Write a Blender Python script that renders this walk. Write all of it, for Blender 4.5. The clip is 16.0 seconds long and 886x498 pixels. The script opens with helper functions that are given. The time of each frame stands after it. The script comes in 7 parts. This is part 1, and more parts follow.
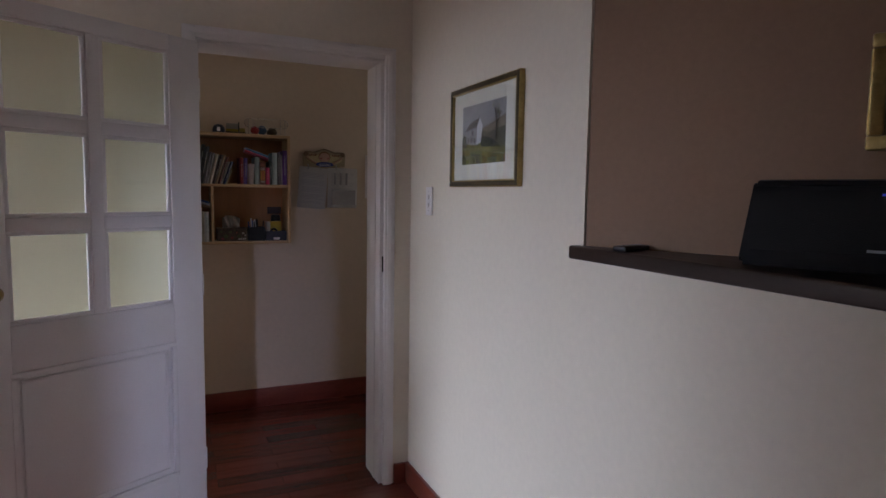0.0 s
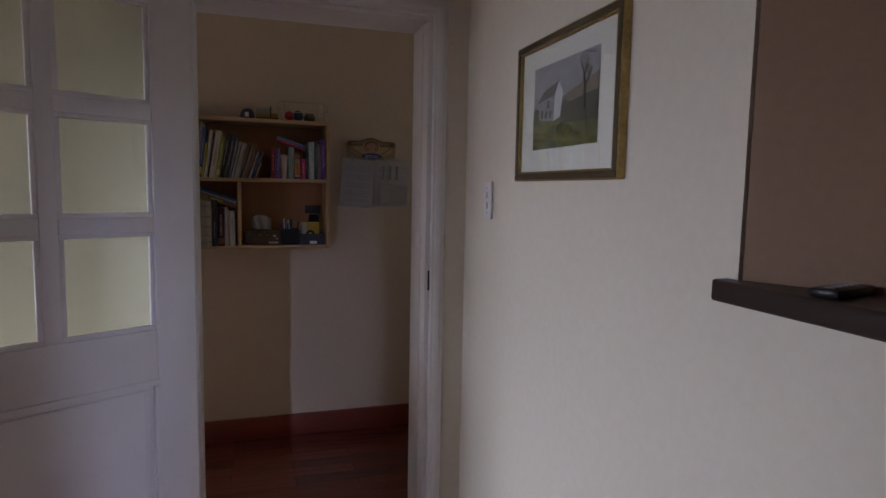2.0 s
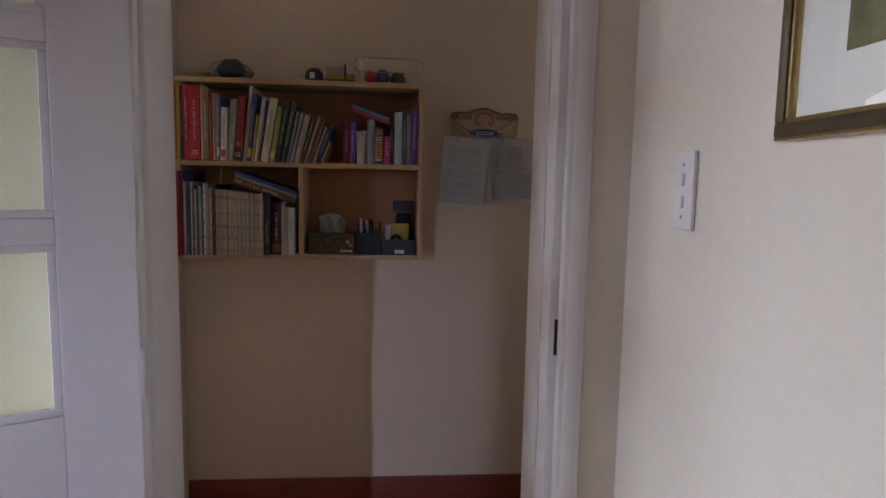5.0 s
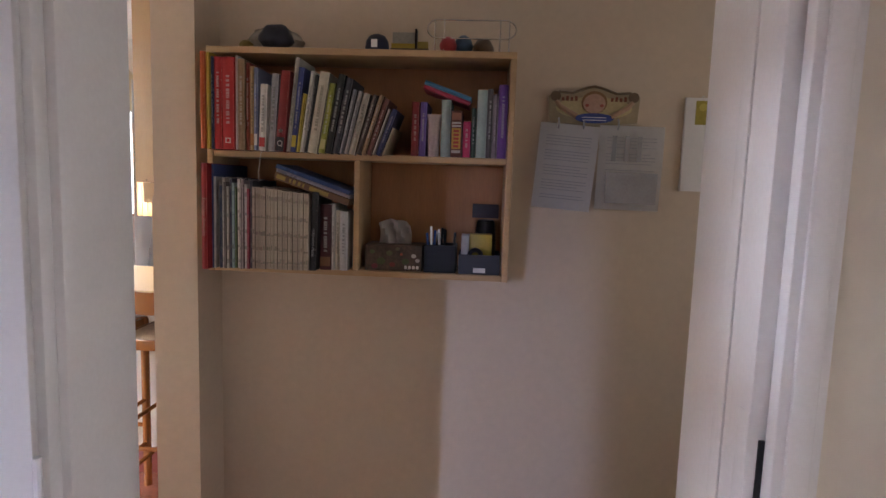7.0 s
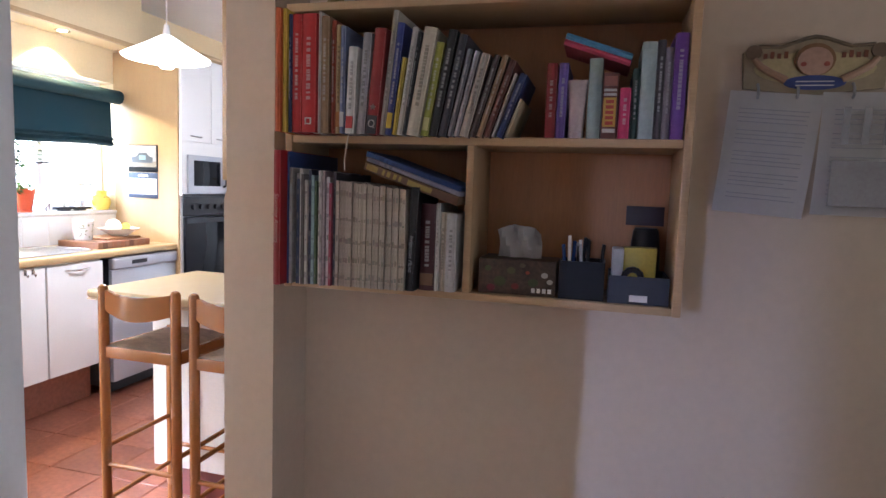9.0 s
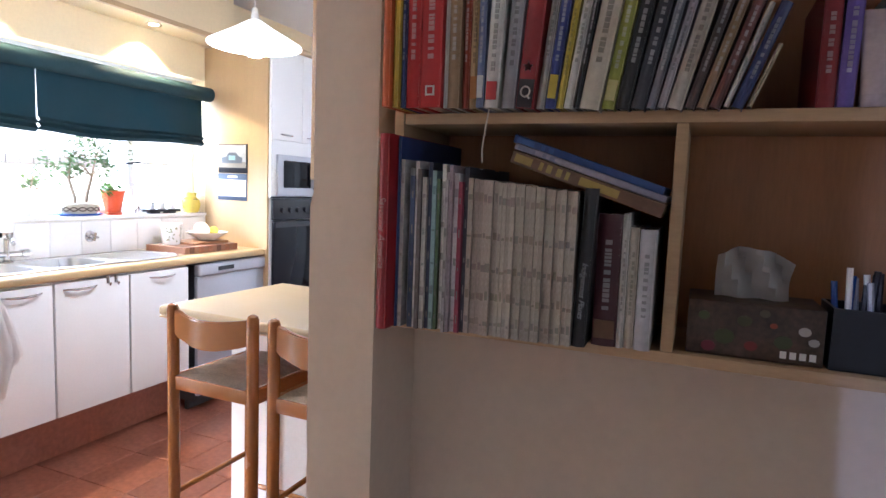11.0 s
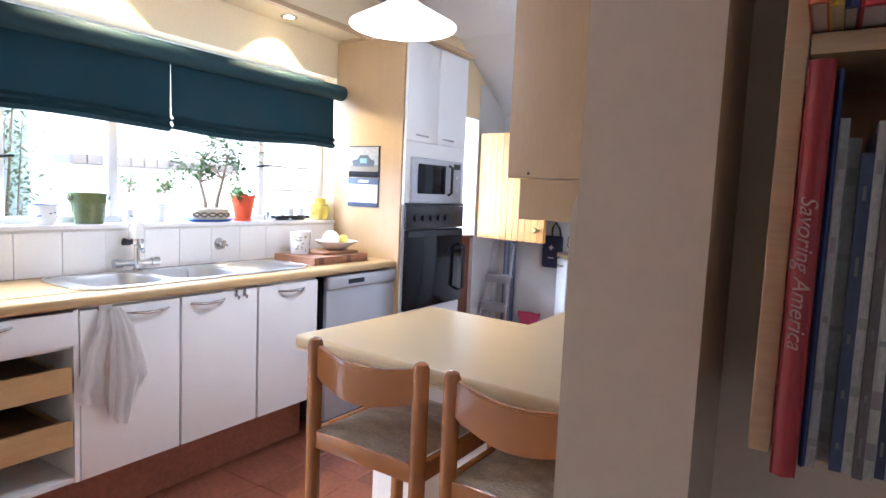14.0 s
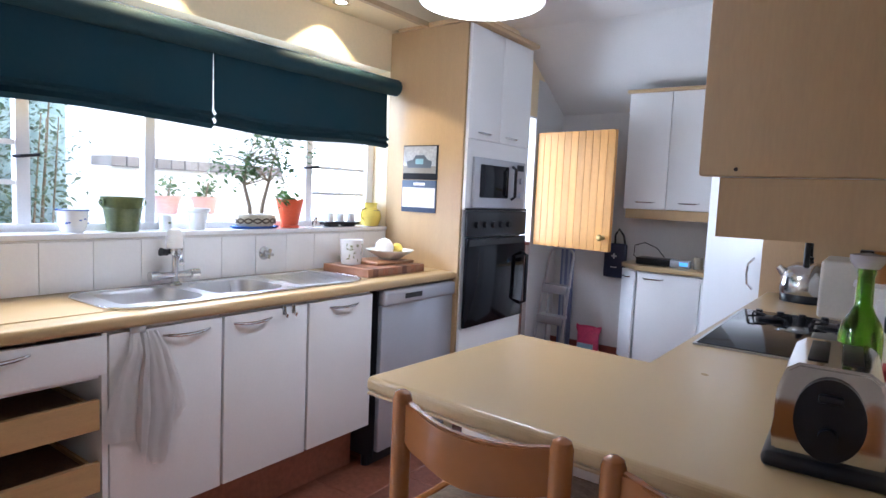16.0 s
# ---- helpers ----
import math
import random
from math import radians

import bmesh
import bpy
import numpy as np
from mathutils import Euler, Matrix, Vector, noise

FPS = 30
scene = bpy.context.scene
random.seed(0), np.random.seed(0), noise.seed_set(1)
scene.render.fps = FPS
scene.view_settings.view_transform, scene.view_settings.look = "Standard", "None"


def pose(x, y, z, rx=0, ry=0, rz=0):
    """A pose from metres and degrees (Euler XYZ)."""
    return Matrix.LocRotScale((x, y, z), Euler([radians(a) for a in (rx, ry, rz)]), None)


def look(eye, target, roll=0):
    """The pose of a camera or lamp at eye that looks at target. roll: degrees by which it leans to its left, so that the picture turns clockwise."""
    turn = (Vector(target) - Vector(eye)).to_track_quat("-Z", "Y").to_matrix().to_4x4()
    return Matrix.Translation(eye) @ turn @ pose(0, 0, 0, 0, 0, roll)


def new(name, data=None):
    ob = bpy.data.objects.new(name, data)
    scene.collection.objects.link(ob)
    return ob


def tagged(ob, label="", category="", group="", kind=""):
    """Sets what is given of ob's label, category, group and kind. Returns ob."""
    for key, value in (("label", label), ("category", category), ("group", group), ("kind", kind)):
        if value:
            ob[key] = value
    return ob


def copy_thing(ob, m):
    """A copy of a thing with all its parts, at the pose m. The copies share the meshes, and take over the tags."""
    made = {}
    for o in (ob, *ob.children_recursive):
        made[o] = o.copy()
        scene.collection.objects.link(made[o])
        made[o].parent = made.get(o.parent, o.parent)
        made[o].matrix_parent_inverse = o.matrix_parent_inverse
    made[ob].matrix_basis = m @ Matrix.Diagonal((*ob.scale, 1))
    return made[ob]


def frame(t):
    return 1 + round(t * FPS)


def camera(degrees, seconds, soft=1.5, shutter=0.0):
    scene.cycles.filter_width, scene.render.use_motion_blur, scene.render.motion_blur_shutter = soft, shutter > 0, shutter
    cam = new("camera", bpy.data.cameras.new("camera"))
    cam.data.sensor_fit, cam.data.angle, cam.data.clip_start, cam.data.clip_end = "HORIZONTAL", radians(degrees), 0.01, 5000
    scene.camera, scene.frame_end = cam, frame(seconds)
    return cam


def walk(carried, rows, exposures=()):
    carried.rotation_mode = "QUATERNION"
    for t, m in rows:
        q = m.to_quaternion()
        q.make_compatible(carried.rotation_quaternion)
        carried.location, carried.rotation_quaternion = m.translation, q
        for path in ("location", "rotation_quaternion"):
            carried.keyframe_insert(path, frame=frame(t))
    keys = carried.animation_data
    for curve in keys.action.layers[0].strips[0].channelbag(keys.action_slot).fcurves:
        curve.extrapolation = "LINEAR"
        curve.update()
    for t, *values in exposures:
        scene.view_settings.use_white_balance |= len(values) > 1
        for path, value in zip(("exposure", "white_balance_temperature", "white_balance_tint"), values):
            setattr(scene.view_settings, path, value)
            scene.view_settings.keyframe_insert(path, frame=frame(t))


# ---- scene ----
cam = camera(72.9, 16.0)
PATH = [
    (0, (0.009, 0.228, 1.433), (0.835, 2.04, 1.254), 0.9),
    (0.5, (0.124, 0.353, 1.434), (0.886, 2.193, 1.253), 1.0),
    (1, (0.196, 0.479, 1.422), (0.905, 2.34, 1.239), 1.1),
    (1.5, (0.26, 0.652, 1.43), (0.915, 2.532, 1.247), 1.2),
    (2, (0.304, 0.811, 1.434), (0.91, 2.707, 1.241), 1.1),
    (2.5, (0.367, 0.964, 1.426), (0.921, 2.876, 1.231), 1.2),
    (3, (0.448, 1.129, 1.431), (0.931, 3.06, 1.231), 0.6),
    (3.5, (0.518, 1.277, 1.408), (0.902, 3.23, 1.212), 1.6),
    (4, (0.55, 1.455, 1.412), (0.859, 3.42, 1.201), 1.4),
    (6.5, (0.64, 2.149, 1.396), (0.594, 4.138, 1.186), 1.9),
    (7, (0.607, 2.293, 1.412), (0.497, 4.277, 1.185), 1.9),
    (7.5, (0.61, 2.429, 1.393), (0.398, 4.406, 1.182), 2.0),
    (8, (0.591, 2.533, 1.391), (0.284, 4.497, 1.178), 1.9),
    (8.5, (0.575, 2.665, 1.373), (0.154, 4.61, 1.173), 1.9),
    (9, (0.533, 2.762, 1.364), (0.028, 4.688, 1.165), 2.0),
    (11.5, (0.192, 3.232, 1.352), (-0.65, 5.036, 1.157), 2.2),
    (12, (0.117, 3.29, 1.333), (-0.804, 5.056, 1.142), 2.3),
    (12.5, (0.05, 3.36, 1.339), (-0.935, 5.09, 1.145), 2.4),
    (13, (-0.018, 3.396, 1.341), (-1.04, 5.104, 1.151), 2.4),
    (13.5, (-0.093, 3.431, 1.342), (-1.14, 5.125, 1.152), 2.5),
    (14, (-0.169, 3.479, 1.333), (-1.245, 5.155, 1.148), 2.5),
    (14.5, (-0.27, 3.538, 1.328), (-1.374, 5.195, 1.144), 2.5),
    (15, (-0.34, 3.597, 1.326), (-1.48, 5.23, 1.143), 2.5),
    (15.5, (-0.41, 3.647, 1.324), (-1.575, 5.263, 1.142), 2.5),
    (16, (-0.501, 3.684, 1.328), (-1.67, 5.297, 1.15), 2.5),
]
EXPOSURES = [(0.0, -0.93, 6350, 13), (1.5, -1.12, 6400, 14), (3.0, -1.15, 6400, 14), (4.0, -0.83, 6400, 14), (6.5, 0.24, 6400, 13), (8.0, 0.58, 6000, 13), (9.0, 0.60, 5650, 12), (11.5, 0.48, 5450, 11),
             (14.0, 0.15, 5350, 11), (15.0, -0.18, 5300, 11), (16.0, -0.48, 5280, 11)]
walk(cam, [(t, look(eye, target, roll)) for t, eye, target, roll in PATH], EXPOSURES)

# ---- world, sun and large lights ----
world = bpy.data.worlds.new("sky")
scene.world = world
world.use_nodes = True
wn = world.node_tree
sky = wn.nodes.new("ShaderNodeTexSky")
sky.sky_type, sky.sun_disc = "NISHITA", False
sky.sun_elevation, sky.sun_rotation = radians(50), radians(200)
sky.air_density, sky.dust_density = 1.0, 2.0
wn.nodes["Background"].inputs[1].default_value = 0.15
wn.links.new(sky.outputs[0], wn.nodes["Background"].inputs[0])
sun_data = bpy.data.lights.new("sun", "SUN")
sun_data.energy, sun_data.angle, sun_data.color = 5.0, radians(2), (1.0, 0.97, 0.93)
sun = new("sun", sun_data)
sun.matrix_world = look((6, 3, 9.5), (-4.0, 6.0, 0))


def area(name, eye, target, w, h, energy, color):
    d = bpy.data.lights.new(name, "AREA")
    d.shape, d.size, d.size_y, d.energy, d.color = "RECTANGLE", w, h, energy, color
    ob = new(name, d)
    ob.matrix_world = look(eye, target)
    return ob


# unseen area lamps added in place of daylight, in or beyond the openings
area("garden_door_light", (-1.9, -4.2, 2.5), (-1.2, 2.0, 0.9), 0.55, 1.4, 2000, (0.58, 0.66, 1.0))
area("terrace_window_light", (-4.2, 1.95, 2.45), (1.07, 2.2, 0.7), 1.4, 1.4, 760, (0.73, 0.81, 1.0))
# narrow beam from an unseen slot, added to brighten the floor by the stools
area("back_door_light", (-2.86, 3.34, 1.3), (-1.6, 4.6, 0.0), 0.36, 1.0, 5, (0.74, 0.80, 1.0)).data.spread = radians(26)
area("hall_window_light", (2.27, 3.70, 1.5), (0.6, 3.95, 1.3), 0.7, 1.0, 1.2, (1.0, 0.96, 0.82))
area("open_sky_light", (-4.9, 5.3, 3.0), (-2.6, 5.2, 1.1), 4.5, 1.3, 560, (0.86, 0.92, 1.0))
# added low in the yard and aimed up to brighten the far ceiling
area("yard_light", (-4.3, 7.65, 1.2), (-1.6, 7.5, 2.2), 1.6, 1.0, 150, (0.88, 0.94, 1.0))

# ---- materials ----
def mat(name, color, rough=0.6, metal=0.0, vary=0.12, scale=6.0, fine=90.0, bump=0.05, spread=0.0, stretch=(1, 1, 1), spec=0.5, coat=0.0):
    """A surface with cloudy variation, fine grain and relief; spread varies it from piece to piece."""
    m = bpy.data.materials.new(name)
    m.use_nodes = True
    nt = m.node_tree
    b = nt.nodes["Principled BSDF"]
    tc = nt.nodes.new("ShaderNodeTexCoord")
    mp = nt.nodes.new("ShaderNodeMapping")
    mp.inputs["Scale"].default_value = stretch
    nt.links.new(tc.outputs["Object"], mp.inputs[0])
    n1, n2 = nt.nodes.new("ShaderNodeTexNoise"), nt.nodes.new("ShaderNodeTexNoise")
    n1.inputs["Scale"].default_value, n1.inputs["Detail"].default_value = scale, 4
    n2.inputs["Scale"].default_value, n2.inputs["Detail"].default_value = fine, 3
    for n in (n1, n2):
        nt.links.new(mp.outputs[0], n.inputs["Vector"])
    add = nt.nodes.new("ShaderNodeMath")
    add.operation = "ADD"
    nt.links.new(n1.outputs["Fac"], add.inputs[0])
    nt.links.new(n2.outputs["Fac"], add.inputs[1])
    ramp = nt.nodes.new("ShaderNodeMapRange")
    ramp.inputs["From Min"].default_value, ramp.inputs["From Max"].default_value = 0.6, 1.4
    ramp.inputs["To Min"].default_value, ramp.inputs["To Max"].default_value = 1 - vary, 1 + vary
    nt.links.new(add.outputs[0], ramp.inputs["Value"])
    hsv = nt.nodes.new("ShaderNodeHueSaturation")
    hsv.inputs["Color"].default_value = (*color, 1)
    last = ramp.outputs[0]
    if spread:
        oi = nt.nodes.new("ShaderNodeObjectInfo")
        mr = nt.nodes.new("ShaderNodeMapRange")
        mr.inputs["To Min"].default_value, mr.inputs["To Max"].default_value = 1 - spread, 1 + spread
        nt.links.new(oi.outputs["Random"], mr.inputs["Value"])
        mul = nt.nodes.new("ShaderNodeMath")
        mul.operation = "MULTIPLY"
        nt.links.new(last, mul.inputs[0])
        nt.links.new(mr.outputs[0], mul.inputs[1])
        last = mul.outputs[0]
    nt.links.new(last, hsv.inputs["Value"])
    nt.links.new(hsv.outputs[0], b.inputs["Base Color"])
    rr = nt.nodes.new("ShaderNodeMapRange")
    rr.inputs["To Min"].default_value, rr.inputs["To Max"].default_value = max(0.02, rough * 0.8), min(1, rough * 1.2)
    nt.links.new(n1.outputs["Fac"], rr.inputs["Value"])
    nt.links.new(rr.outputs[0], b.inputs["Roughness"])
    b.inputs["Metallic"].default_value = metal
    b.inputs["Specular IOR Level"].default_value = spec
    b.inputs["Coat Weight"].default_value = coat
    if bump:
        bp = nt.nodes.new("ShaderNodeBump")
        bp.inputs["Strength"].default_value, bp.inputs["Distance"].default_value = bump, 0.01
        nt.links.new(n2.outputs["Fac"], bp.inputs["Height"])
        nt.links.new(bp.outputs[0], b.inputs["Normal"])
    return m


def glass(name, tint=(1, 1, 1), rough=0.0):
    m = bpy.data.materials.new(name)
    m.use_nodes = True
    b = m.node_tree.nodes["Principled BSDF"]
    b.inputs["Base Color"].default_value = (*tint, 1)
    b.inputs["Roughness"].default_value = rough
    b.inputs["Transmission Weight"].default_value = 1
    b.inputs["IOR"].default_value = 1.45
    return m


def glow(name, color, strength):
    m = bpy.data.materials.new(name)
    m.use_nodes = True
    b = m.node_tree.nodes["Principled BSDF"]
    b.inputs["Base Color"].default_value = (*color, 1)
    b.inputs["Emission Color"].default_value = (*color, 1)
    b.inputs["Emission Strength"].default_value = strength
    return m


PLASTER = mat("cream plaster", (0.76, 0.70, 0.59), 0.8, vary=0.04, scale=1.6, fine=45, bump=0.025)
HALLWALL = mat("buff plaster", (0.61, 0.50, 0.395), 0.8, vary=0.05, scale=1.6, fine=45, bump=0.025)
YELLOW = mat("warm yellow plaster", (0.80, 0.66, 0.42), 0.7, vary=0.05, scale=2, fine=60, bump=0.06)
# this brown also carries the shade of the niche behind the ledge
SHADEDWALL = mat("brown plaster darkened for shade", (0.27, 0.165, 0.105), 0.75, vary=0.08, scale=2, fine=60, bump=0.08)
CEIL = mat("white ceiling", (0.72, 0.70, 0.68), 0.8, vary=0.03, bump=0.04)
GLOSSWHITE = mat("white gloss paint", (0.78, 0.76, 0.75), 0.35, vary=0.04, scale=8, fine=150, bump=0.04)
SKIRT = mat("red-brown varnished wood", (0.20, 0.045, 0.03), 0.3, vary=0.25, scale=3, fine=30, stretch=(1, 8, 8))
REDFLOOR = mat("dark red floor board", (0.13, 0.032, 0.022), 0.22, vary=0.3, scale=3, fine=30, stretch=(1, 10, 1), spread=0.25)
TERRA = mat("terracotta tile", (0.24, 0.085, 0.05), 0.22, vary=0.22, scale=5, fine=40, spread=0.15, bump=0.1)
GROUT = mat("grey-brown grout", (0.16, 0.085, 0.06), 0.85, vary=0.2)
DARKWOOD = mat("dark stained wood", (0.03, 0.018, 0.014), 0.4, vary=0.35, scale=4, fine=40, stretch=(8, 1, 8))
PINE = mat("pale shelf wood", (0.47, 0.315, 0.175), 0.5, vary=0.12, scale=4, fine=40, stretch=(1, 8, 8))
SHELFBACK = mat("orange plywood", (0.42, 0.20, 0.09), 0.55, vary=0.12, scale=3, fine=30, stretch=(8, 1, 1))
BEECH = mat("light beech veneer", (0.50, 0.345, 0.18), 0.42, vary=0.07, scale=3, fine=35, stretch=(7, 7, 1))
COUNTER = mat("cream laminate", (0.47, 0.335, 0.165), 0.3, vary=0.025, scale=9, fine=250, bump=0.01)
CABWHITE = mat("white melamine", (0.80, 0.79, 0.78), 0.38, vary=0.03, scale=3, fine=120, bump=0.02)
STOOLWOOD = mat("honey varnished beech", (0.33, 0.118, 0.027), 0.26, vary=0.06, scale=3, fine=26, stretch=(1.5, 1.5, 1.5), bump=0.012, coat=0.35)
RUSH = mat("brown upholstery", (0.44, 0.33, 0.215), 0.85, vary=0.4, scale=14, fine=110, bump=0.35, stretch=(1, 3, 1))
CHROME = mat("brushed chrome", (0.62, 0.62, 0.63), 0.18, 1.0, vary=0.05, scale=10, fine=200, bump=0.01)
STEEL = mat("brushed steel", (0.55, 0.55, 0.57), 0.3, 1.0, vary=0.06, scale=10, fine=200, bump=0.02, stretch=(1, 8, 1))
SILVER = mat("silver grey enamel", (0.42, 0.43, 0.47), 0.35, 0.4, vary=0.04, bump=0.01)
BLACK = mat("black plastic", (0.009, 0.009, 0.012), 0.32, vary=0.15, bump=0.03, spec=0.3)
BLACKGLASS = mat("black glass", (0.006, 0.006, 0.009), 0.08, vary=0.05, bump=0.0, spec=0.13)
GOLD = mat("antique gilt", (0.36, 0.26, 0.10), 0.35, 0.8, vary=0.3, scale=15, fine=90, bump=0.1)
PAPER = mat("white paper", (0.78, 0.76, 0.76), 0.8, vary=0.04, bump=0.02)
PAGES = mat("page edges", (0.62, 0.58, 0.50), 0.9, vary=0.15, scale=4, fine=300, bump=0.1)
GREYINK = mat("grey print", (0.52, 0.51, 0.55), 0.8, vary=0.15)
BLIND = mat("dark teal cloth", (0.008, 0.034, 0.043), 0.9, vary=0.2, scale=6, fine=300, bump=0.2)
WTILE = mat("white glazed tile", (0.86, 0.84, 0.82), 0.15, vary=0.03, spread=0.04, bump=0.02)
STABLE = mat("yellow pine board", (0.58, 0.285, 0.075), 0.35, vary=0.16, scale=3, fine=30, stretch=(5, 5, 1), spread=0.12)
LOWDOOR = mat("red-brown door wood", (0.22, 0.07, 0.035), 0.4, vary=0.25, stretch=(8, 8, 1))
ROOMGLASS = glass("clear glass")
DOORGLASS = glass("faintly green door glass", (0.80, 0.82, 0.66))
GREENGLASS = glass("green bottle glass", (0.30, 0.52, 0.08))
CERAMIC = mat("white ceramic", (0.80, 0.79, 0.77), 0.15, vary=0.03, bump=0.0)
GREENPOT = mat("green glazed pot", (0.10, 0.125, 0.045), 0.2, vary=0.25, scale=12, bump=0.05)
REDPOT = mat("orange-red plastic", (0.62, 0.08, 0.02), 0.4, vary=0.1, bump=0.02)
YELLOWPOT = mat("yellow glaze", (0.72, 0.55, 0.10), 0.2, vary=0.12, bump=0.02)
BLUEGLAZE = mat("blue glaze", (0.05, 0.12, 0.42), 0.2, vary=0.2, bump=0.02)
LEAF = mat("green leaf", (0.07, 0.13, 0.035), 0.5, vary=0.4, scale=30, bump=0.05)
BARK = mat("grey bark", (0.20, 0.15, 0.10), 0.85, vary=0.3, scale=30, bump=0.3)
SOIL = mat("dark soil", (0.05, 0.035, 0.025), 0.95, vary=0.4, scale=60, bump=0.5)
CLOTH = mat("white linen", (0.88, 0.85, 0.83), 0.9, vary=0.05, fine=300, bump=0.02)
WICKER = mat("brown wicker", (0.13, 0.075, 0.04), 0.8, vary=0.4, scale=60, fine=200, bump=0.5)
BOARDWOOD = mat("striped chopping board wood", (0.26, 0.10, 0.05), 0.5, vary=0.5, scale=9, fine=60, stretch=(0.6, 6, 6))
OUTWALL = mat("white garden wall", (0.80, 0.79, 0.78), 0.85, vary=0.06)
BRICK = mat("grey brick coping", (0.25, 0.22, 0.21), 0.85, vary=0.2, spread=0.15)
GROUND = mat("pale paving", (0.42, 0.40, 0.37), 0.9, vary=0.2)
LAMPGLASS = glow("lit opal glass", (1.0, 0.95, 0.88), 6.0)
DOWNLIGHT = glow("lit lamp face", (1.0, 0.80, 0.5), 20.0)


# ---- building ----
def bx(x0, x1, y0, y1, z0, z1, bevel=0.0, bm=None, seg=2):
    own = bm is None or bevel > 0
    b = bmesh.new() if own else bm
    vs = [b.verts.new((x, y, z)) for x in (x0, x1) for y in (y0, y1) for z in (z0, z1)]
    for f in ((0, 1, 3, 2), (4, 6, 7, 5), (0, 4, 5, 1), (2, 3, 7, 6), (0, 2, 6, 4), (1, 5, 7, 3)):
        b.faces.new([vs[i] for i in f])
    if bevel:
        bmesh.ops.bevel(b, geom=list(b.edges), offset=bevel, segments=seg, affect="EDGES", profile=0.5)
        if bm is not None:
            merge(bm, b)
            return bm
    return b


def merge(bm, other, m=None):
    if m is not None:
        other.transform(m)
    tmp = bpy.data.meshes.new("tmp")
    other.to_mesh(tmp)
    other.free()
    bm.from_mesh(tmp)
    bpy.data.meshes.remove(tmp)
    return bm


def tube(points, r, seg=8, bm=None, closed=False):
    """A round bar along points; r is one radius or one for each point."""
    bm = bm or bmesh.new()
    pts = [Vector(p) for p in points]
    n = len(pts)
    rs = r if isinstance(r, (list, tuple)) else [r] * n
    rings, side = [], None
    for i, p in enumerate(pts):
        a, c = (pts[(i - 1) % n], pts[(i + 1) % n]) if closed else (pts[max(i - 1, 0)], pts[min(i + 1, n - 1)])
        d = (c - a).normalized()
        if side is None:
            side = d.orthogonal().normalized()
        side = (side - d * side.dot(d)).normalized()
        up = d.cross(side)
        rings.append([bm.verts.new(p + (side * math.cos(2 * math.pi * k / seg) + up * math.sin(2 * math.pi * k / seg)) * rs[i]) for k in range(seg)])
    for i in range(n if closed else n - 1):
        a, b = rings[i], rings[(i + 1) % n]
        for k in range(seg):
            bm.faces.new((a[k], a[(k + 1) % seg], b[(k + 1) % seg], b[k]))
    if not closed:
        bm.faces.new(rings[0][::-1])
        bm.faces.new(rings[-1])
    return bm


def lathe(profile, seg=32, bm=None, cx=0.0, cy=0.0, cz=0.0):
    """A turned body from (radius, height) pairs."""
    bm = bm or bmesh.new()
    rings = [[bm.verts.new((cx + r * math.cos(2 * math.pi * k / seg), cy + r * math.sin(2 * math.pi * k / seg), cz + z)) for k in range(seg)] for r, z in profile]
    for a, b in zip(rings, rings[1:]):
        for k in range(seg):
            bm.faces.new((a[k], a[(k + 1) % seg], b[(k + 1) % seg], b[k]))
    bm.faces.new(rings[0][::-1])
    bm.faces.new(rings[-1])
    return bm


def disc(cx, cz, rx, rz, y, th=0.0025, n=20):
    bm = bmesh.new()
    a = [bm.verts.new((cx + rx * math.cos(2 * math.pi * k / n), y, cz + rz * math.sin(2 * math.pi * k / n))) for k in range(n)]
    b = [bm.verts.new((v.co.x, y + th, v.co.z)) for v in a]
    bm.faces.new(a)
    bm.faces.new(b[::-1])
    for k in range(n):
        bm.faces.new((a[k], b[k], b[(k + 1) % n], a[(k + 1) % n]))
    return bm


def slab(poly, z0, z1, bevel=0.0, seg=3):
    bm = bmesh.new()
    lo, hi = [bm.verts.new((x, y, z0)) for x, y in poly], [bm.verts.new((x, y, z1)) for x, y in poly]
    n = len(poly)
    bm.faces.new(lo[::-1])
    bm.faces.new(hi)
    for i in range(n):
        bm.faces.new((lo[i], lo[(i + 1) % n], hi[(i + 1) % n], hi[i]))
    bmesh.ops.recalc_face_normals(bm, faces=list(bm.faces))
    if bevel:
        bmesh.ops.bevel(bm, geom=list(bm.edges), offset=bevel, segments=seg, affect="EDGES", profile=0.5)
        bmesh.ops.triangulate(bm, faces=[f for f in bm.faces if len(f.verts) > 4], ngon_method="EAR_CLIP")
    return bm


def mesh_from(bm, name, material, smooth):
    bmesh.ops.recalc_face_normals(bm, faces=list(bm.faces))
    me = bpy.data.meshes.new(name)
    bm.to_mesh(me)
    bm.free()
    me.materials.append(material)
    if smooth:
        me.polygons.foreach_set("use_smooth", [True] * len(me.polygons))
        me.set_sharp_from_angle(angle=radians(38))
    return me


def part(name, bm, material, parent, label="", smooth=True):
    ob = new(name, mesh_from(bm, name, material, smooth))
    ob.parent = parent
    return tagged(ob, label)


def thing(name, label, category, at=(0, 0, 0), rz=0.0, group="", kind=""):
    ob = new(name)
    ob.empty_display_size = 0.05
    ob.matrix_basis = pose(*at, 0, 0, rz)
    return tagged(ob, label, category, group, kind)


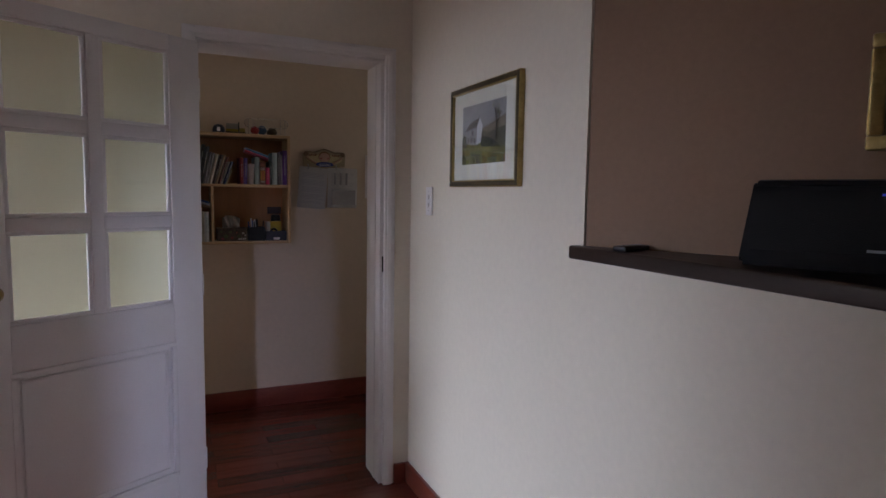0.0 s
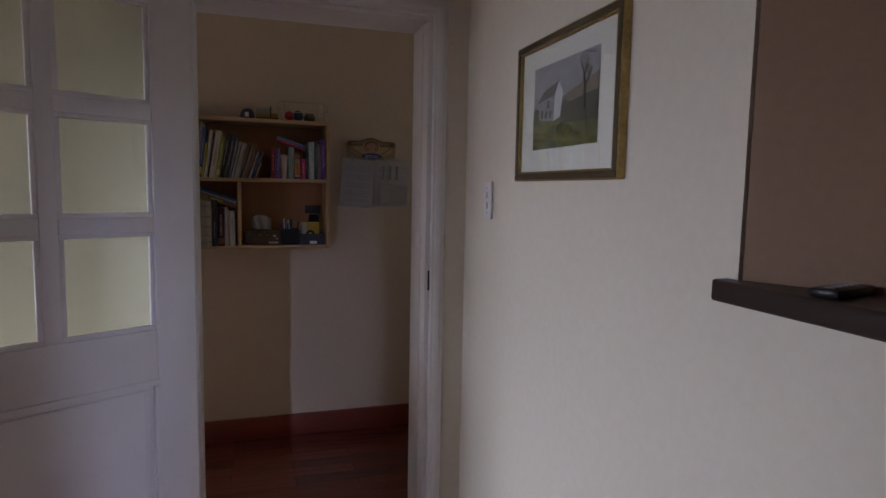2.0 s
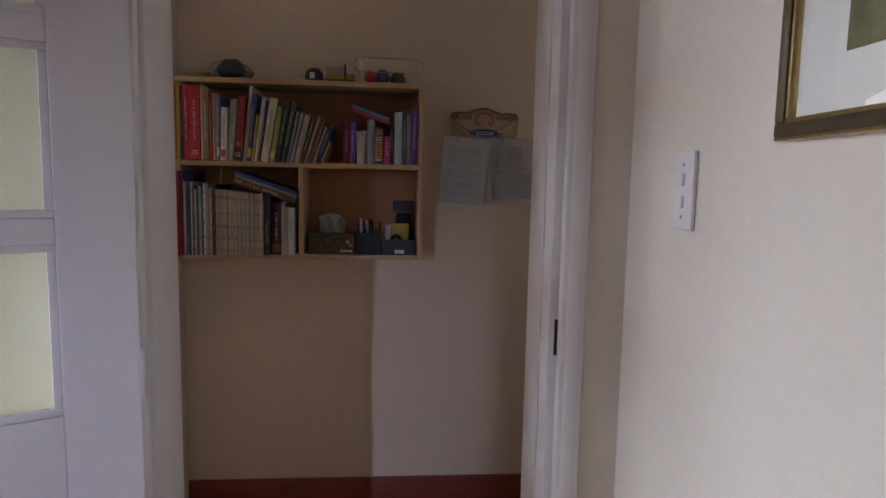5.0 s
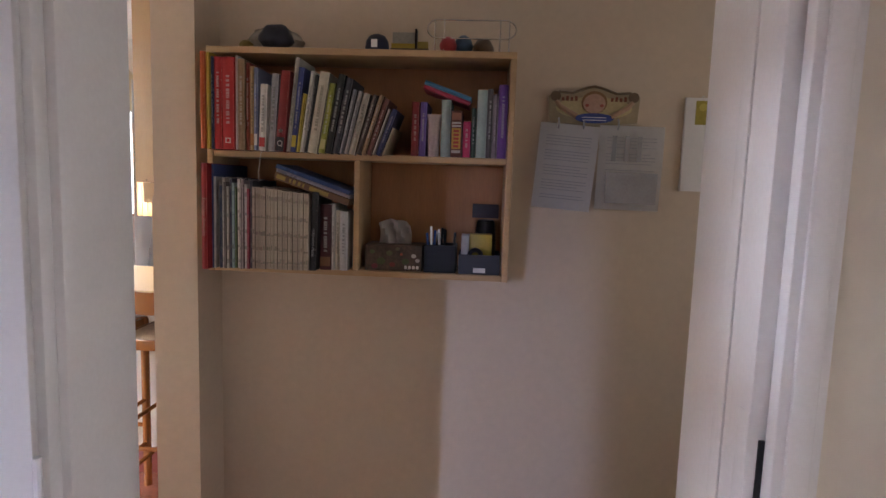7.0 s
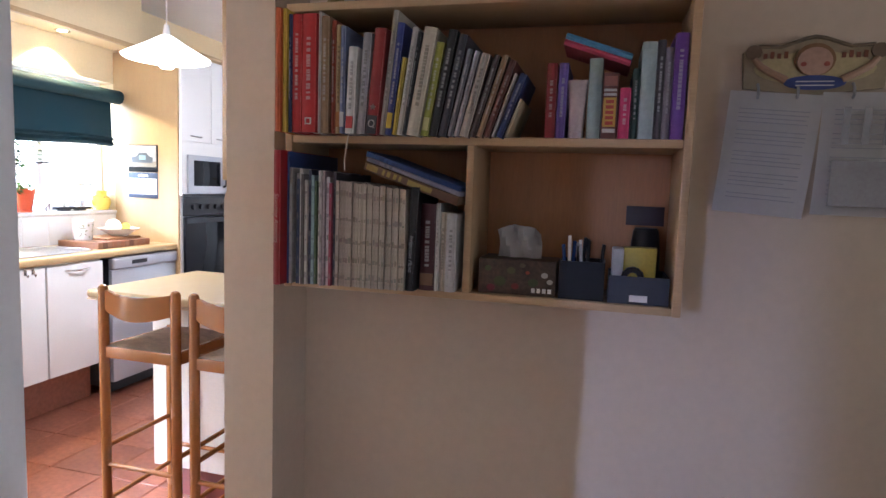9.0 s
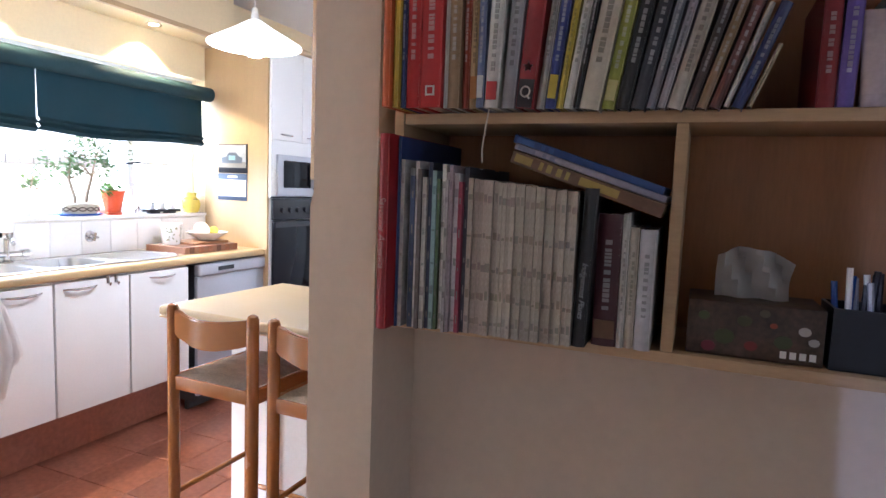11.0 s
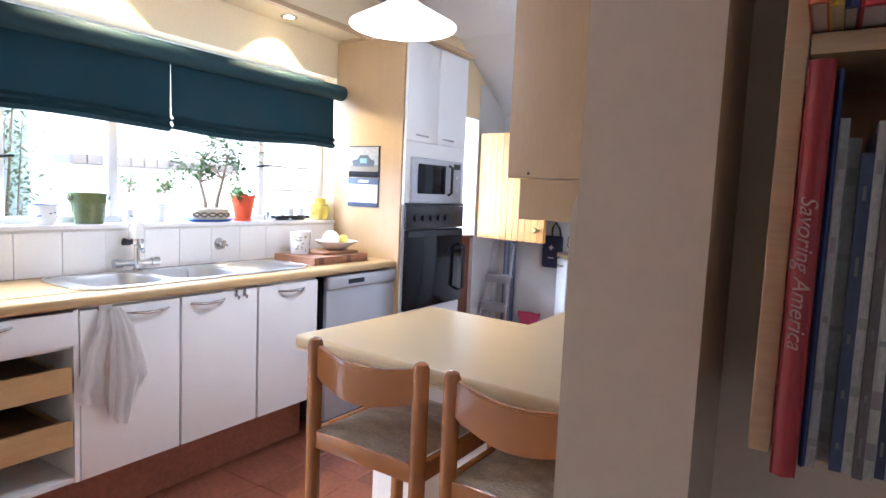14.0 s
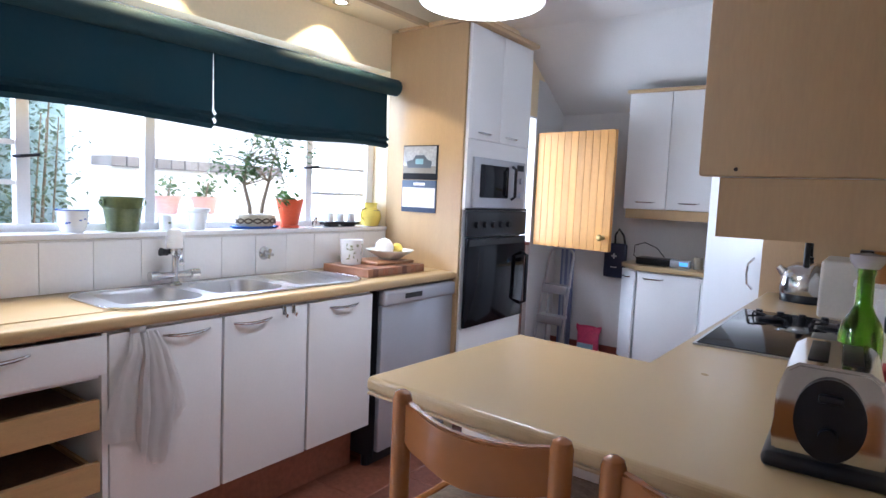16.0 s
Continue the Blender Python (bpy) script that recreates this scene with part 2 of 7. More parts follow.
def solid(name, bm, material, label, category, at=(0, 0, 0), rz=0.0, group="", kind="", smooth=True):
    """A thing that is one mesh."""
    ob = new(name, mesh_from(bm, name, material, smooth))
    ob.matrix_basis = pose(*at, 0, 0, rz)
    return tagged(ob, label, category, group, kind)


def setting(name, bm, material, label, category="wall"):
    return solid(name, bm, material, label, category, kind="structure")


def boxes(*rows):
    bm = bmesh.new()
    for r in rows:
        bx(*r, bm=bm)
    return bm


def words(text, size, material, parent, m, name="lettering", depth=0.0004):
    """Lettering as a mesh, lying in its own x-y plane before m."""
    cu = bpy.data.curves.new(name, "FONT")
    cu.shear = 0.35
    cu.body, cu.size, cu.extrude, cu.align_x, cu.align_y = text, size, depth, "CENTER", "CENTER"
    tmp = bpy.data.objects.new(name, cu)
    scene.collection.objects.link(tmp)
    me = bpy.data.meshes.new_from_object(tmp.evaluated_get(bpy.context.evaluated_depsgraph_get()))
    bpy.data.objects.remove(tmp)
    me.transform(m)
    me.materials.clear()
    me.materials.append(material)
    ob = new(name, me)
    ob.parent = parent
    return ob


# ---- large structure ----
H = 2.6
setting("floor", boxes((-3.0, 2.3, -2.75, 8.8, -0.12, -0.012)), GROUT, "concrete floor slab under boards and tiles", "floor")
setting("wall_east", boxes((1.07, 1.32, 1.60, 2.94, 0, H), (1.07, 1.32, -2.6, 1.60, 0, 1.259), (1.07, 1.32, -2.6, -0.9, 1.259, H)), PLASTER, "cream plastered wall with a low opening above a ledge")
setting("wall_niche", slab([(1.076, 1.597), (1.75, 0.30), (1.88, -0.893), (2.0, -0.893), (2.0, 1.75), (1.33, 1.75), (1.318, 1.5985)], 1.225, H), SHADEDWALL, "brown wall behind the ledge, darkened in colour for shade")
setting("wall_door", boxes((-3.0, 0.07, 2.94, 3.12, 0, H), (0.99, 2.3, 2.94, 3.12, 0, H), (0.07, 0.99, 2.94, 3.12, 2.105, H)), PLASTER, "cream plastered wall round a doorway")
setting("wall_west", boxes((-3.0, -2.85, -2.6, 1.40, 0, H), (-3.0, -2.85, 2.50, 3.12, 0, H), (-3.0, -2.85, 1.40, 2.50, 0, 0.15), (-3.0, -2.85, 1.40, 2.50, 1.9, H)), PLASTER, "cream plastered wall")
setting("wall_south", boxes((-3.0, -2.85, -2.75, -2.6, 0, H), (-1.15, 1.32, -2.75, -2.6, 0, H), (-2.85, -1.15, -2.75, -2.6, 2.1, H)), PLASTER, "cream plastered wall with a garden door opening")
# unseen wall, added to block window light from part of the east wall
setting("wall_partition", boxes((-1.10, -1.0, -0.90, 1.40, 0, H)), PLASTER, "unseen cream wall added to shade part of the east wall")
# added out of view; its slit trims garden_door_light to a band in the hall
setting("wall_inner", boxes((-0.90, 1.07, -1.05, -0.92, 0, H), (-2.85, -1.0, -1.05, -0.92, 0, H), (-1.0, -0.90, -1.05, -0.92, 1.8, H)), PLASTER, "unseen cream wall added with a slit to shape the hall light")
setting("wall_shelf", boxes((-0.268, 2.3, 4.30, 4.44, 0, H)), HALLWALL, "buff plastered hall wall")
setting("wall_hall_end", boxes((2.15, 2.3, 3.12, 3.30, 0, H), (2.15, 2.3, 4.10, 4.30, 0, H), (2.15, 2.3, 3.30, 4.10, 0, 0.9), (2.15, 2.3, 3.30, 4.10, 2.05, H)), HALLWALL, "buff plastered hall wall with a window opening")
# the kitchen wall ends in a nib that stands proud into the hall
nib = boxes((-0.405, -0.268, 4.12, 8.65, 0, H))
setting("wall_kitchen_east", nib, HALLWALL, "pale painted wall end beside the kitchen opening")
trim_bm = slab([(-0.413, 4.121), (-0.4055, 4.121), (-0.4055, 4.45), (-0.413, 4.45)], 0.0, 1.318)
bm = slab([(-0.413, 4.121), (-0.4055, 4.121), (-0.4055, 4.45), (-0.413, 4.45)], 1.318, 1.34)
for v in bm.verts:
    if v.co.z > 1.33 and v.co.x < -0.41:
        v.co.x = -0.4065
merge(trim_bm, bm)
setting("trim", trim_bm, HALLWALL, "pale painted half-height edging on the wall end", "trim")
WIN_Y0, WIN_Y1, WIN_Z0, WIN_Z1 = 3.75, 6.335, 1.112, 2.02
setting("wall_window", boxes((-3.05, -2.85, 3.12, 3.15, 0, H), (-3.05, -2.85, 3.15, 3.53, 2.0, H), (-3.05, -2.85, 3.53, WIN_Y0, 0, H), (-3.05, -2.85, WIN_Y0, WIN_Y1, 0, WIN_Z0), (-3.05, -2.85, WIN_Y0, WIN_Y1, WIN_Z1, H),
                             (-3.05, -2.85, WIN_Y1, 7.15, 0, H), (-3.05, -2.85, 7.15, 8.16, 2.0, H), (-3.05, -2.85, 8.16, 8.65, 0, H)), YELLOW, "warm yellow kitchen wall with a wide window")
setting("wall_far", boxes((-3.05, -0.268, 8.65, 8.8, 0, H)), mat("grey-white plaster", (0.70, 0.68, 0.66), 0.75, vary=0.05, scale=2, bump=0.06), "grey-white painted kitchen wall")
setting("ceiling", boxes((-3.05, 2.3, -2.75, 7.78, H, H + 0.1), ), CEIL, "white painted ceiling", "ceiling")
bm = bmesh.new()
vs = [bm.verts.new(p) for p in ((-3.05, 7.78, H), (-0.26, 7.78, H), (-0.26, 8.66, 2.07), (-3.05, 8.66, 2.07), (-3.05, 7.78, H + 0.1), (-0.26, 7.78, H + 0.1), (-0.26, 8.80, 2.07 + 0.1), (-3.05, 8.80, 2.17))]
for f in ((0, 1, 2, 3), (7, 6, 5, 4), (0, 4, 5, 1), (2, 6, 7, 3), (1, 5, 6, 2), (3, 7, 4, 0)):
    bm.faces.new([vs[i] for i in f])
setting("ceiling_slope", bm, CEIL, "white sloping ceiling", "ceiling")
setting("bulkhead", boxes((-2.849, -2.60, 3.12, 6.335, 2.25, H)), YELLOW, "yellow boxed-in bulkhead over the window", "bulkhead")
setting("trim_bulkhead", boxes((-2.60, -2.575, 3.12, 6.335, 2.235, 2.262)), BEECH, "thin wooden bead along the bulkhead", "trim")
# slab added outside, never seen, to stop sun entering the hall opening
setting("porch_roof", boxes((2.3, 4.3, 1.6, 5.2, 2.3, 2.4)), PLASTER, "unseen slab added to keep the sun off the hall opening", "roof")
# skirting
setting("baseboard", bx(-0.268, 2.15, 4.282, 4.30, 0, 0.125, 0.003), SKIRT, "red-brown wooden skirting", "baseboard")
bm = bx(1.052, 1.07, -2.6, 2.938, 0, 0.10, 0.003)
bx(0.992, 1.051, 2.922, 2.94, 0, 0.10, 0.003, bm)
setting("baseboard_sitting", bm, SKIRT, "red-brown wooden skirting", "baseboard")
# ledge
solid("ledge", slab([(1.034, 1.622), (1.069, 1.622), (1.069, 1.597), (1.0755, 1.597), (1.745, 0.30), (1.88, -0.88), (1.034, -0.88)], 1.260, 1.297, 0.006), DARKWOOD,
      "thick dark-stained wooden ledge in the wall opening", "ledge", kind="structure")

# ---- doorway and glazed door ----
cas = thing("door_frame", "white gloss painted door frame with moulded architrave", "door frame", kind="structure")
part("jamb", bx(0.919, 0.99, 2.956, 3.165, 0, 2.045, 0.003), GLOSSWHITE, cas)
part("jamb", bx(0.07, 0.130, 2.956, 3.10, 0, 2.045, 0.003), GLOSSWHITE, cas)
part("head", bx(0.07, 0.99, 2.956, 3.165, 2.045, 2.105, 0.003), GLOSSWHITE, cas)
for nm, rows in (("architrave", ((0.937, 0.988, 2.934, 2.956, 0, 2.108), (0.948, 0.976, 2.928, 2.9345, 0, 2.085))), ("architrave", ((0.068, 0.119, 2.934, 2.956, 0, 2.108), (0.08, 0.108, 2.928, 2.9345, 0, 2.085))),
                 ("architrave", ((0.119, 0.937, 2.934, 2.956, 2.058, 2.108), (0.08, 0.976, 2.928, 2.9345, 2.075, 2.098)))):
    bm = bmesh.new()
    for r in rows:
        bx(*r, 0.003, bm)
    part(nm, bm, GLOSSWHITE, cas)
part("stop", bx(0.916, 0.9215, 3.02, 3.05, 0, 2.046, 0.002), GLOSSWHITE, cas)
lk = part("strike_plate", bx(0.9185, 0.9215, 2.957, 2.985, 1.03, 1.165, 0.001), GLOSSWHITE, cas, "painted strike plate")
part("latch_slot", bx(0.9305, 0.937, 2.9535, 2.9575, 1.06, 1.135), BLACK, lk, "dark latch slot", False)

DOORW, DOORH = 0.80, 2.035
door = thing("door_1", "white painted glazed door with six panes, standing open", "door", (0.126, 2.90, 0), 210, kind="structure")
Y0, Y1 = -0.04, 0.0
part("stile", bx(0.0, 0.125, Y0, Y1, 0.008, DOORH, 0.003), GLOSSWHITE, door)
part("stile", bx(0.69, DOORW, Y0, Y1, 0.008, DOORH, 0.003), GLOSSWHITE, door)
part("rail", bx(0.125, 0.69, Y0, Y1, 1.975, DOORH, 0.002), GLOSSWHITE, door)
part("rail", bx(0.125, 0.69, Y0, Y1, 0.82, 0.985, 0.002), GLOSSWHITE, door)
part("rail", bx(0.125, 0.69, Y0, Y1, 0.008, 0.27, 0.002), GLOSSWHITE, door)
part("muntin", bx(0.383, 0.428, Y0 + 0.003, Y1 - 0.002, 0.985, 1.975, 0.003), GLOSSWHITE, door)
for z in (1.292, 1.63):
    part("muntin", bx(0.125, 0.383, Y0 + 0.003, Y1 - 0.002, z, z + 0.045, 0.003), GLOSSWHITE, door)
    part("muntin", bx(0.428, 0.69, Y0 + 0.003, Y1 - 0.002, z, z + 0.045, 0.003), GLOSSWHITE, door)


def frame_ring(x0, x1, z0, z1, w, y0, y1, bev=0.002):
    bm = bx(x0, x1, y0, y1, z0, z0 + w, bev)
    bx(x0, x1, y0, y1, z1 - w, z1, bev, bm)
    bx(x0, x0 + w, y0, y1, z0 + w, z1 - w, bev, bm)
    return bx(x1 - w, x1, y0, y1, z0 + w, z1 - w, bev, bm)


for z0, z1 in ((0.985, 1.292), (1.337, 1.63), (1.675, 1.975)):
    for x0, x1 in ((0.125, 0.383), (0.428, 0.69)):
        pane = part("pane", bx(x0 + 0.004, x1 - 0.004, -0.023, -0.019, z0 + 0.004, z1 - 0.004), DOORGLASS, door, "faintly green glass pane", False)
        pane.visible_shadow = False
        part("glazing_bead", frame_ring(x0, x1, z0, z1, 0.014, -0.019, -0.006), GLOSSWHITE, pane)
part("panel", bx(0.125, 0.69, -0.028, -0.014, 0.27, 0.82), GLOSSWHITE, door)
part("panel_moulding", frame_ring(0.118, 0.697, 0.263, 0.827, 0.02, -0.012, 0.004, 0.004), GLOSSWHITE, door)
part("panel_moulding", frame_ring(0.15, 0.665, 0.295, 0.795, 0.012, -0.0145, -0.007, 0.003), GLOSSWHITE, door)
kn = part("door_handle", lathe([(0.0, 0.0), (0.022, 0.0), (0.022, 0.004), (0.009, 0.008), (0.009, 0.03), (0.02, 0.036), (0.026, 0.05), (0.018, 0.062), (0.0, 0.064)], 20), GOLD, door, "small brass knob")
kn.data.transform(pose(0.745, 0.0, 1.10, -90, 0, 0))
for z in (0.25, 1.0, 1.8):
    part("hinge", tube([(-0.003, -0.003, z), (-0.003, -0.003, z + 0.09)], 0.005), GLOSSWHITE, door, "painted hinge")

# ---- kitchen run under the window ----
FX = -2.34


def handle(parent, x, y0, y1, z, out=0.022):
    pts = [(x + out * math.sin(math.pi * i / 8) ** 0.6, y0 + (y1 - y0) * i / 8, z - 0.005 * math.sin(math.pi * i / 8)) for i in range(9)]
    return part("handle", tube(pts, [0.004, 0.005, 0.0055, 0.006, 0.006, 0.006, 0.0055, 0.005, 0.004], 8), CHROME, parent, "bowed chrome handle")


for y0, y1, hy in ((4.530, 4.920, (4.70, 4.87)), (4.924, 5.310, (4.965, 5.13)), (5.315, 5.695, (5.43, 5.60))):
    cab = thing("base_cabinet", "white melamine base cabinet with a bowed chrome handle", "cabinet", (0, 0, 0), group="white cabinets under the window")
    part("body", boxes((-2.84, FX - 0.021, y0, y1, 0.252, 0.875)), CABWHITE, cab, smooth=False)
    d = part("door", bx(FX - 0.019, FX, y0 + 0.003, y1 - 0.003, 0.25, 0.868, 0.003), CABWHITE, cab)
    handle(d, FX, *hy, 0.838)
cab = thing("drawer_cabinet", "white drawer over open shelves with wooden pull-out trays", "cabinet")
for r in ((-2.84, FX - 0.002, 4.512, 4.529, 0.25, 0.875), (-2.84, FX - 0.002, 3.95, 3.967, 0.25, 0.875), (-2.84, -2.82, 3.967, 4.512, 0.25, 0.875), (-2.82, FX - 0.01, 3.967, 4.512, 0.25, 0.268), (-2.82, FX - 0.02, 3.967, 4.512, 0.735, 0.745)):
    part("carcass_panel", boxes(r), CABWHITE, cab, smooth=False)
d = part("drawer_front", bx(FX - 0.019, FX, 3.953, 4.526, 0.748, 0.868, 0.003), CABWHITE, cab)
handle(d, FX, 4.155, 4.325, 0.845)
for z in (0.582, 0.388):
    tr = part("tray", boxes((FX - 0.018, FX, 3.975, 4.505, z, z + 0.092), (-2.80, FX - 0.018, 3.975, 3.987, z, z + 0.07), (-2.80, FX - 0.018, 4.493, 4.505, z, z + 0.07), (-2.80, FX - 0.018, 3.987, 4.493, z, z + 0.008)), mat("pale pine tray", (0.45, 0.28, 0.115), 0.5, vary=0.12, stretch=(8, 1, 8)) if z > 0.5 else bpy.data.materials["pale pine tray"], cab, "pale pine pull-out tray", False)
    bk = bmesh.new()
    for k in range(4):
        zz = z + 0.012 + k * 0.017
        tube([(-2.40 + 0.004 * (k % 2), 4.0 + 0.048 * i, zz) for i in range(11)], 0.008, 6, bk)
    bx(-2.78, -2.41, 4.0, 4.48, z + 0.01, z + 0.07, bm=bk)
    part("basket", bk, WICKER, tr, "brown wicker basket")
solid("plinth", boxes((-2.52, -2.50, 3.96, 5.74, 0.0, 0.25)), TERRA, "terracotta plinth under the cabinets", "plinth", kind="structure")
# worktop with a cut for the sink bowls
wtop = thing("worktop", "cream laminate worktop with a rounded front edge", "worktop")
part("front_edge", bx(-2.44, -2.325, 3.94, 6.335, 0.880, 0.92, 0.014, None, 3), COUNTER, wtop)
for r in ((-2.849, -2.44, 3.94, 4.64), (-2.849, -2.44, 5.30, 6.335), (-2.849, -2.74, 4.64, 5.30), (-2.74, -2.44, 4.94, 4.99)):
    part("section", bx(*r, 0.880, 0.92), COUNTER, wtop, smooth=False)

sink = thing("sink", "stainless steel double-bowl sink with drainer", "sink", (0, 0, 0.92))


def rounded(x0, x1, y0, y1, r, n=6):
    out = []
    for cx, cy, a0 in ((x1 - r, y1 - r, 0), (x0 + r, y1 - r, 90), (x0 + r, y0 + r, 180), (x1 - r, y0 + r, 270)):
        out += [(cx + r * math.cos(radians(a0 + 90 * k / n)), cy + r * math.sin(radians(a0 + 90 * k / n))) for k in range(n + 1)]
    return out


def bowl(y0, y1):
    bm = bmesh.new()
    rings = []
    for inset, z, r in ((-0.018, 0.004, 0.09), (0.0, 0.006, 0.08), (0.006, -0.01, 0.075), (0.02, -0.13, 0.07), (0.04, -0.145, 0.055), (0.13, -0.15, 0.01)):
        rings.append([bm.verts.new((x, y, z)) for x, y in rounded(-2.74 + inset, -2.44 - inset, y0 + inset, y1 - inset, r)])
    for a, b in zip(rings, rings[1:]):
        for k in range(len(a)):
            bm.faces.new((a[k], a[(k + 1) % len(a)], b[(k + 1) % len(a)], b[k]))
    bm.faces.new(rings[-1])
    return bm


for y0, y1 in ((4.64, 4.94), (4.99, 5.30)):
    bw = part("bowl", bowl(y0, y1), STEEL, sink)
    part("drain", lathe([(0, 0), (0.035, 0), (0.035, 0.004), (0, 0.005)], 20, None, -2.59, (y0 + y1) / 2, -0.149), CHROME, bw)
dr = bmesh.new()
bx(-2.745, -2.435, 5.335, 5.69, 0.0035, 0.0055, 0.0008, dr)
dr = part("drainer", dr, STEEL, sink)
for k in range(9):
    part("ridge", bx(-2.73 + k * 0.033, -2.718 + k * 0.033, 5.36, 5.66, 0.005, 0.009, 0.002, None, 1), STEEL, dr)
bm = bmesh.new()
loops = []
for x0, x1, y0, y1, r in ((-2.80, -2.395, 4.575, 5.735, 0.11), (-2.757, -2.423, 4.623, 4.957, 0.088), (-2.757, -2.423, 4.973, 5.317, 0.088)):
    vs = [bm.verts.new((x, y, 0.0042)) for x, y in rounded(x0, x1, y0, y1, r)]
    loops += [bm.edges.new((vs[k], vs[(k + 1) % len(vs)])) for k in range(len(vs))]
bmesh.ops.triangle_fill(bm, edges=loops, use_beauty=True)
part("rim_plate", bm, STEEL, sink)
part("rim", tube([(x, y, 0.0045) for x, y in rounded(-2.80, -2.395, 4.575, 5.735, 0.11)], 0.004, 8, None, True), CHROME, sink, "polished rolled rim")

tap = thing("kitchen_tap", "chrome mixer tap with a white filter cartridge on top", "tap", (-2.765, 4.985, 0.92))
part("base", lathe([(0, 0), (0.028, 0), (0.026, 0.012), (0.016, 0.02), (0.015, 0.055), (0, 0.055)], 20), CHROME, tap)
part("valve_body", tube([(0, -0.075, 0.045), (0, 0.075, 0.045)], 0.014, 12), CHROME, tap)
for y in (-0.085, 0.085):
    k = part("tap_knob", tube([(0, y - 0.018, 0.045), (0, y + 0.018, 0.045)], 0.02, 10), CHROME, tap)
part("riser", tube([(0, 0, 0.05), (0, 0, 0.135)], 0.012, 12), CHROME, tap)
part("spout", tube([(0, 0, 0.12), (0.03, -0.01, 0.128), (0.09, -0.03, 0.125), (0.12, -0.04, 0.105)], 0.009, 10), CHROME, tap)
part("collar", lathe([(0, 0.128), (0.026, 0.128), (0.03, 0.14), (0.03, 0.152), (0, 0.155)], 20), CHROME, tap)
part("side_lever", tube([(0, -0.03, 0.135), (0, -0.06, 0.14)], [0.012, 0.017], 10), BLACK, tap)
part("filter", lathe([(0, 0.153), (0.031, 0.153), (0.032, 0.16), (0.030, 0.215), (0.024, 0.228), (0, 0.232)], 24), CERAMIC, tap, "white filter cartridge")
sv = thing("wall_tap", "chrome wall stop tap in the tiles", "tap", (-2.836, 5.47, 1.02))
part("flange", lathe([(0, 0), (0.032, 0.001), (0.03, 0.006), (0, 0.012)], 20), CHROME, sv).data.transform(pose(0, 0, 0, 0, 90, 0))
part("stem", tube([(0.005, 0, 0), (0.035, 0, 0)], 0.012), CHROME, sv)
bm = tube([(0.038, -0.022, 0.006), (0.038, 0.022, -0.006)], 0.007)
tube([(0.038, -0.006, -0.022), (0.038, 0.006, 0.022)], 0.007, 8, bm)
part("cross_handle", bm, CHROME, sv)

dw = thing("dishwasher", "silver grey dishwasher with a control bar", "dishwasher")
part("body", boxes((-2.83, -2.36, 5.75, 6.32, 0.06, 0.868)), BLACK, dw, "dark side", False)
d = part("door", bx(-2.365, -2.335, 5.755, 6.325, 0.095, 0.80, 0.006), SILVER, dw)
cp = part("control_panel", bx(-2.37, -2.318, 5.755, 6.325, 0.80, 0.872, 0.014, seg=4), SILVER, dw)
part("display", boxes((-2.3185, -2.3165, 5.90, 6.03, 0.825, 0.85)), BLACK, cp, "dark display window", False)
part("kick_plate", boxes((-2.42, -2.40, 5.755, 6.325, 0.012, 0.095)), BLACK, dw, "black kick plate", False)
for y in (5.78, 6.30):
    part("foot", tube([(-2.44, y, 0), (-2.44, y, 0.06)], 0.018, 10), BLACK, dw)

# ---- tall oven unit ----
TX = -2.29
tall = thing("oven_tower", "tall kitchen unit with beech side and white doors", "cabinet")
part("side_panel", bx(-2.848, TX - 0.03, 6.335, 6.353, 0.0, 2.235, 0.001), BEECH, tall, "light beech side panel")
part("body", boxes((-2.84, TX - 0.022, 6.354, 6.99, 0.10, 2.235)), CABWHITE, tall, smooth=False)
part("side_panel", bx(-2.848, TX - 0.03, 6.991, 7.009, 0.0, 2.235, 0.001), BEECH, tall)
for y0, y1, h0 in ((6.337, 6.664, 6.43), (6.668, 7.005, 6.72)):
    d = part("door", bx(TX - 0.02, TX, y0, y1, 1.637, 2.225, 0.003), CABWHITE, tall)
    handle(d, TX, h0, h0 + 0.13, 1.675)
part("filler", boxes((TX - 0.02, TX - 0.002, 6.337, 7.005, 1.255, 1.634)), CABWHITE, tall, "white surround panel", False)
part("drawer", bx(TX - 0.02, TX - 0.001, 6.337, 7.005, 0.30, 0.605, 0.003), CABWHITE, tall)
part("plinth", boxes((-2.42, -2.40, 6.337, 7.005, 0.0, 0.295)), SKIRT, tall, "red-brown plinth", False)
part("cornice", bx(-2.80, TX + 0.03, 6.325, 7.03, 2.236, 2.262, 0.006), BEECH, tall, "beech cornice")
mw = thing("microwave_oven", "silver microwave oven built into the tall unit", "microwave")
part("casing", bx(TX - 0.001, TX + 0.02, 6.385, 6.945, 1.268, 1.542, 0.006), SILVER, mw)
part("window", bx(TX + 0.018, TX + 0.0225, 6.44, 6.74, 1.325, 1.505, 0.006), BLACKGLASS, mw, "dark door window")
part("handle", tube([(TX + 0.02, 6.785, 1.32), (TX + 0.045, 6.785, 1.335), (TX + 0.045, 6.785, 1.495), (TX + 0.02, 6.785, 1.51)], 0.009), BLACK, mw, "dark grip")
part("display", boxes((TX + 0.019, TX + 0.0215, 6.84, 6.92, 1.49, 1.525)), BLACK, mw, "", False)
for z in (1.43, 1.345):
    part("dial", tube([(TX + 0.018, 6.885, z), (TX + 0.034, 6.885, z)], 0.018, 16), SILVER, mw)
ov = thing("oven", "black built-in electric oven with glass door", "oven")
part("control_panel", bx(TX - 0.001, TX + 0.016, 6.34, 6.995, 1.11, 1.252, 0.004), BLACK, ov)
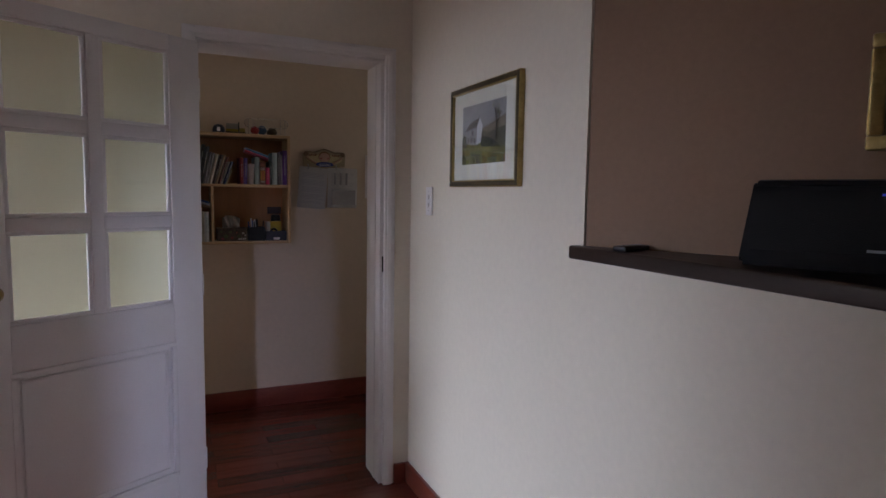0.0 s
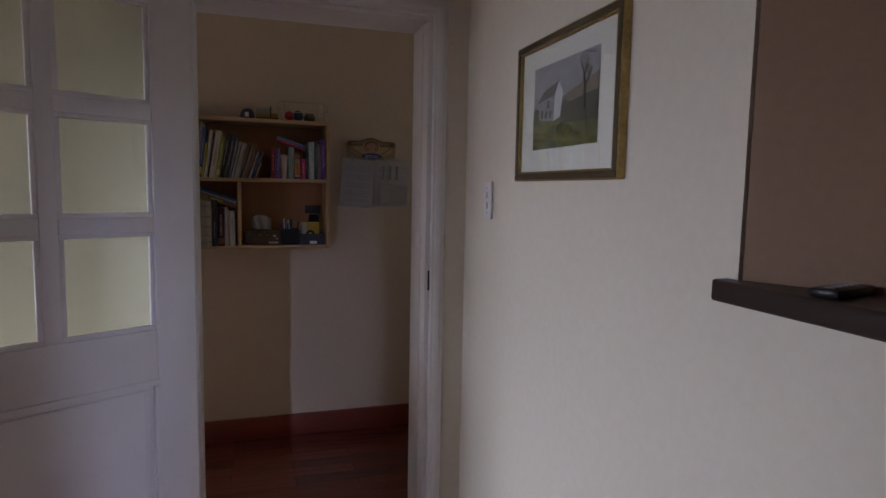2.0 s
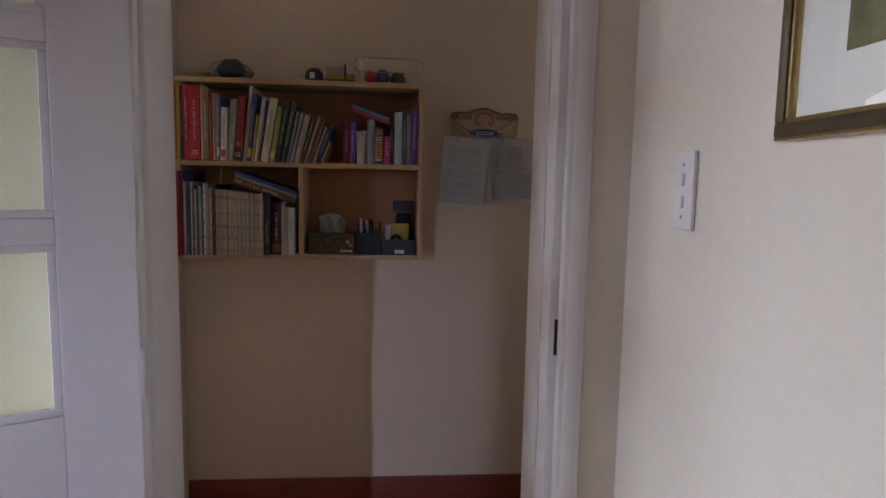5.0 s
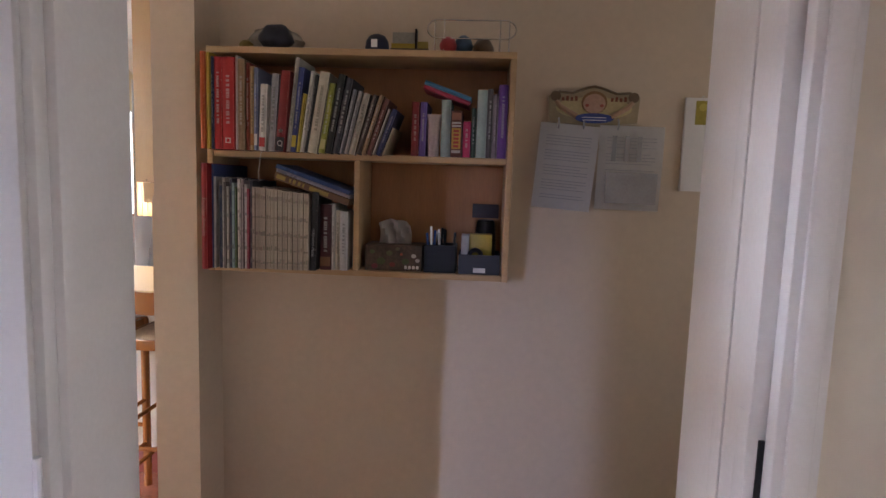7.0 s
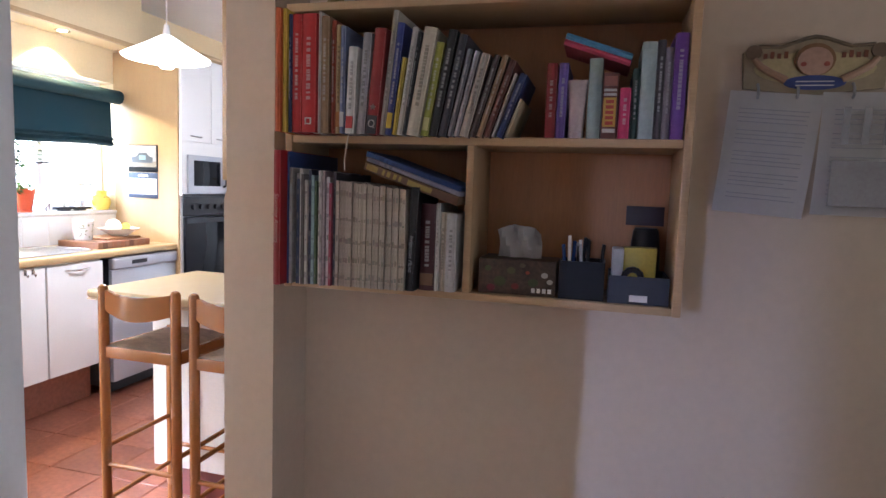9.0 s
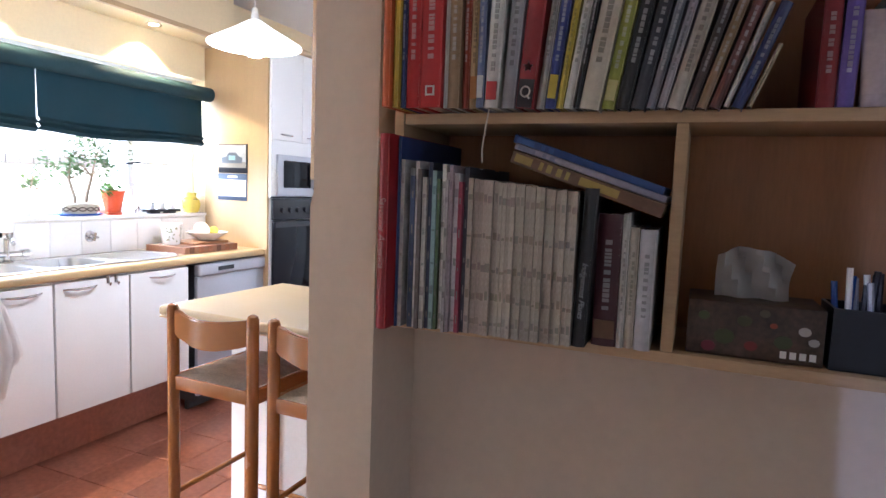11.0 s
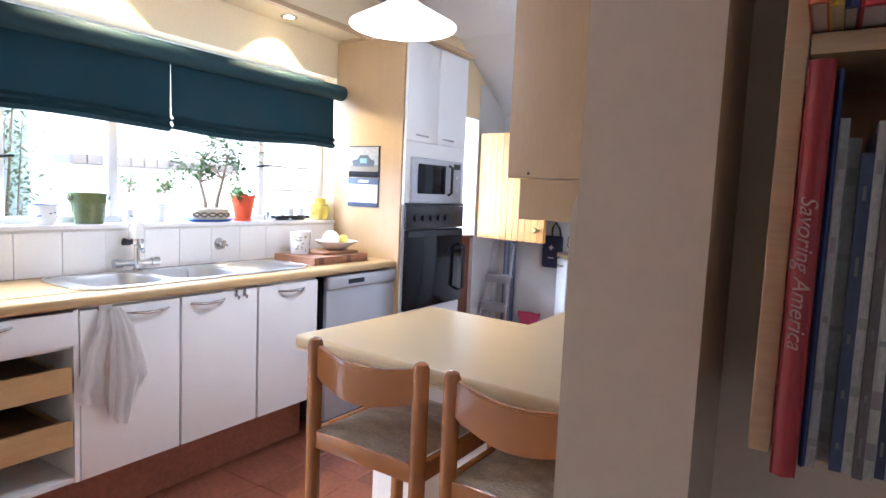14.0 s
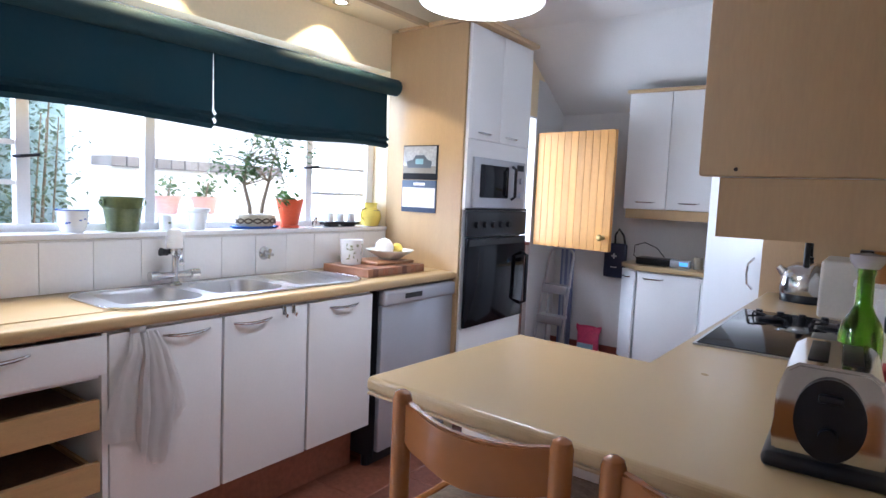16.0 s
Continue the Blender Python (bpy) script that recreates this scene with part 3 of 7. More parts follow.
for k in range(5):
    part("control_dial", tube([(TX + 0.014, 6.43 + k * 0.085, 1.175), (TX + 0.034, 6.43 + k * 0.085, 1.175)], 0.019, 14), BLACK, ov)
d = part("door", bx(TX - 0.001, TX + 0.022, 6.345, 6.99, 0.612, 1.105, 0.006), BLACKGLASS, ov, "black glass door")
part("door_strip", boxes((TX + 0.0215, TX + 0.0235, 6.36, 6.975, 1.06, 1.095)), BLACK, d, "thin black strip", False)
part("handle", tube([(TX + 0.02, 6.955, 1.0), (TX + 0.055, 6.955, 0.985), (TX + 0.055, 6.955, 0.70), (TX + 0.02, 6.955, 0.685)], 0.011), BLACK, d, "black upright handle")
part("vent_strip", boxes((TX - 0.001, TX + 0.01, 6.337, 7.005, 1.2535, 1.266)), BLACK, ov, "", False)

# ---- window, sill, tiles and blind ----
win = thing("window_1", "white steel-framed kitchen window with several lights", "window", kind="structure")
part("window_frame", boxes((-3.0, -2.96, WIN_Y0, WIN_Y1, WIN_Z0, WIN_Z0 + 0.05), (-3.0, -2.96, WIN_Y0, WIN_Y1, WIN_Z1 - 0.05, WIN_Z1), (-3.0, -2.96, WIN_Y0, WIN_Y0 + 0.05, WIN_Z0 + 0.05, WIN_Z1 - 0.05), (-3.0, -2.96, WIN_Y1 - 0.05, WIN_Y1, WIN_Z0 + 0.05, WIN_Z1 - 0.05)), GLOSSWHITE, win, smooth=False)
MULL = (4.12, 4.53, 4.985, 5.84)
for y in MULL:
    part("mullion", bx(-3.0, -2.955, y - 0.022, y + 0.022, WIN_Z0 + 0.05, WIN_Z1 - 0.05, 0.003), GLOSSWHITE, win)
edges = (WIN_Y0 + 0.05, *MULL, WIN_Y1 - 0.05)
for k, (a, b) in enumerate(zip(edges, edges[1:])):
    p = part("pane", boxes((-2.982, -2.978, a + 0.02, b - 0.02, WIN_Z0 + 0.05, WIN_Z1 - 0.05)), ROOMGLASS, win, "clear window pane", False)
    p.visible_shadow = False
    if k in (1, 4):
        for z in (1.30, 1.44):
            part("glazing_bar", bx(-2.992, -2.966, a + 0.02, b - 0.02, z, z + 0.018, 0.002), GLOSSWHITE, win)
for y, z in ((4.50, 1.40), (5.80, 1.44)):
    part("window_catch", tube([(-2.95, y, z), (-2.92, y + 0.01, z), (-2.915, y + 0.07, z + 0.01)], 0.006), BLACK, win, "dark window catch")
setting("tile_bed", boxes((-2.8498, -2.8435, 3.94, 6.334, 0.921, 1.110)), mat("pale grout", (0.72, 0.69, 0.65), 0.9, vary=0.08), "pale grout bed behind the tiles", "tiles")
setting("window_sill", bx(-2.955, -2.832, WIN_Y0, WIN_Y1, WIN_Z0, WIN_Z0 + 0.022, 0.005), WTILE, "white tiled window sill", "window sill")
bl = thing("roman_blind", "dark teal cloth blind, half drawn up, in two halves", "blind")
part("roll_pelmet", tube([(-2.78, 3.70, 1.915), (-2.78, 4.8, 1.917), (-2.78, 6.31, 1.92)], 0.046, 20), BLIND, bl, "padded teal roll")


def blind_half(y0, y1, seed):
    rnd = random.Random(seed)
    bm = bmesh.new()
    n = 40
    prof = ((-2.80, 1.90), (-2.798, 1.75), (-2.796, 1.64), (-2.776, 1.622), (-2.798, 1.612), (-2.778, 1.590), (-2.80, 1.572))
    ph = rnd.random() * 6
    rows = [[bm.verts.new((x + 0.005 * math.sin(i * 0.55 + ph) * (1.95 - z), (y0 + (0.009 * max(0.0, z - 1.6) * (-1.2 if seed == 2 else 0.0)) + (y1 - y0 + (0.009 * max(0.0, z - 1.6) * 1.2 if seed == 1 else 0.0)) * i / n), z - 0.010 * math.sin(i * math.pi / n * 2 + ph) * (1.9 - z) / 0.3)) for i in range(n + 1)] for x, z in prof]
    for a, b in zip(rows, rows[1:]):
        for i in range(n):
            bm.faces.new((a[i], a[i + 1], b[i + 1], b[i]))
    bmesh.ops.solidify(bm, geom=list(bm.faces), thickness=0.006)
    return bm


part("cloth", blind_half(3.72, 5.166, 1), BLIND, bl, "folded teal cloth")
part("cloth", blind_half(5.174, 6.26, 2), BLIND, bl, "folded teal cloth")

# ---- peninsula and hob counter ----
PT = 0.935
bc = thing("breakfast_counter", "cream laminate L-shaped breakfast counter", "counter")
part("worktop", slab([(-1.365, 4.612), (-0.4065, 4.555), (-0.4065, 6.93), (-0.915, 6.93), (-0.942, 5.195), (-1.33, 5.225)], PT - 0.034, PT, 0.012, 4), COUNTER, bc, smooth=False)
part("edge_band", slab([(-1.362, 4.615), (-0.4065, 4.558), (-0.4065, 6.927), (-0.912, 6.927), (-0.939, 5.198), (-1.328, 5.222)], PT - 0.0405, PT - 0.0345, 0.002), BEECH, bc, "thin wooden band under the edge")
pen = thing("peninsula_base", "cream base panel under the breakfast counter", "cabinet")
part("body", bx(-1.275, -0.45, 4.86, 5.17, 0.14, PT - 0.041, 0.002), mat("cream painted board", (0.60, 0.53, 0.42), 0.5, vary=0.05, scale=3, bump=0.02), pen)
part("plinth", boxes((-1.20, -0.45, 4.90, 5.14, 0.0, 0.14)), SKIRT, pen, "red-brown plinth", False)
for k in range(3):
    y0 = 5.19 + 0.58 * k
    c = thing("base_cabinet", "white base cabinet under the hob counter", "cabinet", group="white cabinets under the hob counter")
    part("body", boxes((-0.86, -0.42, y0, y0 + 0.575, 0.10, PT - 0.041)), CABWHITE, c, smooth=False)
    d = part("door", bx(-0.882, -0.861, y0 + 0.002, y0 + 0.573, 0.12, PT - 0.05, 0.003), CABWHITE, c)
    part("plinth", boxes((-0.82, -0.80, y0, y0 + 0.575, 0.0, 0.10)), SKIRT, c, "", False)
# overhead units above the hob
over = thing("wall_cabinet", "beech-sided wall cabinets with a valance", "cabinet")
part("side_panel", bx(-0.700, -0.4065, 4.522, 4.54, 1.368, 2.33, 0.004), BEECH, over, "light beech end panel")
part("body", boxes((-0.680, -0.42, 4.541, 6.90, 1.372, 2.33)), CABWHITE, over, smooth=False)
for k in range(4):
    part("door", bx(-0.700, -0.681, 4.543 + 0.59 * k, 5.128 + 0.59 * k, 1.372, 2.325, 0.003), CABWHITE, over)
part("valance", boxes((-0.675, -0.4065, 4.532, 4.548, 1.290, 1.367), (-0.675, -0.659, 4.548, 6.90, 1.290, 1.367)), BEECH, over, "beech valance", False)
part("peg", tube([(-0.655, 4.5215, 1.377), (-0.655, 4.5245, 1.377)], 0.0026, 10), DARKWOOD, over)
setting("splashback", boxes((-0.4095, -0.4062, 4.60, 6.95, PT + 0.001, 1.37)), YELLOW, "warm yellow splashback", "splashback")


# ---- stools ----
def stool():
    t = thing("bar_stool", "honey varnished wooden bar stool with a brown padded seat", "stool", group="stools at the breakfast counter")
    w, d = 0.302, 0.33
    for x in (0, w):
        p = part("back_leg", tube([(x, 0, 0), (x, 0, 0.5), (x, 0, 0.975), (x, 0, 0.985), (x, 0, 0.990)], [0.0175, 0.0175, 0.0175, 0.014, 0.006], 14), STOOLWOOD, t)
        part("front_leg", tube([(x, d, 0), (x, d, 0.765), (x, d, 0.776)], [0.0175, 0.0175, 0.012], 14), STOOLWOOD, t)
    bm = bmesh.new()
    n, cols = 12, []
    for i in range(n + 1):
        s = i / n
        yb = -0.028 * math.sin(math.pi * s)
        top, bot = 0.974 - 0.014 * math.sin(math.pi * s), 0.900 - 0.026 * math.sin(math.pi * s)
        cols.append([bm.verts.new((0.012 + (w - 0.024) * s, yb + dy, z)) for dy, z in ((-0.008, bot), (0.008, bot), (0.008, top), (-0.008, top))])
    for a, b in zip(cols, cols[1:]):
        for k in range(4):
            bm.faces.new((a[k], a[(k + 1) % 4], b[(k + 1) % 4], b[k]))
    bm.faces.new(cols[0])
    bm.faces.new(cols[-1][::-1])
    bmesh.ops.bevel(bm, geom=[e for e in bm.edges if abs(e.verts[0].co.x - e.verts[1].co.x) > 0.01], offset=0.004, segments=2, affect="EDGES")
    part("backrest", bm, STOOLWOOD, t, "curved honey wood backrest")
    for r in ((0.012, w - 0.012, -0.009, 0.009, 0.730, 0.772), (0.012, w - 0.012, d - 0.009, d + 0.009, 0.730, 0.772), (-0.009, 0.009, 0.012, d - 0.012, 0.730, 0.772), (w - 0.009, w + 0.009, 0.012, d - 0.012, 0.730, 0.772)):
        part("seat_rail", bx(*r, 0.004), STOOLWOOD, t)
    bm = bmesh.new()
    g = 14
    grid = [[bm.verts.new((0.012 + (w - 0.024) * i / g, -0.005 + (d + 0.01) * j / g, 0.772 + 0.020 * (math.sin(math.pi * i / g) * math.sin(math.pi * j / g)) ** 0.5 + 0.004 * noise.noise((i * 0.6, j * 0.6, 0)))) for j in range(g + 1)] for i in range(g + 1)]
    for i in range(g):
        for j in range(g):
            bm.faces.new((grid[i][j], grid[i + 1][j], grid[i + 1][j + 1], grid[i][j + 1]))
    bmesh.ops.solidify(bm, geom=list(bm.faces), thickness=0.014)
    part("seat", bm, RUSH, t, "worn brown padded seat")
    for a, b in (((0, 0, 0.335), (w, 0, 0.335)), ((0, d, 0.28), (w, d, 0.28)), ((0, 0, 0.40), (0, d, 0.40)), ((w, 0, 0.40), (w, d, 0.40)), ((0, 0, 0.20), (0, d, 0.20)), ((w, 0, 0.20), (w, d, 0.20))):
        part("stretcher", tube([a, b], 0.009, 10), STOOLWOOD, t)
    return t


first = stool()
first.matrix_basis = pose(-1.143, 4.47, 0, 0, 0, -1)
copy_thing(first, pose(-0.762, 4.457, 0, 0, 0, -1))

# ---- lamps ----
pend = thing("pendant_lamp", "white opal cone pendant lamp, lit, on a thin cord", "lamp", (-1.62, 5.385, 0))
sh = part("shade", lathe([(0.03, 2.075), (0.055, 2.06), (0.09, 2.037), (0.205, 1.972), (0.207, 1.966), (0.20, 1.962), (0.09, 2.02), (0.03, 2.05)], 48), glow("lit opal shade", (1.0, 0.98, 0.95), 2.2), pend)
part("bulb", lathe([(0.0, 1.915), (0.03, 1.92), (0.045, 1.945), (0.04, 1.975), (0.02, 2.01), (0.018, 2.04), (0, 2.045)], 20), glow("lit bulb", (1, 0.93, 0.82), 30), pend, "glowing bulb")
part("holder", tube([(0, 0, 2.05), (0, 0, 2.13)], [0.024, 0.012], 14), CERAMIC, pend)
part("cord", tube([(0, 0, 2.12), (0, 0, H - 0.03)], 0.003, 6), CERAMIC, pend)
part("ceiling_rose", lathe([(0, H - 0.03), (0.04, H - 0.025), (0.05, H), (0, H)], 20), CERAMIC, pend)
pl = bpy.data.lights.new("pendant_light", "POINT")
pl.energy, pl.color, pl.shadow_soft_size = 29, (0.97, 0.97, 1.0), 0.06
new("pendant_light", pl).matrix_world = pose(-1.62, 5.385, 1.90)
for y in (3.95, 4.88, 5.82):
    dl = thing("downlight", "small recessed downlight, lit warm", "lamp", (-2.73, y, 2.25), group="downlights in the bulkhead")
    part("ring", lathe([(0.028, -0.002), (0.045, -0.004), (0.046, 0.0), (0.028, 0.0)], 24), CHROME, dl)
    part("lamp_face", lathe([(0, -0.003), (0.028, -0.003), (0.028, 0.0), (0, 0.0)], 20), DOWNLIGHT, dl)
    sd = bpy.data.lights.new("downlight_beam", "SPOT")
    sd.energy, sd.color, sd.spot_size, sd.spot_blend, sd.shadow_soft_size = 50, (1.0, 0.76, 0.42), radians(106), 0.2, 0.02
    new("downlight_beam", sd).matrix_world = look((-2.73, y, 2.24), (-2.735, y, 1.5))

# ---- hall: bookshelf ----
shelf = thing("bookshelf", "pale wooden wall bookshelf with a plywood back, crammed with books", "bookshelf")
part("back_panel", boxes((-0.205, 0.69, 4.286, 4.2985, 1.116, 1.782)), SHELFBACK, shelf, "orange-brown plywood back", False)
part("top_board", bx(-0.215, 0.704, 4.08, 4.285, 1.767, 1.786, 0.002), PINE, shelf)
part("shelf_board", bx(-0.196, 0.686, 4.082, 4.285, 1.463, 1.481, 0.002), PINE, shelf)
part("bottom_board", bx(-0.196, 0.686, 4.082, 4.285, 1.114, 1.131, 0.002), PINE, shelf)
part("side_board", bx(0.686, 0.704, 4.08, 4.285, 1.113, 1.767, 0.002), PINE, shelf)
part("side_board", bx(-0.215, -0.197, 4.08, 4.285, 1.113, 1.767, 0.002), PINE, shelf)
part("divider", bx(0.234, 0.251, 4.083, 4.285, 1.131, 1.463, 0.002), PINE, shelf)

PAINTS = {}


def paint(color, rough=0.45):
    key = tuple(round(c, 3) for c in color)
    if key not in PAINTS:
        # 0.78 darkens every printed colour, for the shade inside the bookshelf
        PAINTS[key] = mat("printed cover %d" % len(PAINTS), [0.78 * c for c in color], rough, vary=0.16, scale=14, fine=120, bump=0.03)
    return PAINTS[key]


WHITE_INK, DARK_INK = paint((0.75, 0.74, 0.70)), paint((0.03, 0.03, 0.04))


def book(px, w, top, color, says, lean=0.0, front=4.085, depth=0.165, base=1.4815, band=None, title=True, soft=False):
    """A book on a shelf: px is the foot of its spine side, w its thickness, top its height above the board, lean in degrees."""
    if len(says.split()) < 4:
        says += " on the shelf"
    t = thing("book", says, "book", (px, front, base), group="books on the shelf")
    t.rotation_euler = (0, radians(lean), 0)
    e = min(0.0025, w * 0.12)
    bm = bmesh.new()
    for r in ((0, e, 0, depth, 0, top), (w - e, w, 0, depth, 0, top)):
        bx(*r, bm=bm)
    cols = []
    for k in range(6):
        x = e + (w - 2 * e) * k / 5
        cols.append((x, -0.0035 * math.sin(math.pi * k / 5) - 0.0002))
    lo, hi = [bm.verts.new((x, y, 0)) for x, y in cols], [bm.verts.new((x, y, top)) for x, y in cols]
    lo2, hi2 = [bm.verts.new((x, 0.003, 0)) for x, y in cols], [bm.verts.new((x, 0.003, top)) for x, y in cols]
    for k in range(5):
        bm.faces.new((lo[k], lo[k + 1], hi[k + 1], hi[k]))
        bm.faces.new((hi[k], hi[k + 1], hi2[k + 1], hi2[k]))
        bm.faces.new((lo[k], lo2[k], lo2[k + 1], lo[k + 1]))
    cover = part("cover", bm, paint(color), t)
    part("page_block", boxes((e, w - e, 0.004, depth - 0.003, 0.003, top - 0.003)), PAGES, t, "cream page block", False)
    bright = sum(color) > 0.9
    if title:
        ink = paint([c * 0.55 + (0.01 if bright else 0.30) for c in color])
        bm = bmesh.new()
        n = int(top / 0.008)
        z = top * 0.28
        for k in range(n):
            ln = random.uniform(0.003, 0.008)
            if z + ln > top * 0.85:
                break
            bx(w * 0.36, w * 0.64, -0.0046, -0.0026, z, z + ln, bm=bm)
            z += ln + random.choice((0.0015, 0.0015, 0.006))
        part("spine_lettering", bm, ink, cover, "unreadable spine lettering", False)
    if band:
        part("spine_band", boxes((e, w - e, -0.0044, -0.002, top * 0.06, top * 0.2)), paint(band), cover, "coloured band on the spine", False)
    return t


RED, NAVY, CREAM, TAN, GREY, MAROON, BLACKC = (0.50, 0.02, 0.025), (0.03, 0.045, 0.16), (0.62, 0.56, 0.45), (0.36, 0.24, 0.14), (0.33, 0.32, 0.34), (0.17, 0.02, 0.02), (0.025, 0.024, 0.028)
book(-0.1965, 0.013, 0.272, (0.60, 0.12, 0.03), "tall thin orange book", front=4.0, depth=0.26, title=False)
book(-0.183, 0.009, 0.272, (0.66, 0.46, 0.05), "tall thin yellow book", front=4.01, depth=0.25, title=False)
book(-0.174, 0.009, 0.262, NAVY, "tall thin navy book", front=4.02)
book(-0.164, 0.023, 0.262, RED, "tall red hardback book", front=4.02, depth=0.24)
book(-0.140, 0.034, 0.262, RED, "thick tall red hardback book with a white mark", front=4.02, depth=0.24)
SQ = bpy.data.objects["book.004"]
part("spine_mark", boxes((0.010, 0.025, -0.0050, -0.0030, 0.018, 0.0205), (0.010, 0.025, -0.0050, -0.0030, 0.0305, 0.033), (0.010, 0.0125, -0.0050, -0.0030, 0.0205, 0.0305), (0.0225, 0.025, -0.0050, -0.0030, 0.0205, 0.0305)), WHITE_INK, SQ, "white outlined square", False)
book(-0.105, 0.006, 0.268, (0.7, 0.7, 0.68), "thin white booklet", front=4.03, title=False)
book(-0.098, 0.019, 0.258, TAN, "tan paperback book", front=4.03)
book(-0.078, 0.011, 0.250, (0.34, 0.06, 0.03), "brown-red paperback book", front=4.04)
book(-0.066, 0.014, 0.240, (0.55, 0.38, 0.18), "cream and orange paperback book", front=4.04, band=(0.5, 0.2, 0.05))
book(-0.051, 0.012, 0.235, (0.20, 0.24, 0.42), "blue patterned paperback book", front=4.03, band=(0.7, 0.7, 0.7))
book(-0.038, 0.021, 0.190, (0.72, 0.71, 0.68), "short white paperback book with a red mark", 2, front=4.03, band=(0.55, 0.05, 0.05))
book(-0.014, 0.020, 0.222, (0.42, 0.41, 0.44), "grey paperback book leaning on its neighbour", 3.5, front=4.04)
t = book(0.008, 0.027, 0.232, (0.30, 0.025, 0.03), "dark red book with a black foot", 4.5, front=4.04, title=False)
part("spine_foot", boxes((0.0022, 0.0248, -0.0046, -0.002, 0.001, 0.042)), DARK_INK, t, "black foot of the spine", False)
part("spine_mark", tube([(0.0135 + 0.0068 * math.cos(k * 0.5236), -0.0048, 0.024 + 0.0075 * math.sin(k * 0.5236)) for k in range(12)], 0.0014, 6, None, True), WHITE_INK, t, "white ring mark")
part("spine_mark", tube([(0.0165, -0.0048, 0.019), (0.021, -0.0048, 0.014)], 0.0014, 6), WHITE_INK, t, "white tail of the mark")
bm = bmesh.new()
pts = [bm.verts.new((0.0135 + (0.008 if k % 2 == 0 else 0.0034) * math.sin(k * 0.6283), -0.0052, 0.060 + (0.008 if k % 2 == 0 else 0.0034) * math.cos(k * 0.6283))) for k in range(10)]
bmesh.ops.solidify(bm, geom=[bm.faces.new(pts)], thickness=0.0012)
part("spine_mark", bm, WHITE_INK, t, "white star", False)
book(0.037, 0.012, 0.272, (0.46, 0.44, 0.40), "tall grey-tan book leaning over", 6, front=4.05)
book(0.050, 0.016, 0.245, (0.06, 0.08, 0.30), "blue and yellow paperback book", 6, front=4.05, band=(0.65, 0.5, 0.06))
book(0.067, 0.010, 0.170, (0.62, 0.48, 0.06), "small yellow paperback book", 7, front=4.05)
book(0.078, 0.013, 0.235, (0.66, 0.64, 0.60), "white book with black lettering", 8, front=4.05)
book(0.092, 0.008, 0.225, BLACKC, "thin black book", 8, front=4.05)
book(0.101, 0.028, 0.236, CREAM, "thick cream paperback book with dark lettering", 9, front=4.05)
book(0.131, 0.018, 0.205, (0.40, 0.42, 0.08), "yellow-green paperback book", 9, front=4.06, band=(0.7, 0.66, 0.3))
book(0.150, 0.020, 0.232, BLACKC, "black paperback book", 10, front=4.06)
book(0.172, 0.019, 0.222, (0.05, 0.05, 0.07), "dark paperback book", 11, front=4.06)
book(0.193, 0.012, 0.190, (0.22, 0.22, 0.26), "grey paperback book", 12, front=4.06)
book(0.207, 0.011, 0.186, (0.42, 0.40, 0.44), "pale grey paperback book", 13, front=4.06)
book(0.220, 0.020, 0.182, (0.50, 0.44, 0.38), "cream paperback book with brown lettering", 14, front=4.06)
book(0.243, 0.013, 0.180, (0.08, 0.05, 0.05), "dark brown paperback book", 16, front=4.06)
book(0.258, 0.013, 0.180, TAN, "tan paperback book", 17, front=4.06)
book(0.274, 0.014, 0.170, (0.16, 0.05, 0.04), "brown-red paperback book", 18, front=4.06)
book(0.291, 0.007, 0.140, (0.62, 0.58, 0.54), "thin white book", 19, front=4.06)
book(0.301, 0.015, 0.142, NAVY, "small navy book", 20, front=4.06)
book(0.320, 0.006, 0.085, (0.55, 0.45, 0.30), "little cream booklet", 21, front=4.06)
book(0.402, 0.022, 0.158, (0.28, 0.02, 0.03), "dark red paperback book", front=4.09)
book(0.425, 0.020, 0.158, (0.16, 0.10, 0.45), "violet paperback book", 1, front=4.09)
hc_tube = thing("cream_tube", "pale pink tapered cream tube standing on its cap", "tube", (0.4680, 4.1, 1.4815))
bm = bmesh.new()
rows = []
for z, rx, ry in ((0.016, 0.0155, 0.0155), (0.05, 0.0175, 0.014), (0.09, 0.020, 0.008), (0.112, 0.0215, 0.002), (0.124, 0.0215, 0.0012)):
    rows.append([bm.verts.new((rx * math.cos(k * math.pi / 10), ry * math.sin(k * math.pi / 10), z)) for k in range(20)])
for a, b in zip(rows, rows[1:]):
    for k in range(20):
        bm.faces.new((a[k], a[(k + 1) % 20], b[(k + 1) % 20], b[k]))
bm.faces.new(rows[0][::-1])
bm.faces.new(rows[-1])
part("body", bm, paint((0.58, 0.46, 0.44)), hc_tube)
part("cap", lathe([(0, 0), (0.0155, 0), (0.0165, 0.004), (0.0165, 0.016), (0, 0.0162)], 20), paint((0.50, 0.40, 0.40)), hc_tube, "pale cap")
book(0.490, 0.028, 0.166, (0.30, 0.38, 0.36), "grey-green paperback book", front=4.09, title=False)
t = book(0.5195, 0.032, 0.135, (0.16, 0.05, 0.035), "orange and brown banded paperback book", front=4.085, title=False)
for z0, z1, c in ((0.012, 0.020, (0.55, 0.5, 0.45)), (0.024, 0.084, (0.62, 0.36, 0.05)), (0.088, 0.093, (0.6, 0.55, 0.5)), (0.097, 0.102, (0.6, 0.55, 0.5)), (0.108, 0.128, (0.35, 0.14, 0.09))):
    part("spine_band", boxes((0.003, 0.029, -0.0046, -0.002, z0, z1)), paint(c), t, "coloured band on the spine", False)
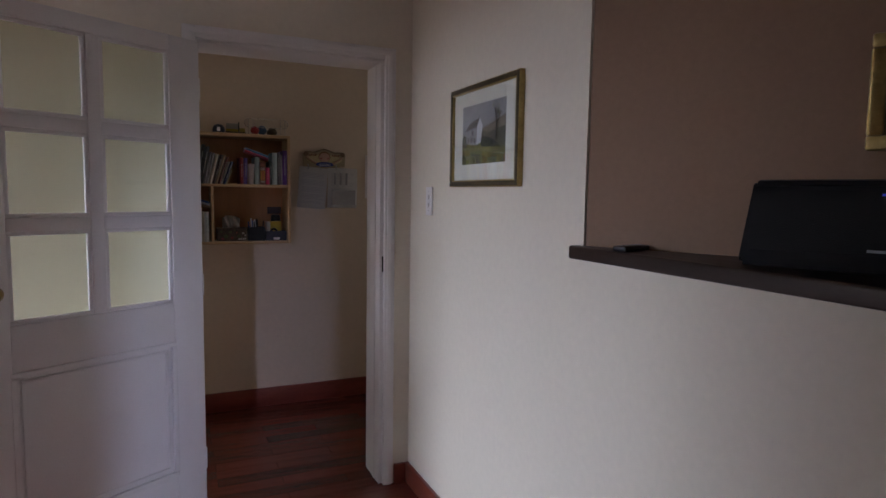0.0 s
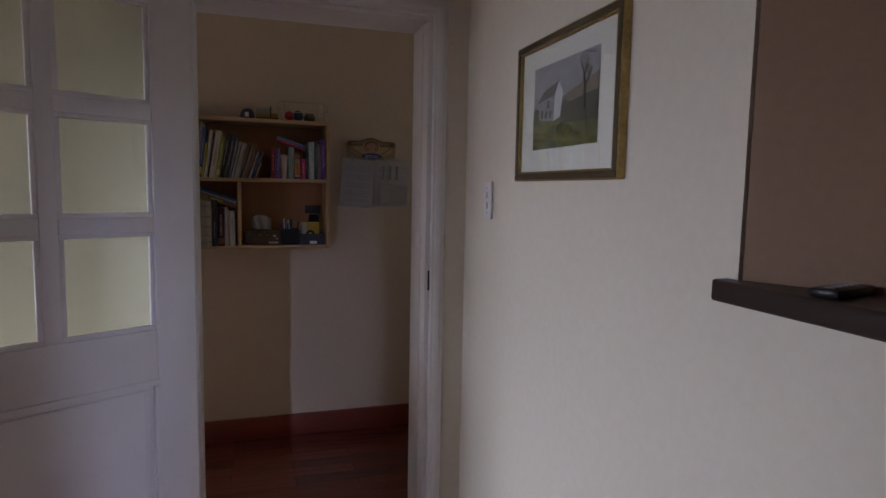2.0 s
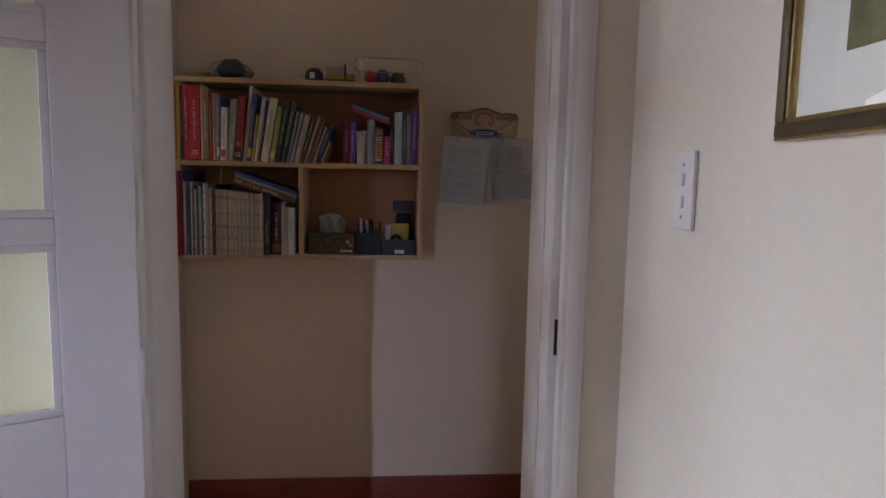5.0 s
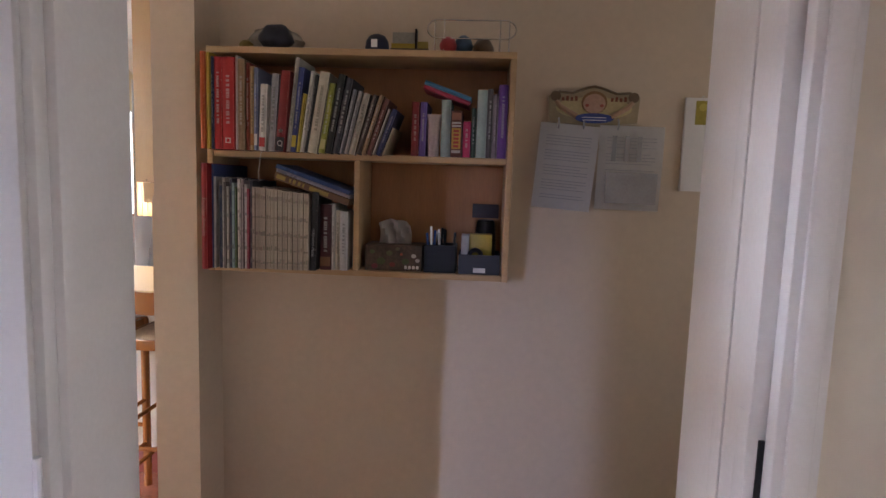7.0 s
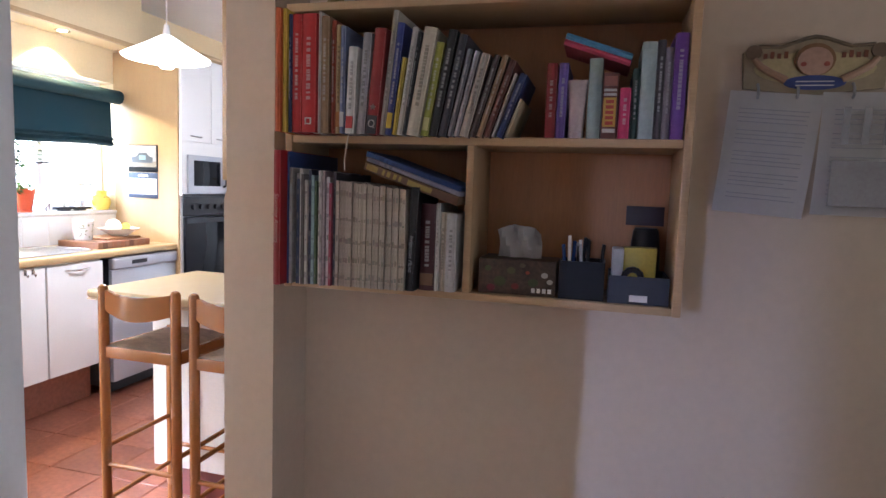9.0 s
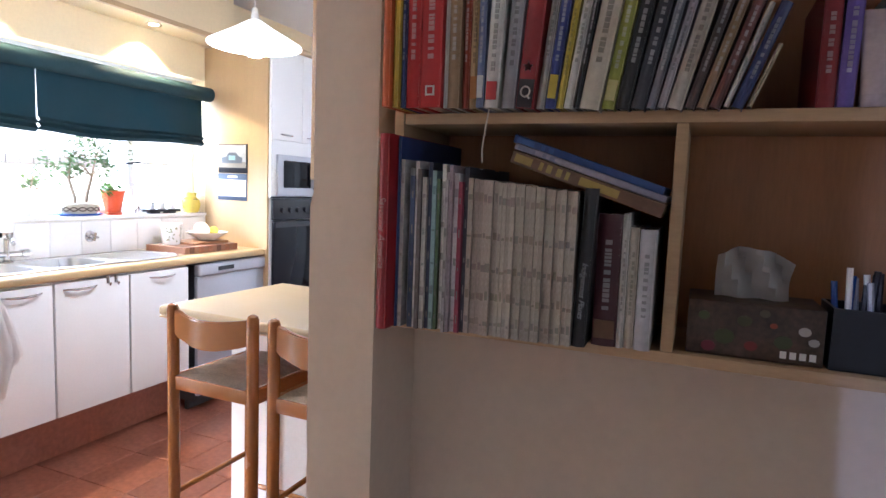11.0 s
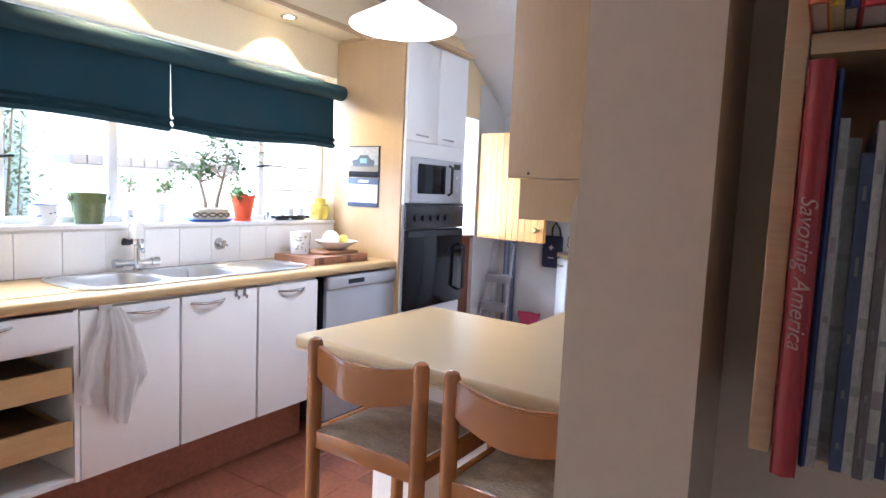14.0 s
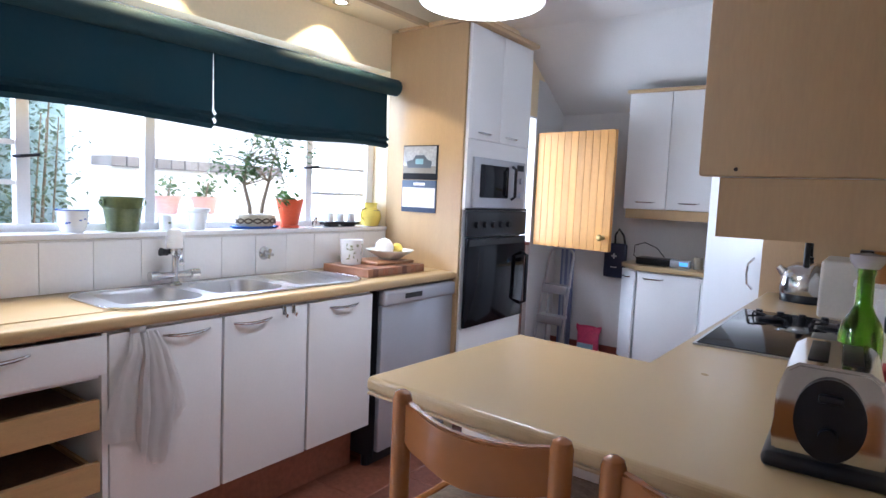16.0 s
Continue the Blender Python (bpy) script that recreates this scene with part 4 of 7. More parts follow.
for k in range(5):
    part("spine_lettering", boxes((0.008, 0.024, -0.0054, -0.0045, 0.028 + 0.011 * k, 0.035 + 0.011 * k)), paint((0.45, 0.06, 0.03)), t, "unreadable red lettering", False)
book(0.555, 0.022, 0.104, (0.62, 0.03, 0.14), "small pink paperback book", front=4.085)
book(0.579, 0.014, 0.144, (0.03, 0.07, 0.06), "dark green paperback book", front=4.09)
book(0.5945, 0.029, 0.196, (0.42, 0.52, 0.52), "pale blue-green paperback book", front=4.085, title=False)
book(0.6245, 0.016, 0.200, (0.10, 0.09, 0.10), "dark grey paperback book", front=4.09)
book(0.641, 0.015, 0.185, (0.30, 0.26, 0.30), "grey paperback book", front=4.09)
book(0.657, 0.026, 0.212, (0.16, 0.05, 0.34), "purple paperback book", front=4.085)
for k, (c, says) in enumerate((((0.55, 0.06, 0.12), "red book lying slanted on top of others"), ((0.10, 0.35, 0.60), "blue book lying slanted on top of others"))):
    t = book(0.448, 0.012, 0.145, c, says, front=4.10, depth=0.12, title=False)
    t.matrix_basis = pose(0.437 + 0.003 * k, 4.10, 1.6915 + 0.013 * k, 0, 90 + 19, 0)

# lower shelf
B = 1.1315
t = book(-0.192, 0.017, 0.308, (0.34, 0.012, 0.018), "large dark red cookery book standing out from the shelf", front=3.99, depth=0.27, base=B, title=False)
words("Savoring America", 0.0160, paint((0.50, 0.27, 0.25)), t, pose(0.0085, -0.0042, 0.155, 90, 90, 0), "spine_title")
book(-0.1745, 0.005, 0.306, (0.03, 0.06, 0.20), "thin dark blue book beside the cookery book", front=4.02, depth=0.26, base=B, title=False)
x = -0.169
random.seed(4)
MAGS = ((0.50, 0.48, 0.46), (0.36, 0.35, 0.34), (0.05, 0.07, 0.14), (0.62, 0.60, 0.58), (0.12, 0.10, 0.10), (0.42, 0.40, 0.36), (0.04, 0.05, 0.10), (0.25, 0.38, 0.40), (0.08, 0.14, 0.07), (0.60, 0.58, 0.55), (0.40, 0.36, 0.36), (0.34, 0.31, 0.31), (0.30, 0.24, 0.26), (0.45, 0.42, 0.44), (0.22, 0.03, 0.06), (0.05, 0.05, 0.07))


def mag_paper(color):
    name = "magazine paper %.2f %.2f %.2f" % tuple(color)
    if name not in bpy.data.materials:
        mat(name, color, 0.45, vary=0.30, scale=22, fine=170, bump=0.03, stretch=(2.5, 1, 0.9), spread=0.16)
    return bpy.data.materials[name]


def magazine(x, w, h, color, says, front, lean=0.0):
    bm = bmesh.new()
    n = 5
    d = 0.21
    for k in range(n):
        y0, y1 = d * k / n, d * (k + 1) / n
        bx(0, w, y0, y1, 0, h - 0.002 * (k % 2), bm=bm)
    bmesh.ops.remove_doubles(bm, verts=list(bm.verts), dist=0.0001)
    ob = solid("magazine", bm, mag_paper(color), says, "magazine", (x, front, B), group="magazines on the lower shelf", smooth=False)
    ob.rotation_euler = (0, radians(lean), random.uniform(-0.004, 0.004))
    for a in (0.07, 0.23, 0.42, 0.63, 0.86):
        a += random.uniform(-0.008, 0.008)
        e = w * (random.uniform(0.0, 0.25) if sum(color) > 0.8 else 0.36)
        ink = paint(tuple(round(v * random.choice((0.8, 0.88)), 2) for v in color)) if sum(color) > 0.6 else paint((0.24, 0.23, 0.23))
        part("spine_print", boxes((e, w - e, -0.0004, 0.0, h * a, h * (a + random.uniform(0.012, 0.06)))), ink, ob, "unreadable small spine print", False)
    return ob


for k, c in enumerate(MAGS):
    w = random.uniform(0.005, 0.0095)
    magazine(x, w, 0.270 - 0.012 * (k % 3) - 0.0006 * k, c, "thin magazine standing on end", 4.03 + random.uniform(-0.012, 0.012))
    x += w + 0.0002
for k in range(22):
    w = random.uniform(0.0062, 0.0085)
    magazine(x, w, 0.243 - 0.0007 * k + random.uniform(-0.001, 0.001), (0.38, 0.335, 0.28) if k > 5 else (0.34, 0.285, 0.245), "pale buff monthly magazine standing on end", 4.035 + random.uniform(-0.004, 0.004), 0)
    x += w + 0.0004
rest = (0.228 - x) / 0.155
t = book(x, 0.026 * rest, 0.235, BLACKC, "large black hardback book", 2, front=4.045, base=B, title=False)
words("Indigenous Plants", 0.012, paint((0.40, 0.42, 0.44)), t, pose(0.013 * rest, -0.0042, 0.085, 90, 90, 0), "spine_title")
x += 0.034 * rest
book(x, 0.046 * rest, 0.198, (0.07, 0.012, 0.02), "thick maroon leather-look book", front=4.07, base=B, band=(0.2, 0.1, 0.05))
x += 0.047 * rest
book(x, 0.013 * rest, 0.200, (0.68, 0.66, 0.62), "white paperback book", front=4.07, base=B)
x += 0.014 * rest
book(x, 0.017 * rest, 0.180, CREAM, "cream paperback book", front=4.075, base=B)
x += 0.019 * rest
book(x, 0.030 * rest, 0.178, (0.60, 0.60, 0.62), "pale grey-white paperback book with a blue square", front=4.07, base=B)
for k, (c, th, ink) in enumerate((((0.16, 0.085, 0.05), 0.020, (0.42, 0.30, 0.08)), ((0.33, 0.31, 0.40), 0.010, (0.2, 0.2, 0.3)), ((0.03, 0.07, 0.24), 0.013, (0.05, 0.12, 0.35)))):
    ob = solid("magazine", bx(0, 0.235, 0, 0.20, 0, th, 0.002), paint(c), ("thick brown illustrated book", "grey-lilac magazine", "dark blue magazine")[k] + " lying slanted across the others", "magazine", group="magazines lying on the books")
    ob.matrix_basis = pose((0.0, 0.004, 0.0)[k], 4.05 + 0.006 * k, 1.402 + (0, 0.0205, 0.031)[k], 0, 18.5, 0)
    bm = bmesh.new()
    for a, b in ((0.006, 0.034), (0.046, 0.052), (0.058, 0.066), (0.074, 0.082), (0.088, 0.094), (0.11, 0.17))[:6 if k == 0 else 3]:
        bx(a, b, -0.0006, 0.0, th * 0.2, th * 0.8, bm=bm)
    part("spine_print", bm, paint(ink), ob, "unreadable coloured spine print", False)
solid("bookmark_ribbon", tube([(-0.035, 4.045, 1.481), (-0.036, 4.035, 1.45), (-0.04, 4.034, 1.42), (-0.041, 4.04, 1.40)], 0.0013, 6), PAGES, "thin white ribbon hanging from a book", "ribbon")

tb = thing("tissue_box", "dark floral tissue box with a white tissue", "tissue box", (0.268, 4.10, B))
part("carton", bx(0, 0.175, 0, 0.11, 0, 0.08, 0.003), mat("floral print card", (0.06, 0.036, 0.026), 0.5, vary=0.8, scale=24, fine=120, bump=0.02), tb)
rf = random.Random(8)
for k, (fx, fz, fr, fc) in enumerate(((0.022, 0.058, 0.008, (0.08, 0.11, 0.04)), (0.05, 0.03, 0.014, (0.07, 0.09, 0.03)), (0.075, 0.055, 0.010, (0.11, 0.12, 0.05)), (0.085, 0.02, 0.009, (0.22, 0.03, 0.03)), (0.03, 0.014, 0.010, (0.20, 0.025, 0.05)), (0.112, 0.052, 0.005, (0.42, 0.08, 0.04)), (0.125, 0.03, 0.012, (0.06, 0.08, 0.03)), (0.150, 0.048, 0.008, (0.55, 0.52, 0.48)), (0.162, 0.034, 0.007, (0.5, 0.47, 0.45)), (0.100, 0.068, 0.007, (0.12, 0.11, 0.06)))):
    part("printed_flower", disc(fx, fz, fr, fr * 0.8, -0.0012, 0.001, 9), paint(fc), tb, "printed flower")
for k in range(4):
    part("lettering", boxes((0.122 + 0.012 * k, 0.130 + 0.012 * k, -0.0012, -0.0002, 0.008, 0.018)), PAPER, tb, "unreadable white lettering", False)
bm = bmesh.new()
g = 10
rows = [[bm.verts.new((0.035 + 0.10 * i / g + 0.006 * noise.noise((i, j * 2.0, 3)), 0.055 + 0.022 * math.sin(i * 1.3 + j * 0.4) * (0.4 + j / g), 0.078 + 0.078 * j / g * (0.65 + 0.35 * math.sin(0.6 + 2.2 * i / g)))) for i in range(g + 1)] for j in range(g + 1)]
for j in range(g):
    for i in range(g):
        bm.faces.new((rows[j][i], rows[j][i + 1], rows[j + 1][i + 1], rows[j + 1][i]))
bmesh.ops.solidify(bm, geom=list(bm.faces), thickness=0.0015)
part("tissue", bm, PAPER, tb, "crumpled white tissue")
ph = thing("pen_holder", "black desk pen holder full of pens", "pen holder", (0.449, 4.10, B))
bm = boxes((0, 0.098, 0, 0.004, 0, 0.085), (0, 0.098, 0.086, 0.09, 0, 0.085), (0, 0.004, 0.004, 0.086, 0, 0.085), (0.094, 0.098, 0.004, 0.086, 0, 0.085), (0.004, 0.094, 0.004, 0.086, 0, 0.004))
part("holder", bm, BLACK, ph, smooth=False)
random.seed(7)
for k in range(11):
    px, py = random.uniform(0.012, 0.086), random.uniform(0.015, 0.075)
    part("pen", tube([(px, py, 0.006), (px + random.uniform(-0.012, 0.012), py, 0.115 + random.uniform(0, 0.03))], 0.004, 6), (BLACK, CERAMIC, BLUEGLAZE, SILVER, BLACK)[k % 5], ph)
db = thing("desk_tray", "dark box with notes and small office things", "box", (0.555, 4.095, B))
part("box", boxes((0, 0.125, 0, 0.003, 0, 0.06), (0, 0.125, 0.13, 0.133, 0, 0.06), (0, 0.003, 0.003, 0.13, 0, 0.06), (0.122, 0.125, 0.003, 0.13, 0, 0.06), (0.003, 0.122, 0.003, 0.13, 0, 0.003)), paint((0.025, 0.028, 0.05)), db, smooth=False)
part("label", boxes((0.045, 0.082, -0.0015, -0.0003, 0.006, 0.02)), PAPER, db, "white label", False)
part("note_pad", bx(0.03, 0.10, 0.05, 0.09, 0.0035, 0.118, 0.002), paint((0.55, 0.42, 0.05)), db, "yellow note pad")
part("card", bx(0.006, 0.03, 0.03, 0.10, 0.0035, 0.115, 0.002), paint((0.5, 0.5, 0.5)), db)
part("tape_roll", tube([(0.05 + 0.018 * math.cos(a * 0.5236), 0.02, 0.055 + 0.018 * math.sin(a * 0.5236)) for a in range(12)], 0.007, 8, None, True), BLACK, db, "dark tape roll")
solid("beaker", lathe([(0, 0), (0.034, 0), (0.036, 0.02), (0.034, 0.10), (0.029, 0.150), (0.025, 0.158), (0, 0.160)], 24), BLACK, "tall black beaker standing behind the notes", "beaker", (0.635, 4.238, B))
solid("snapshot", bx(0.590, 0.677, 4.2785, 4.2855, 1.293, 1.339, 0.0005), paint((0.035, 0.022, 0.035)), "small dark snapshot fixed to the shelf back", "photograph")

# on top of the shelf
TOP = 1.7865
random.seed(3)


def lump(r, seed, squash=1.0, seg=3):
    bm = bmesh.new()
    bmesh.ops.create_icosphere(bm, subdivisions=seg, radius=r)
    for v in bm.verts:
        v.co *= 1 + 0.22 * noise.noise(v.co * (1.6 / r) + Vector((seed, 0, 0)))
        v.co.z *= squash
    lo = min(v.co.z for v in bm.verts)
    for v in bm.verts:
        v.co.z = max(v.co.z - lo - r * 0.12, 0)
    return bm


bagt = thing("plastic_bag", "clear plastic bag with dark odds and ends", "bag", (-0.04, 4.19, TOP))
bm = lump(0.085, 2, 0.5)
part("film", bm, mat("cloudy plastic film", (0.34, 0.31, 0.28), 0.25, vary=0.2, scale=20, bump=0.3), bagt)
bm = lump(0.05, 5, 0.8)
bm.transform(pose(0.02, -0.055, 0))
part("trinket", bm, paint((0.03, 0.03, 0.05)), bagt)
bm = lump(0.022, 8, 0.7)
bm.transform(pose(-0.075, -0.05, 0))
part("trinket", bm, paint((0.28, 0.22, 0.06)), bagt)
cap = thing("toy_helmet", "small navy toy cap with a pale badge", "toy", (0.288, 4.13, TOP))
part("crown", lathe([(0.034, 0), (0.036, 0.012), (0.033, 0.032), (0.024, 0.046), (0.010, 0.052), (0.0, 0.053)], 24), paint((0.015, 0.018, 0.05)), cap)
part("badge", boxes((-0.012, 0.006, -0.0375, -0.0355, 0.008, 0.03)), PAPER, cap, "white badge", False)
box_y = thing("card_holder", "yellow and grey card holder", "card holder", (0.328, 4.12, TOP))
part("base", bx(0, 0.115, 0, 0.05, 0, 0.012, 0.002), paint((0.09, 0.06, 0.03)), box_y)
part("card", bx(0.002, 0.075, 0.01, 0.018, 0.012, 0.028, 0.001), paint((0.50, 0.36, 0.04)), box_y, "yellow card")
part("card", bx(0.08, 0.113, 0.01, 0.016, 0.012, 0.034, 0.001), paint((0.40, 0.30, 0.06)), box_y, "yellow card")
part("card", bx(0.004, 0.072, 0.02, 0.023, 0.012, 0.062, 0.001), paint((0.42, 0.40, 0.36)), box_y, "grey card")
part("upright", bx(0.073, 0.079, 0.006, 0.04, 0.012, 0.070, 0.001), BLACK, box_y)
rack = thing("wire_rack", "small bent wire rack with loops", "rack", (0.448, 4.13, TOP))


def loop(y, z0, z1, x0, x1, r):
    pts = [(x1 - r + r * math.cos(a), y, (z0 + z1) / 2 + (z1 - z0) / 2 * math.sin(a)) for a in np.linspace(-math.pi / 2, math.pi / 2, 9)]
    return pts + [(x0 + r + r * math.cos(a), y, (z0 + z1) / 2 + (z1 - z0) / 2 * math.sin(a)) for a in np.linspace(math.pi / 2, 3 * math.pi / 2, 9)]


part("top_loop", tube(loop(0, 0.045, 0.098, -0.01, 0.252, 0.03), 0.002, 6, None, True), CHROME, rack)
for x in (0.012, 0.04, 0.205, 0.232):
    part("upright", tube([(x, 0, 0.002), (x, 0, 0.098)], 0.002, 6), CHROME, rack)
part("foot_wire", tube([(0.012, 0, 0.002), (0.012, 0.06, 0.002), (0.232, 0.06, 0.002), (0.232, 0, 0.002)], 0.002, 6), CHROME, rack)
solid("toy_ball", lathe([(0, 0), (0.012, 0.003), (0.024, 0.016), (0.027, 0.027), (0.02, 0.044), (0.008, 0.052), (0, 0.053)], 20), paint((0.45, 0.04, 0.05)), "small red toy ball", "toy", (0.500, 4.145, TOP + 0.0))
solid("toy_ball", lathe([(0, 0), (0.012, 0.003), (0.027, 0.018), (0.03, 0.03), (0.022, 0.05), (0.008, 0.06), (0, 0.061)], 20), paint((0.06, 0.12, 0.22)), "small blue toy ball", "toy", (0.545, 4.16, TOP))
solid("pebble", lump(0.032, 12, 0.8), paint((0.12, 0.08, 0.05)), "brown rounded pebble on the shelf", "pebble", (0.605, 4.15, TOP))

# ---- hall: notices on the wall ----
hk = thing("key_hook_board", "painted wooden hook board with a cartoon-like painted figure", "hook board", (0.967, 4.298, 1.65))
bm = bmesh.new()
out = [(-0.14, -0.035), (-0.145, 0.045), (-0.115, 0.06), (-0.07, 0.052), (0, 0.078), (0.07, 0.052), (0.115, 0.06), (0.145, 0.045), (0.14, -0.035), (0.0, -0.05)]
fr, bk = [bm.verts.new((x, -0.012, z)) for x, z in out], [bm.verts.new((x, -0.001, z)) for x, z in out]
bm.faces.new(fr)
bm.faces.new(bk[::-1])
for k in range(len(out)):
    bm.faces.new((fr[k], bk[k], bk[(k + 1) % len(out)], fr[(k + 1) % len(out)]))
part("board", bm, paint((0.42, 0.34, 0.22)), hk)


part("painted_shape", disc(0, 0.008, 0.122, 0.036, -0.0145), paint((0.60, 0.50, 0.27)), hk, "pale ochre painted oval")
part("painted_hair", disc(0, 0.026, 0.041, 0.036, -0.0172), paint((0.30, 0.16, 0.07)), hk, "brown painted hair")
part("painted_face", disc(0, 0.022, 0.035, 0.031, -0.0197), paint((0.60, 0.38, 0.28)), hk, "round pinkish painted shape")
for x in (-0.023, 0.023):
    part("painted_cheek", disc(x, 0.016, 0.006, 0.005, -0.0216), paint((0.42, 0.10, 0.07)), hk, "red painted dot")
part("painted_shirt", disc(0.002, -0.024, 0.062, 0.016, -0.0203), paint((0.05, 0.08, 0.30)), hk, "blue striped painted shape")
for z in (-0.0205, -0.029):
    part("painted_stripe", boxes((-0.036, 0.040, -0.0222, -0.0204, z - 0.0022, z)), PAPER, hk, "white stripe", False)
for sx in (-1, 1):
    part("painted_arm", tube([(sx * 0.055, -0.0165, -0.018), (sx * 0.085, -0.0165, -0.002), (sx * 0.108, -0.0165, 0.012), (sx * 0.122, -0.0165, 0.030)], [0.009, 0.008, 0.008, 0.006], 8), paint((0.52, 0.33, 0.22)), hk, "tan painted arm")
    part("painted_knob", disc(sx * 0.124, 0.044, 0.017, 0.016, -0.0172), paint((0.20, 0.13, 0.08)), hk, "brown painted knob")
    for k in range(4):
        part("painted_lettering", boxes((sx * 0.078 - 0.026 + 0.014 * k, sx * 0.078 - 0.018 + 0.014 * k, -0.0162, -0.0145, 0.030, 0.041 + 0.004 * (k % 2))), paint((0.25, 0.08, 0.04)), hk, "unreadable brown lettering", False)
part("painted_border", tube([(-0.115, -0.0125, 0.058), (-0.07, -0.0125, 0.055), (-0.02, -0.0125, 0.073), (0, -0.0125, 0.077), (0.02, -0.0125, 0.073), (0.07, -0.0125, 0.055), (0.115, -0.0125, 0.058)], 0.0042, 8), paint((0.22, 0.16, 0.10)), hk, "brown painted edge")
for x in (-0.11, -0.03, 0.08):
    part("hook", tube([(x, -0.012, -0.025), (x, -0.022, -0.035), (x, -0.026, -0.05), (x, -0.018, -0.058)], 0.003, 6), SILVER, hk)


def sheet(at, w, h, tilt, rows, says, dark=False):
    t = thing("paper_notice", says, "paper", at)
    t.rotation_euler = (radians(2), radians(tilt), 0)
    bm = bmesh.new()
    n = 10
    g = [[bm.verts.new((w * (i / n - 0.5), -0.004 - 0.006 * math.sin(math.pi * j / n) - 0.004 * (i / n) ** 2, -h * j / n)) for i in range(n + 1)] for j in range(n + 1)]
    for j in range(n):
        for i in range(n):
            bm.faces.new((g[j][i], g[j][i + 1], g[j + 1][i + 1], g[j + 1][i]))
    bmesh.ops.solidify(bm, geom=list(bm.faces), thickness=0.0008)
    part("sheet", bm, PAPER, t)
    bm = bmesh.new()
    for k in range(rows):
        z = -h * (0.14 + 0.76 * k / rows)
        if k % 5 == 4:
            continue
        bx(-w * 0.38, w * (0.38 - 0.2 * random.random() * (k % 3 == 2)), -0.0148, -0.0142, z - 0.0022, z, bm=bm)
    part("print", bm, GREYINK, t, "unreadable lines of print", False)
    if dark:
        part("print_block", boxes((-w * 0.36, w * 0.44, -0.0155, -0.0149, -h * 0.92, -h * 0.55)), paint((0.44, 0.43, 0.46)), t, "grey printed block", False)
        for k in range(3):
            part("print_block", boxes((-w * 0.3 + 0.04 * k, -w * 0.3 + 0.04 * k + 0.014, -0.0155, -0.0149, -h * 0.42, -h * 0.12)), paint((0.44, 0.43, 0.46)), t, "grey printed bar", False)
    return t


random.seed(9)
sheet((0.895, 4.285, 1.605), 0.19, 0.275, 4.0, 22, "white printed page hanging from the hook board")
sheet((1.092, 4.285, 1.605), 0.205, 0.270, 0.6, 20, "white timetable page with grey blocks hanging from the hook board", True)
nt = thing("hanging_note_pad", "narrow white note pad with a small flower picture", "note pad", (1.31, 4.299, 1.70))
part("pad", bx(-0.054, 0.054, -0.014, -0.001, -0.297, 0.0, 0.001), PAPER, nt)
part("picture", boxes((-0.022, 0.052, -0.0155, -0.0141, -0.085, -0.01)), paint((0.42, 0.34, 0.05)), nt, "small yellow picture", False)
for px, pz in ((0.0, -0.03), (0.03, -0.05), (0.02, -0.07)):
    part("picture_blot", disc(px, pz, 0.012, 0.012, -0.0172), paint((0.62, 0.50, 0.10) if px != 0.03 else (0.3, 0.3, 0.45)), nt, "pale blot")
part("nail", tube([(0, -0.02, 0.004), (0, -0.001, 0.004)], 0.002, 6), STEEL, nt)

# ---- sitting room wall ----
pic = thing("framed_picture", "gilt-framed landscape print of a white cottage on a hillside", "picture", (1.069, 2.192, 1.656), 90)
W2, H2 = 0.263, 0.190


def picture_ring(w, h, t, y0, y1, bev):
    bm = bmesh.new()
    for r in ((-w, w, -h, -h + t), (-w, w, h - t, h), (-w, -w + t, -h + t, h - t), (w - t, w, -h + t, h - t)):
        bx(r[0], r[1], y0, y1, r[2], r[3], bev, bm)
    return bm


fr = part("frame", picture_ring(W2 - 0.003, H2 - 0.003, 0.017, 0.0, 0.024, 0.004), mat("dark bronze moulding", (0.10, 0.075, 0.04), 0.4, 0.5, vary=0.3, scale=15), pic, "dark bronze moulding")
part("gilt_edge", picture_ring(W2, H2, 0.005, 0.0, 0.021, 0.002), GOLD, fr, "gilt outer edge")
part("inner_slip", picture_ring(W2 - 0.019, H2 - 0.019, 0.006, 0.002, 0.021, 0.002), GOLD, fr)
part("mount", boxes((-W2 + 0.02, W2 - 0.02, 0.004, 0.010, -H2 + 0.02, H2 - 0.02)), mat("ivory mount card", (0.62, 0.60, 0.52), 0.85, vary=0.03), pic, "ivory card mount", False)
art = part("print", boxes((-0.165, 0.165, 0.0102, 0.0108, -0.105, 0.115)), mat("painted sky", (0.27, 0.265, 0.27), 0.8, vary=0.32, scale=7, fine=40), pic, "pale painted sky", False)


def flat(points, y, th=0.0004):
    bm = bmesh.new()
    a = [bm.verts.new((x, y, z)) for x, z in points]
    b = [bm.verts.new((x, y + th, z)) for x, z in points]
    bm.faces.new(a)
    bm.faces.new(b[::-1])
    n = len(points)
    for k in range(n):
        bm.faces.new((a[k], b[k], b[(k + 1) % n], a[(k + 1) % n]))
    return bm


MEADOW = mat("painted meadow", (0.10, 0.095, 0.03), 0.8, vary=0.9, scale=16, fine=70)
part("painted_hill", flat([(-0.165, -0.02), (0.165, -0.035), (0.165, 0.0), (0.04, 0.01), (0.0, 0.022), (-0.06, 0.036), (-0.165, 0.058)], 0.01085), mat("painted hillside", (0.17, 0.14, 0.10), 0.8, vary=0.5, scale=14), art, "brown hillside", False)
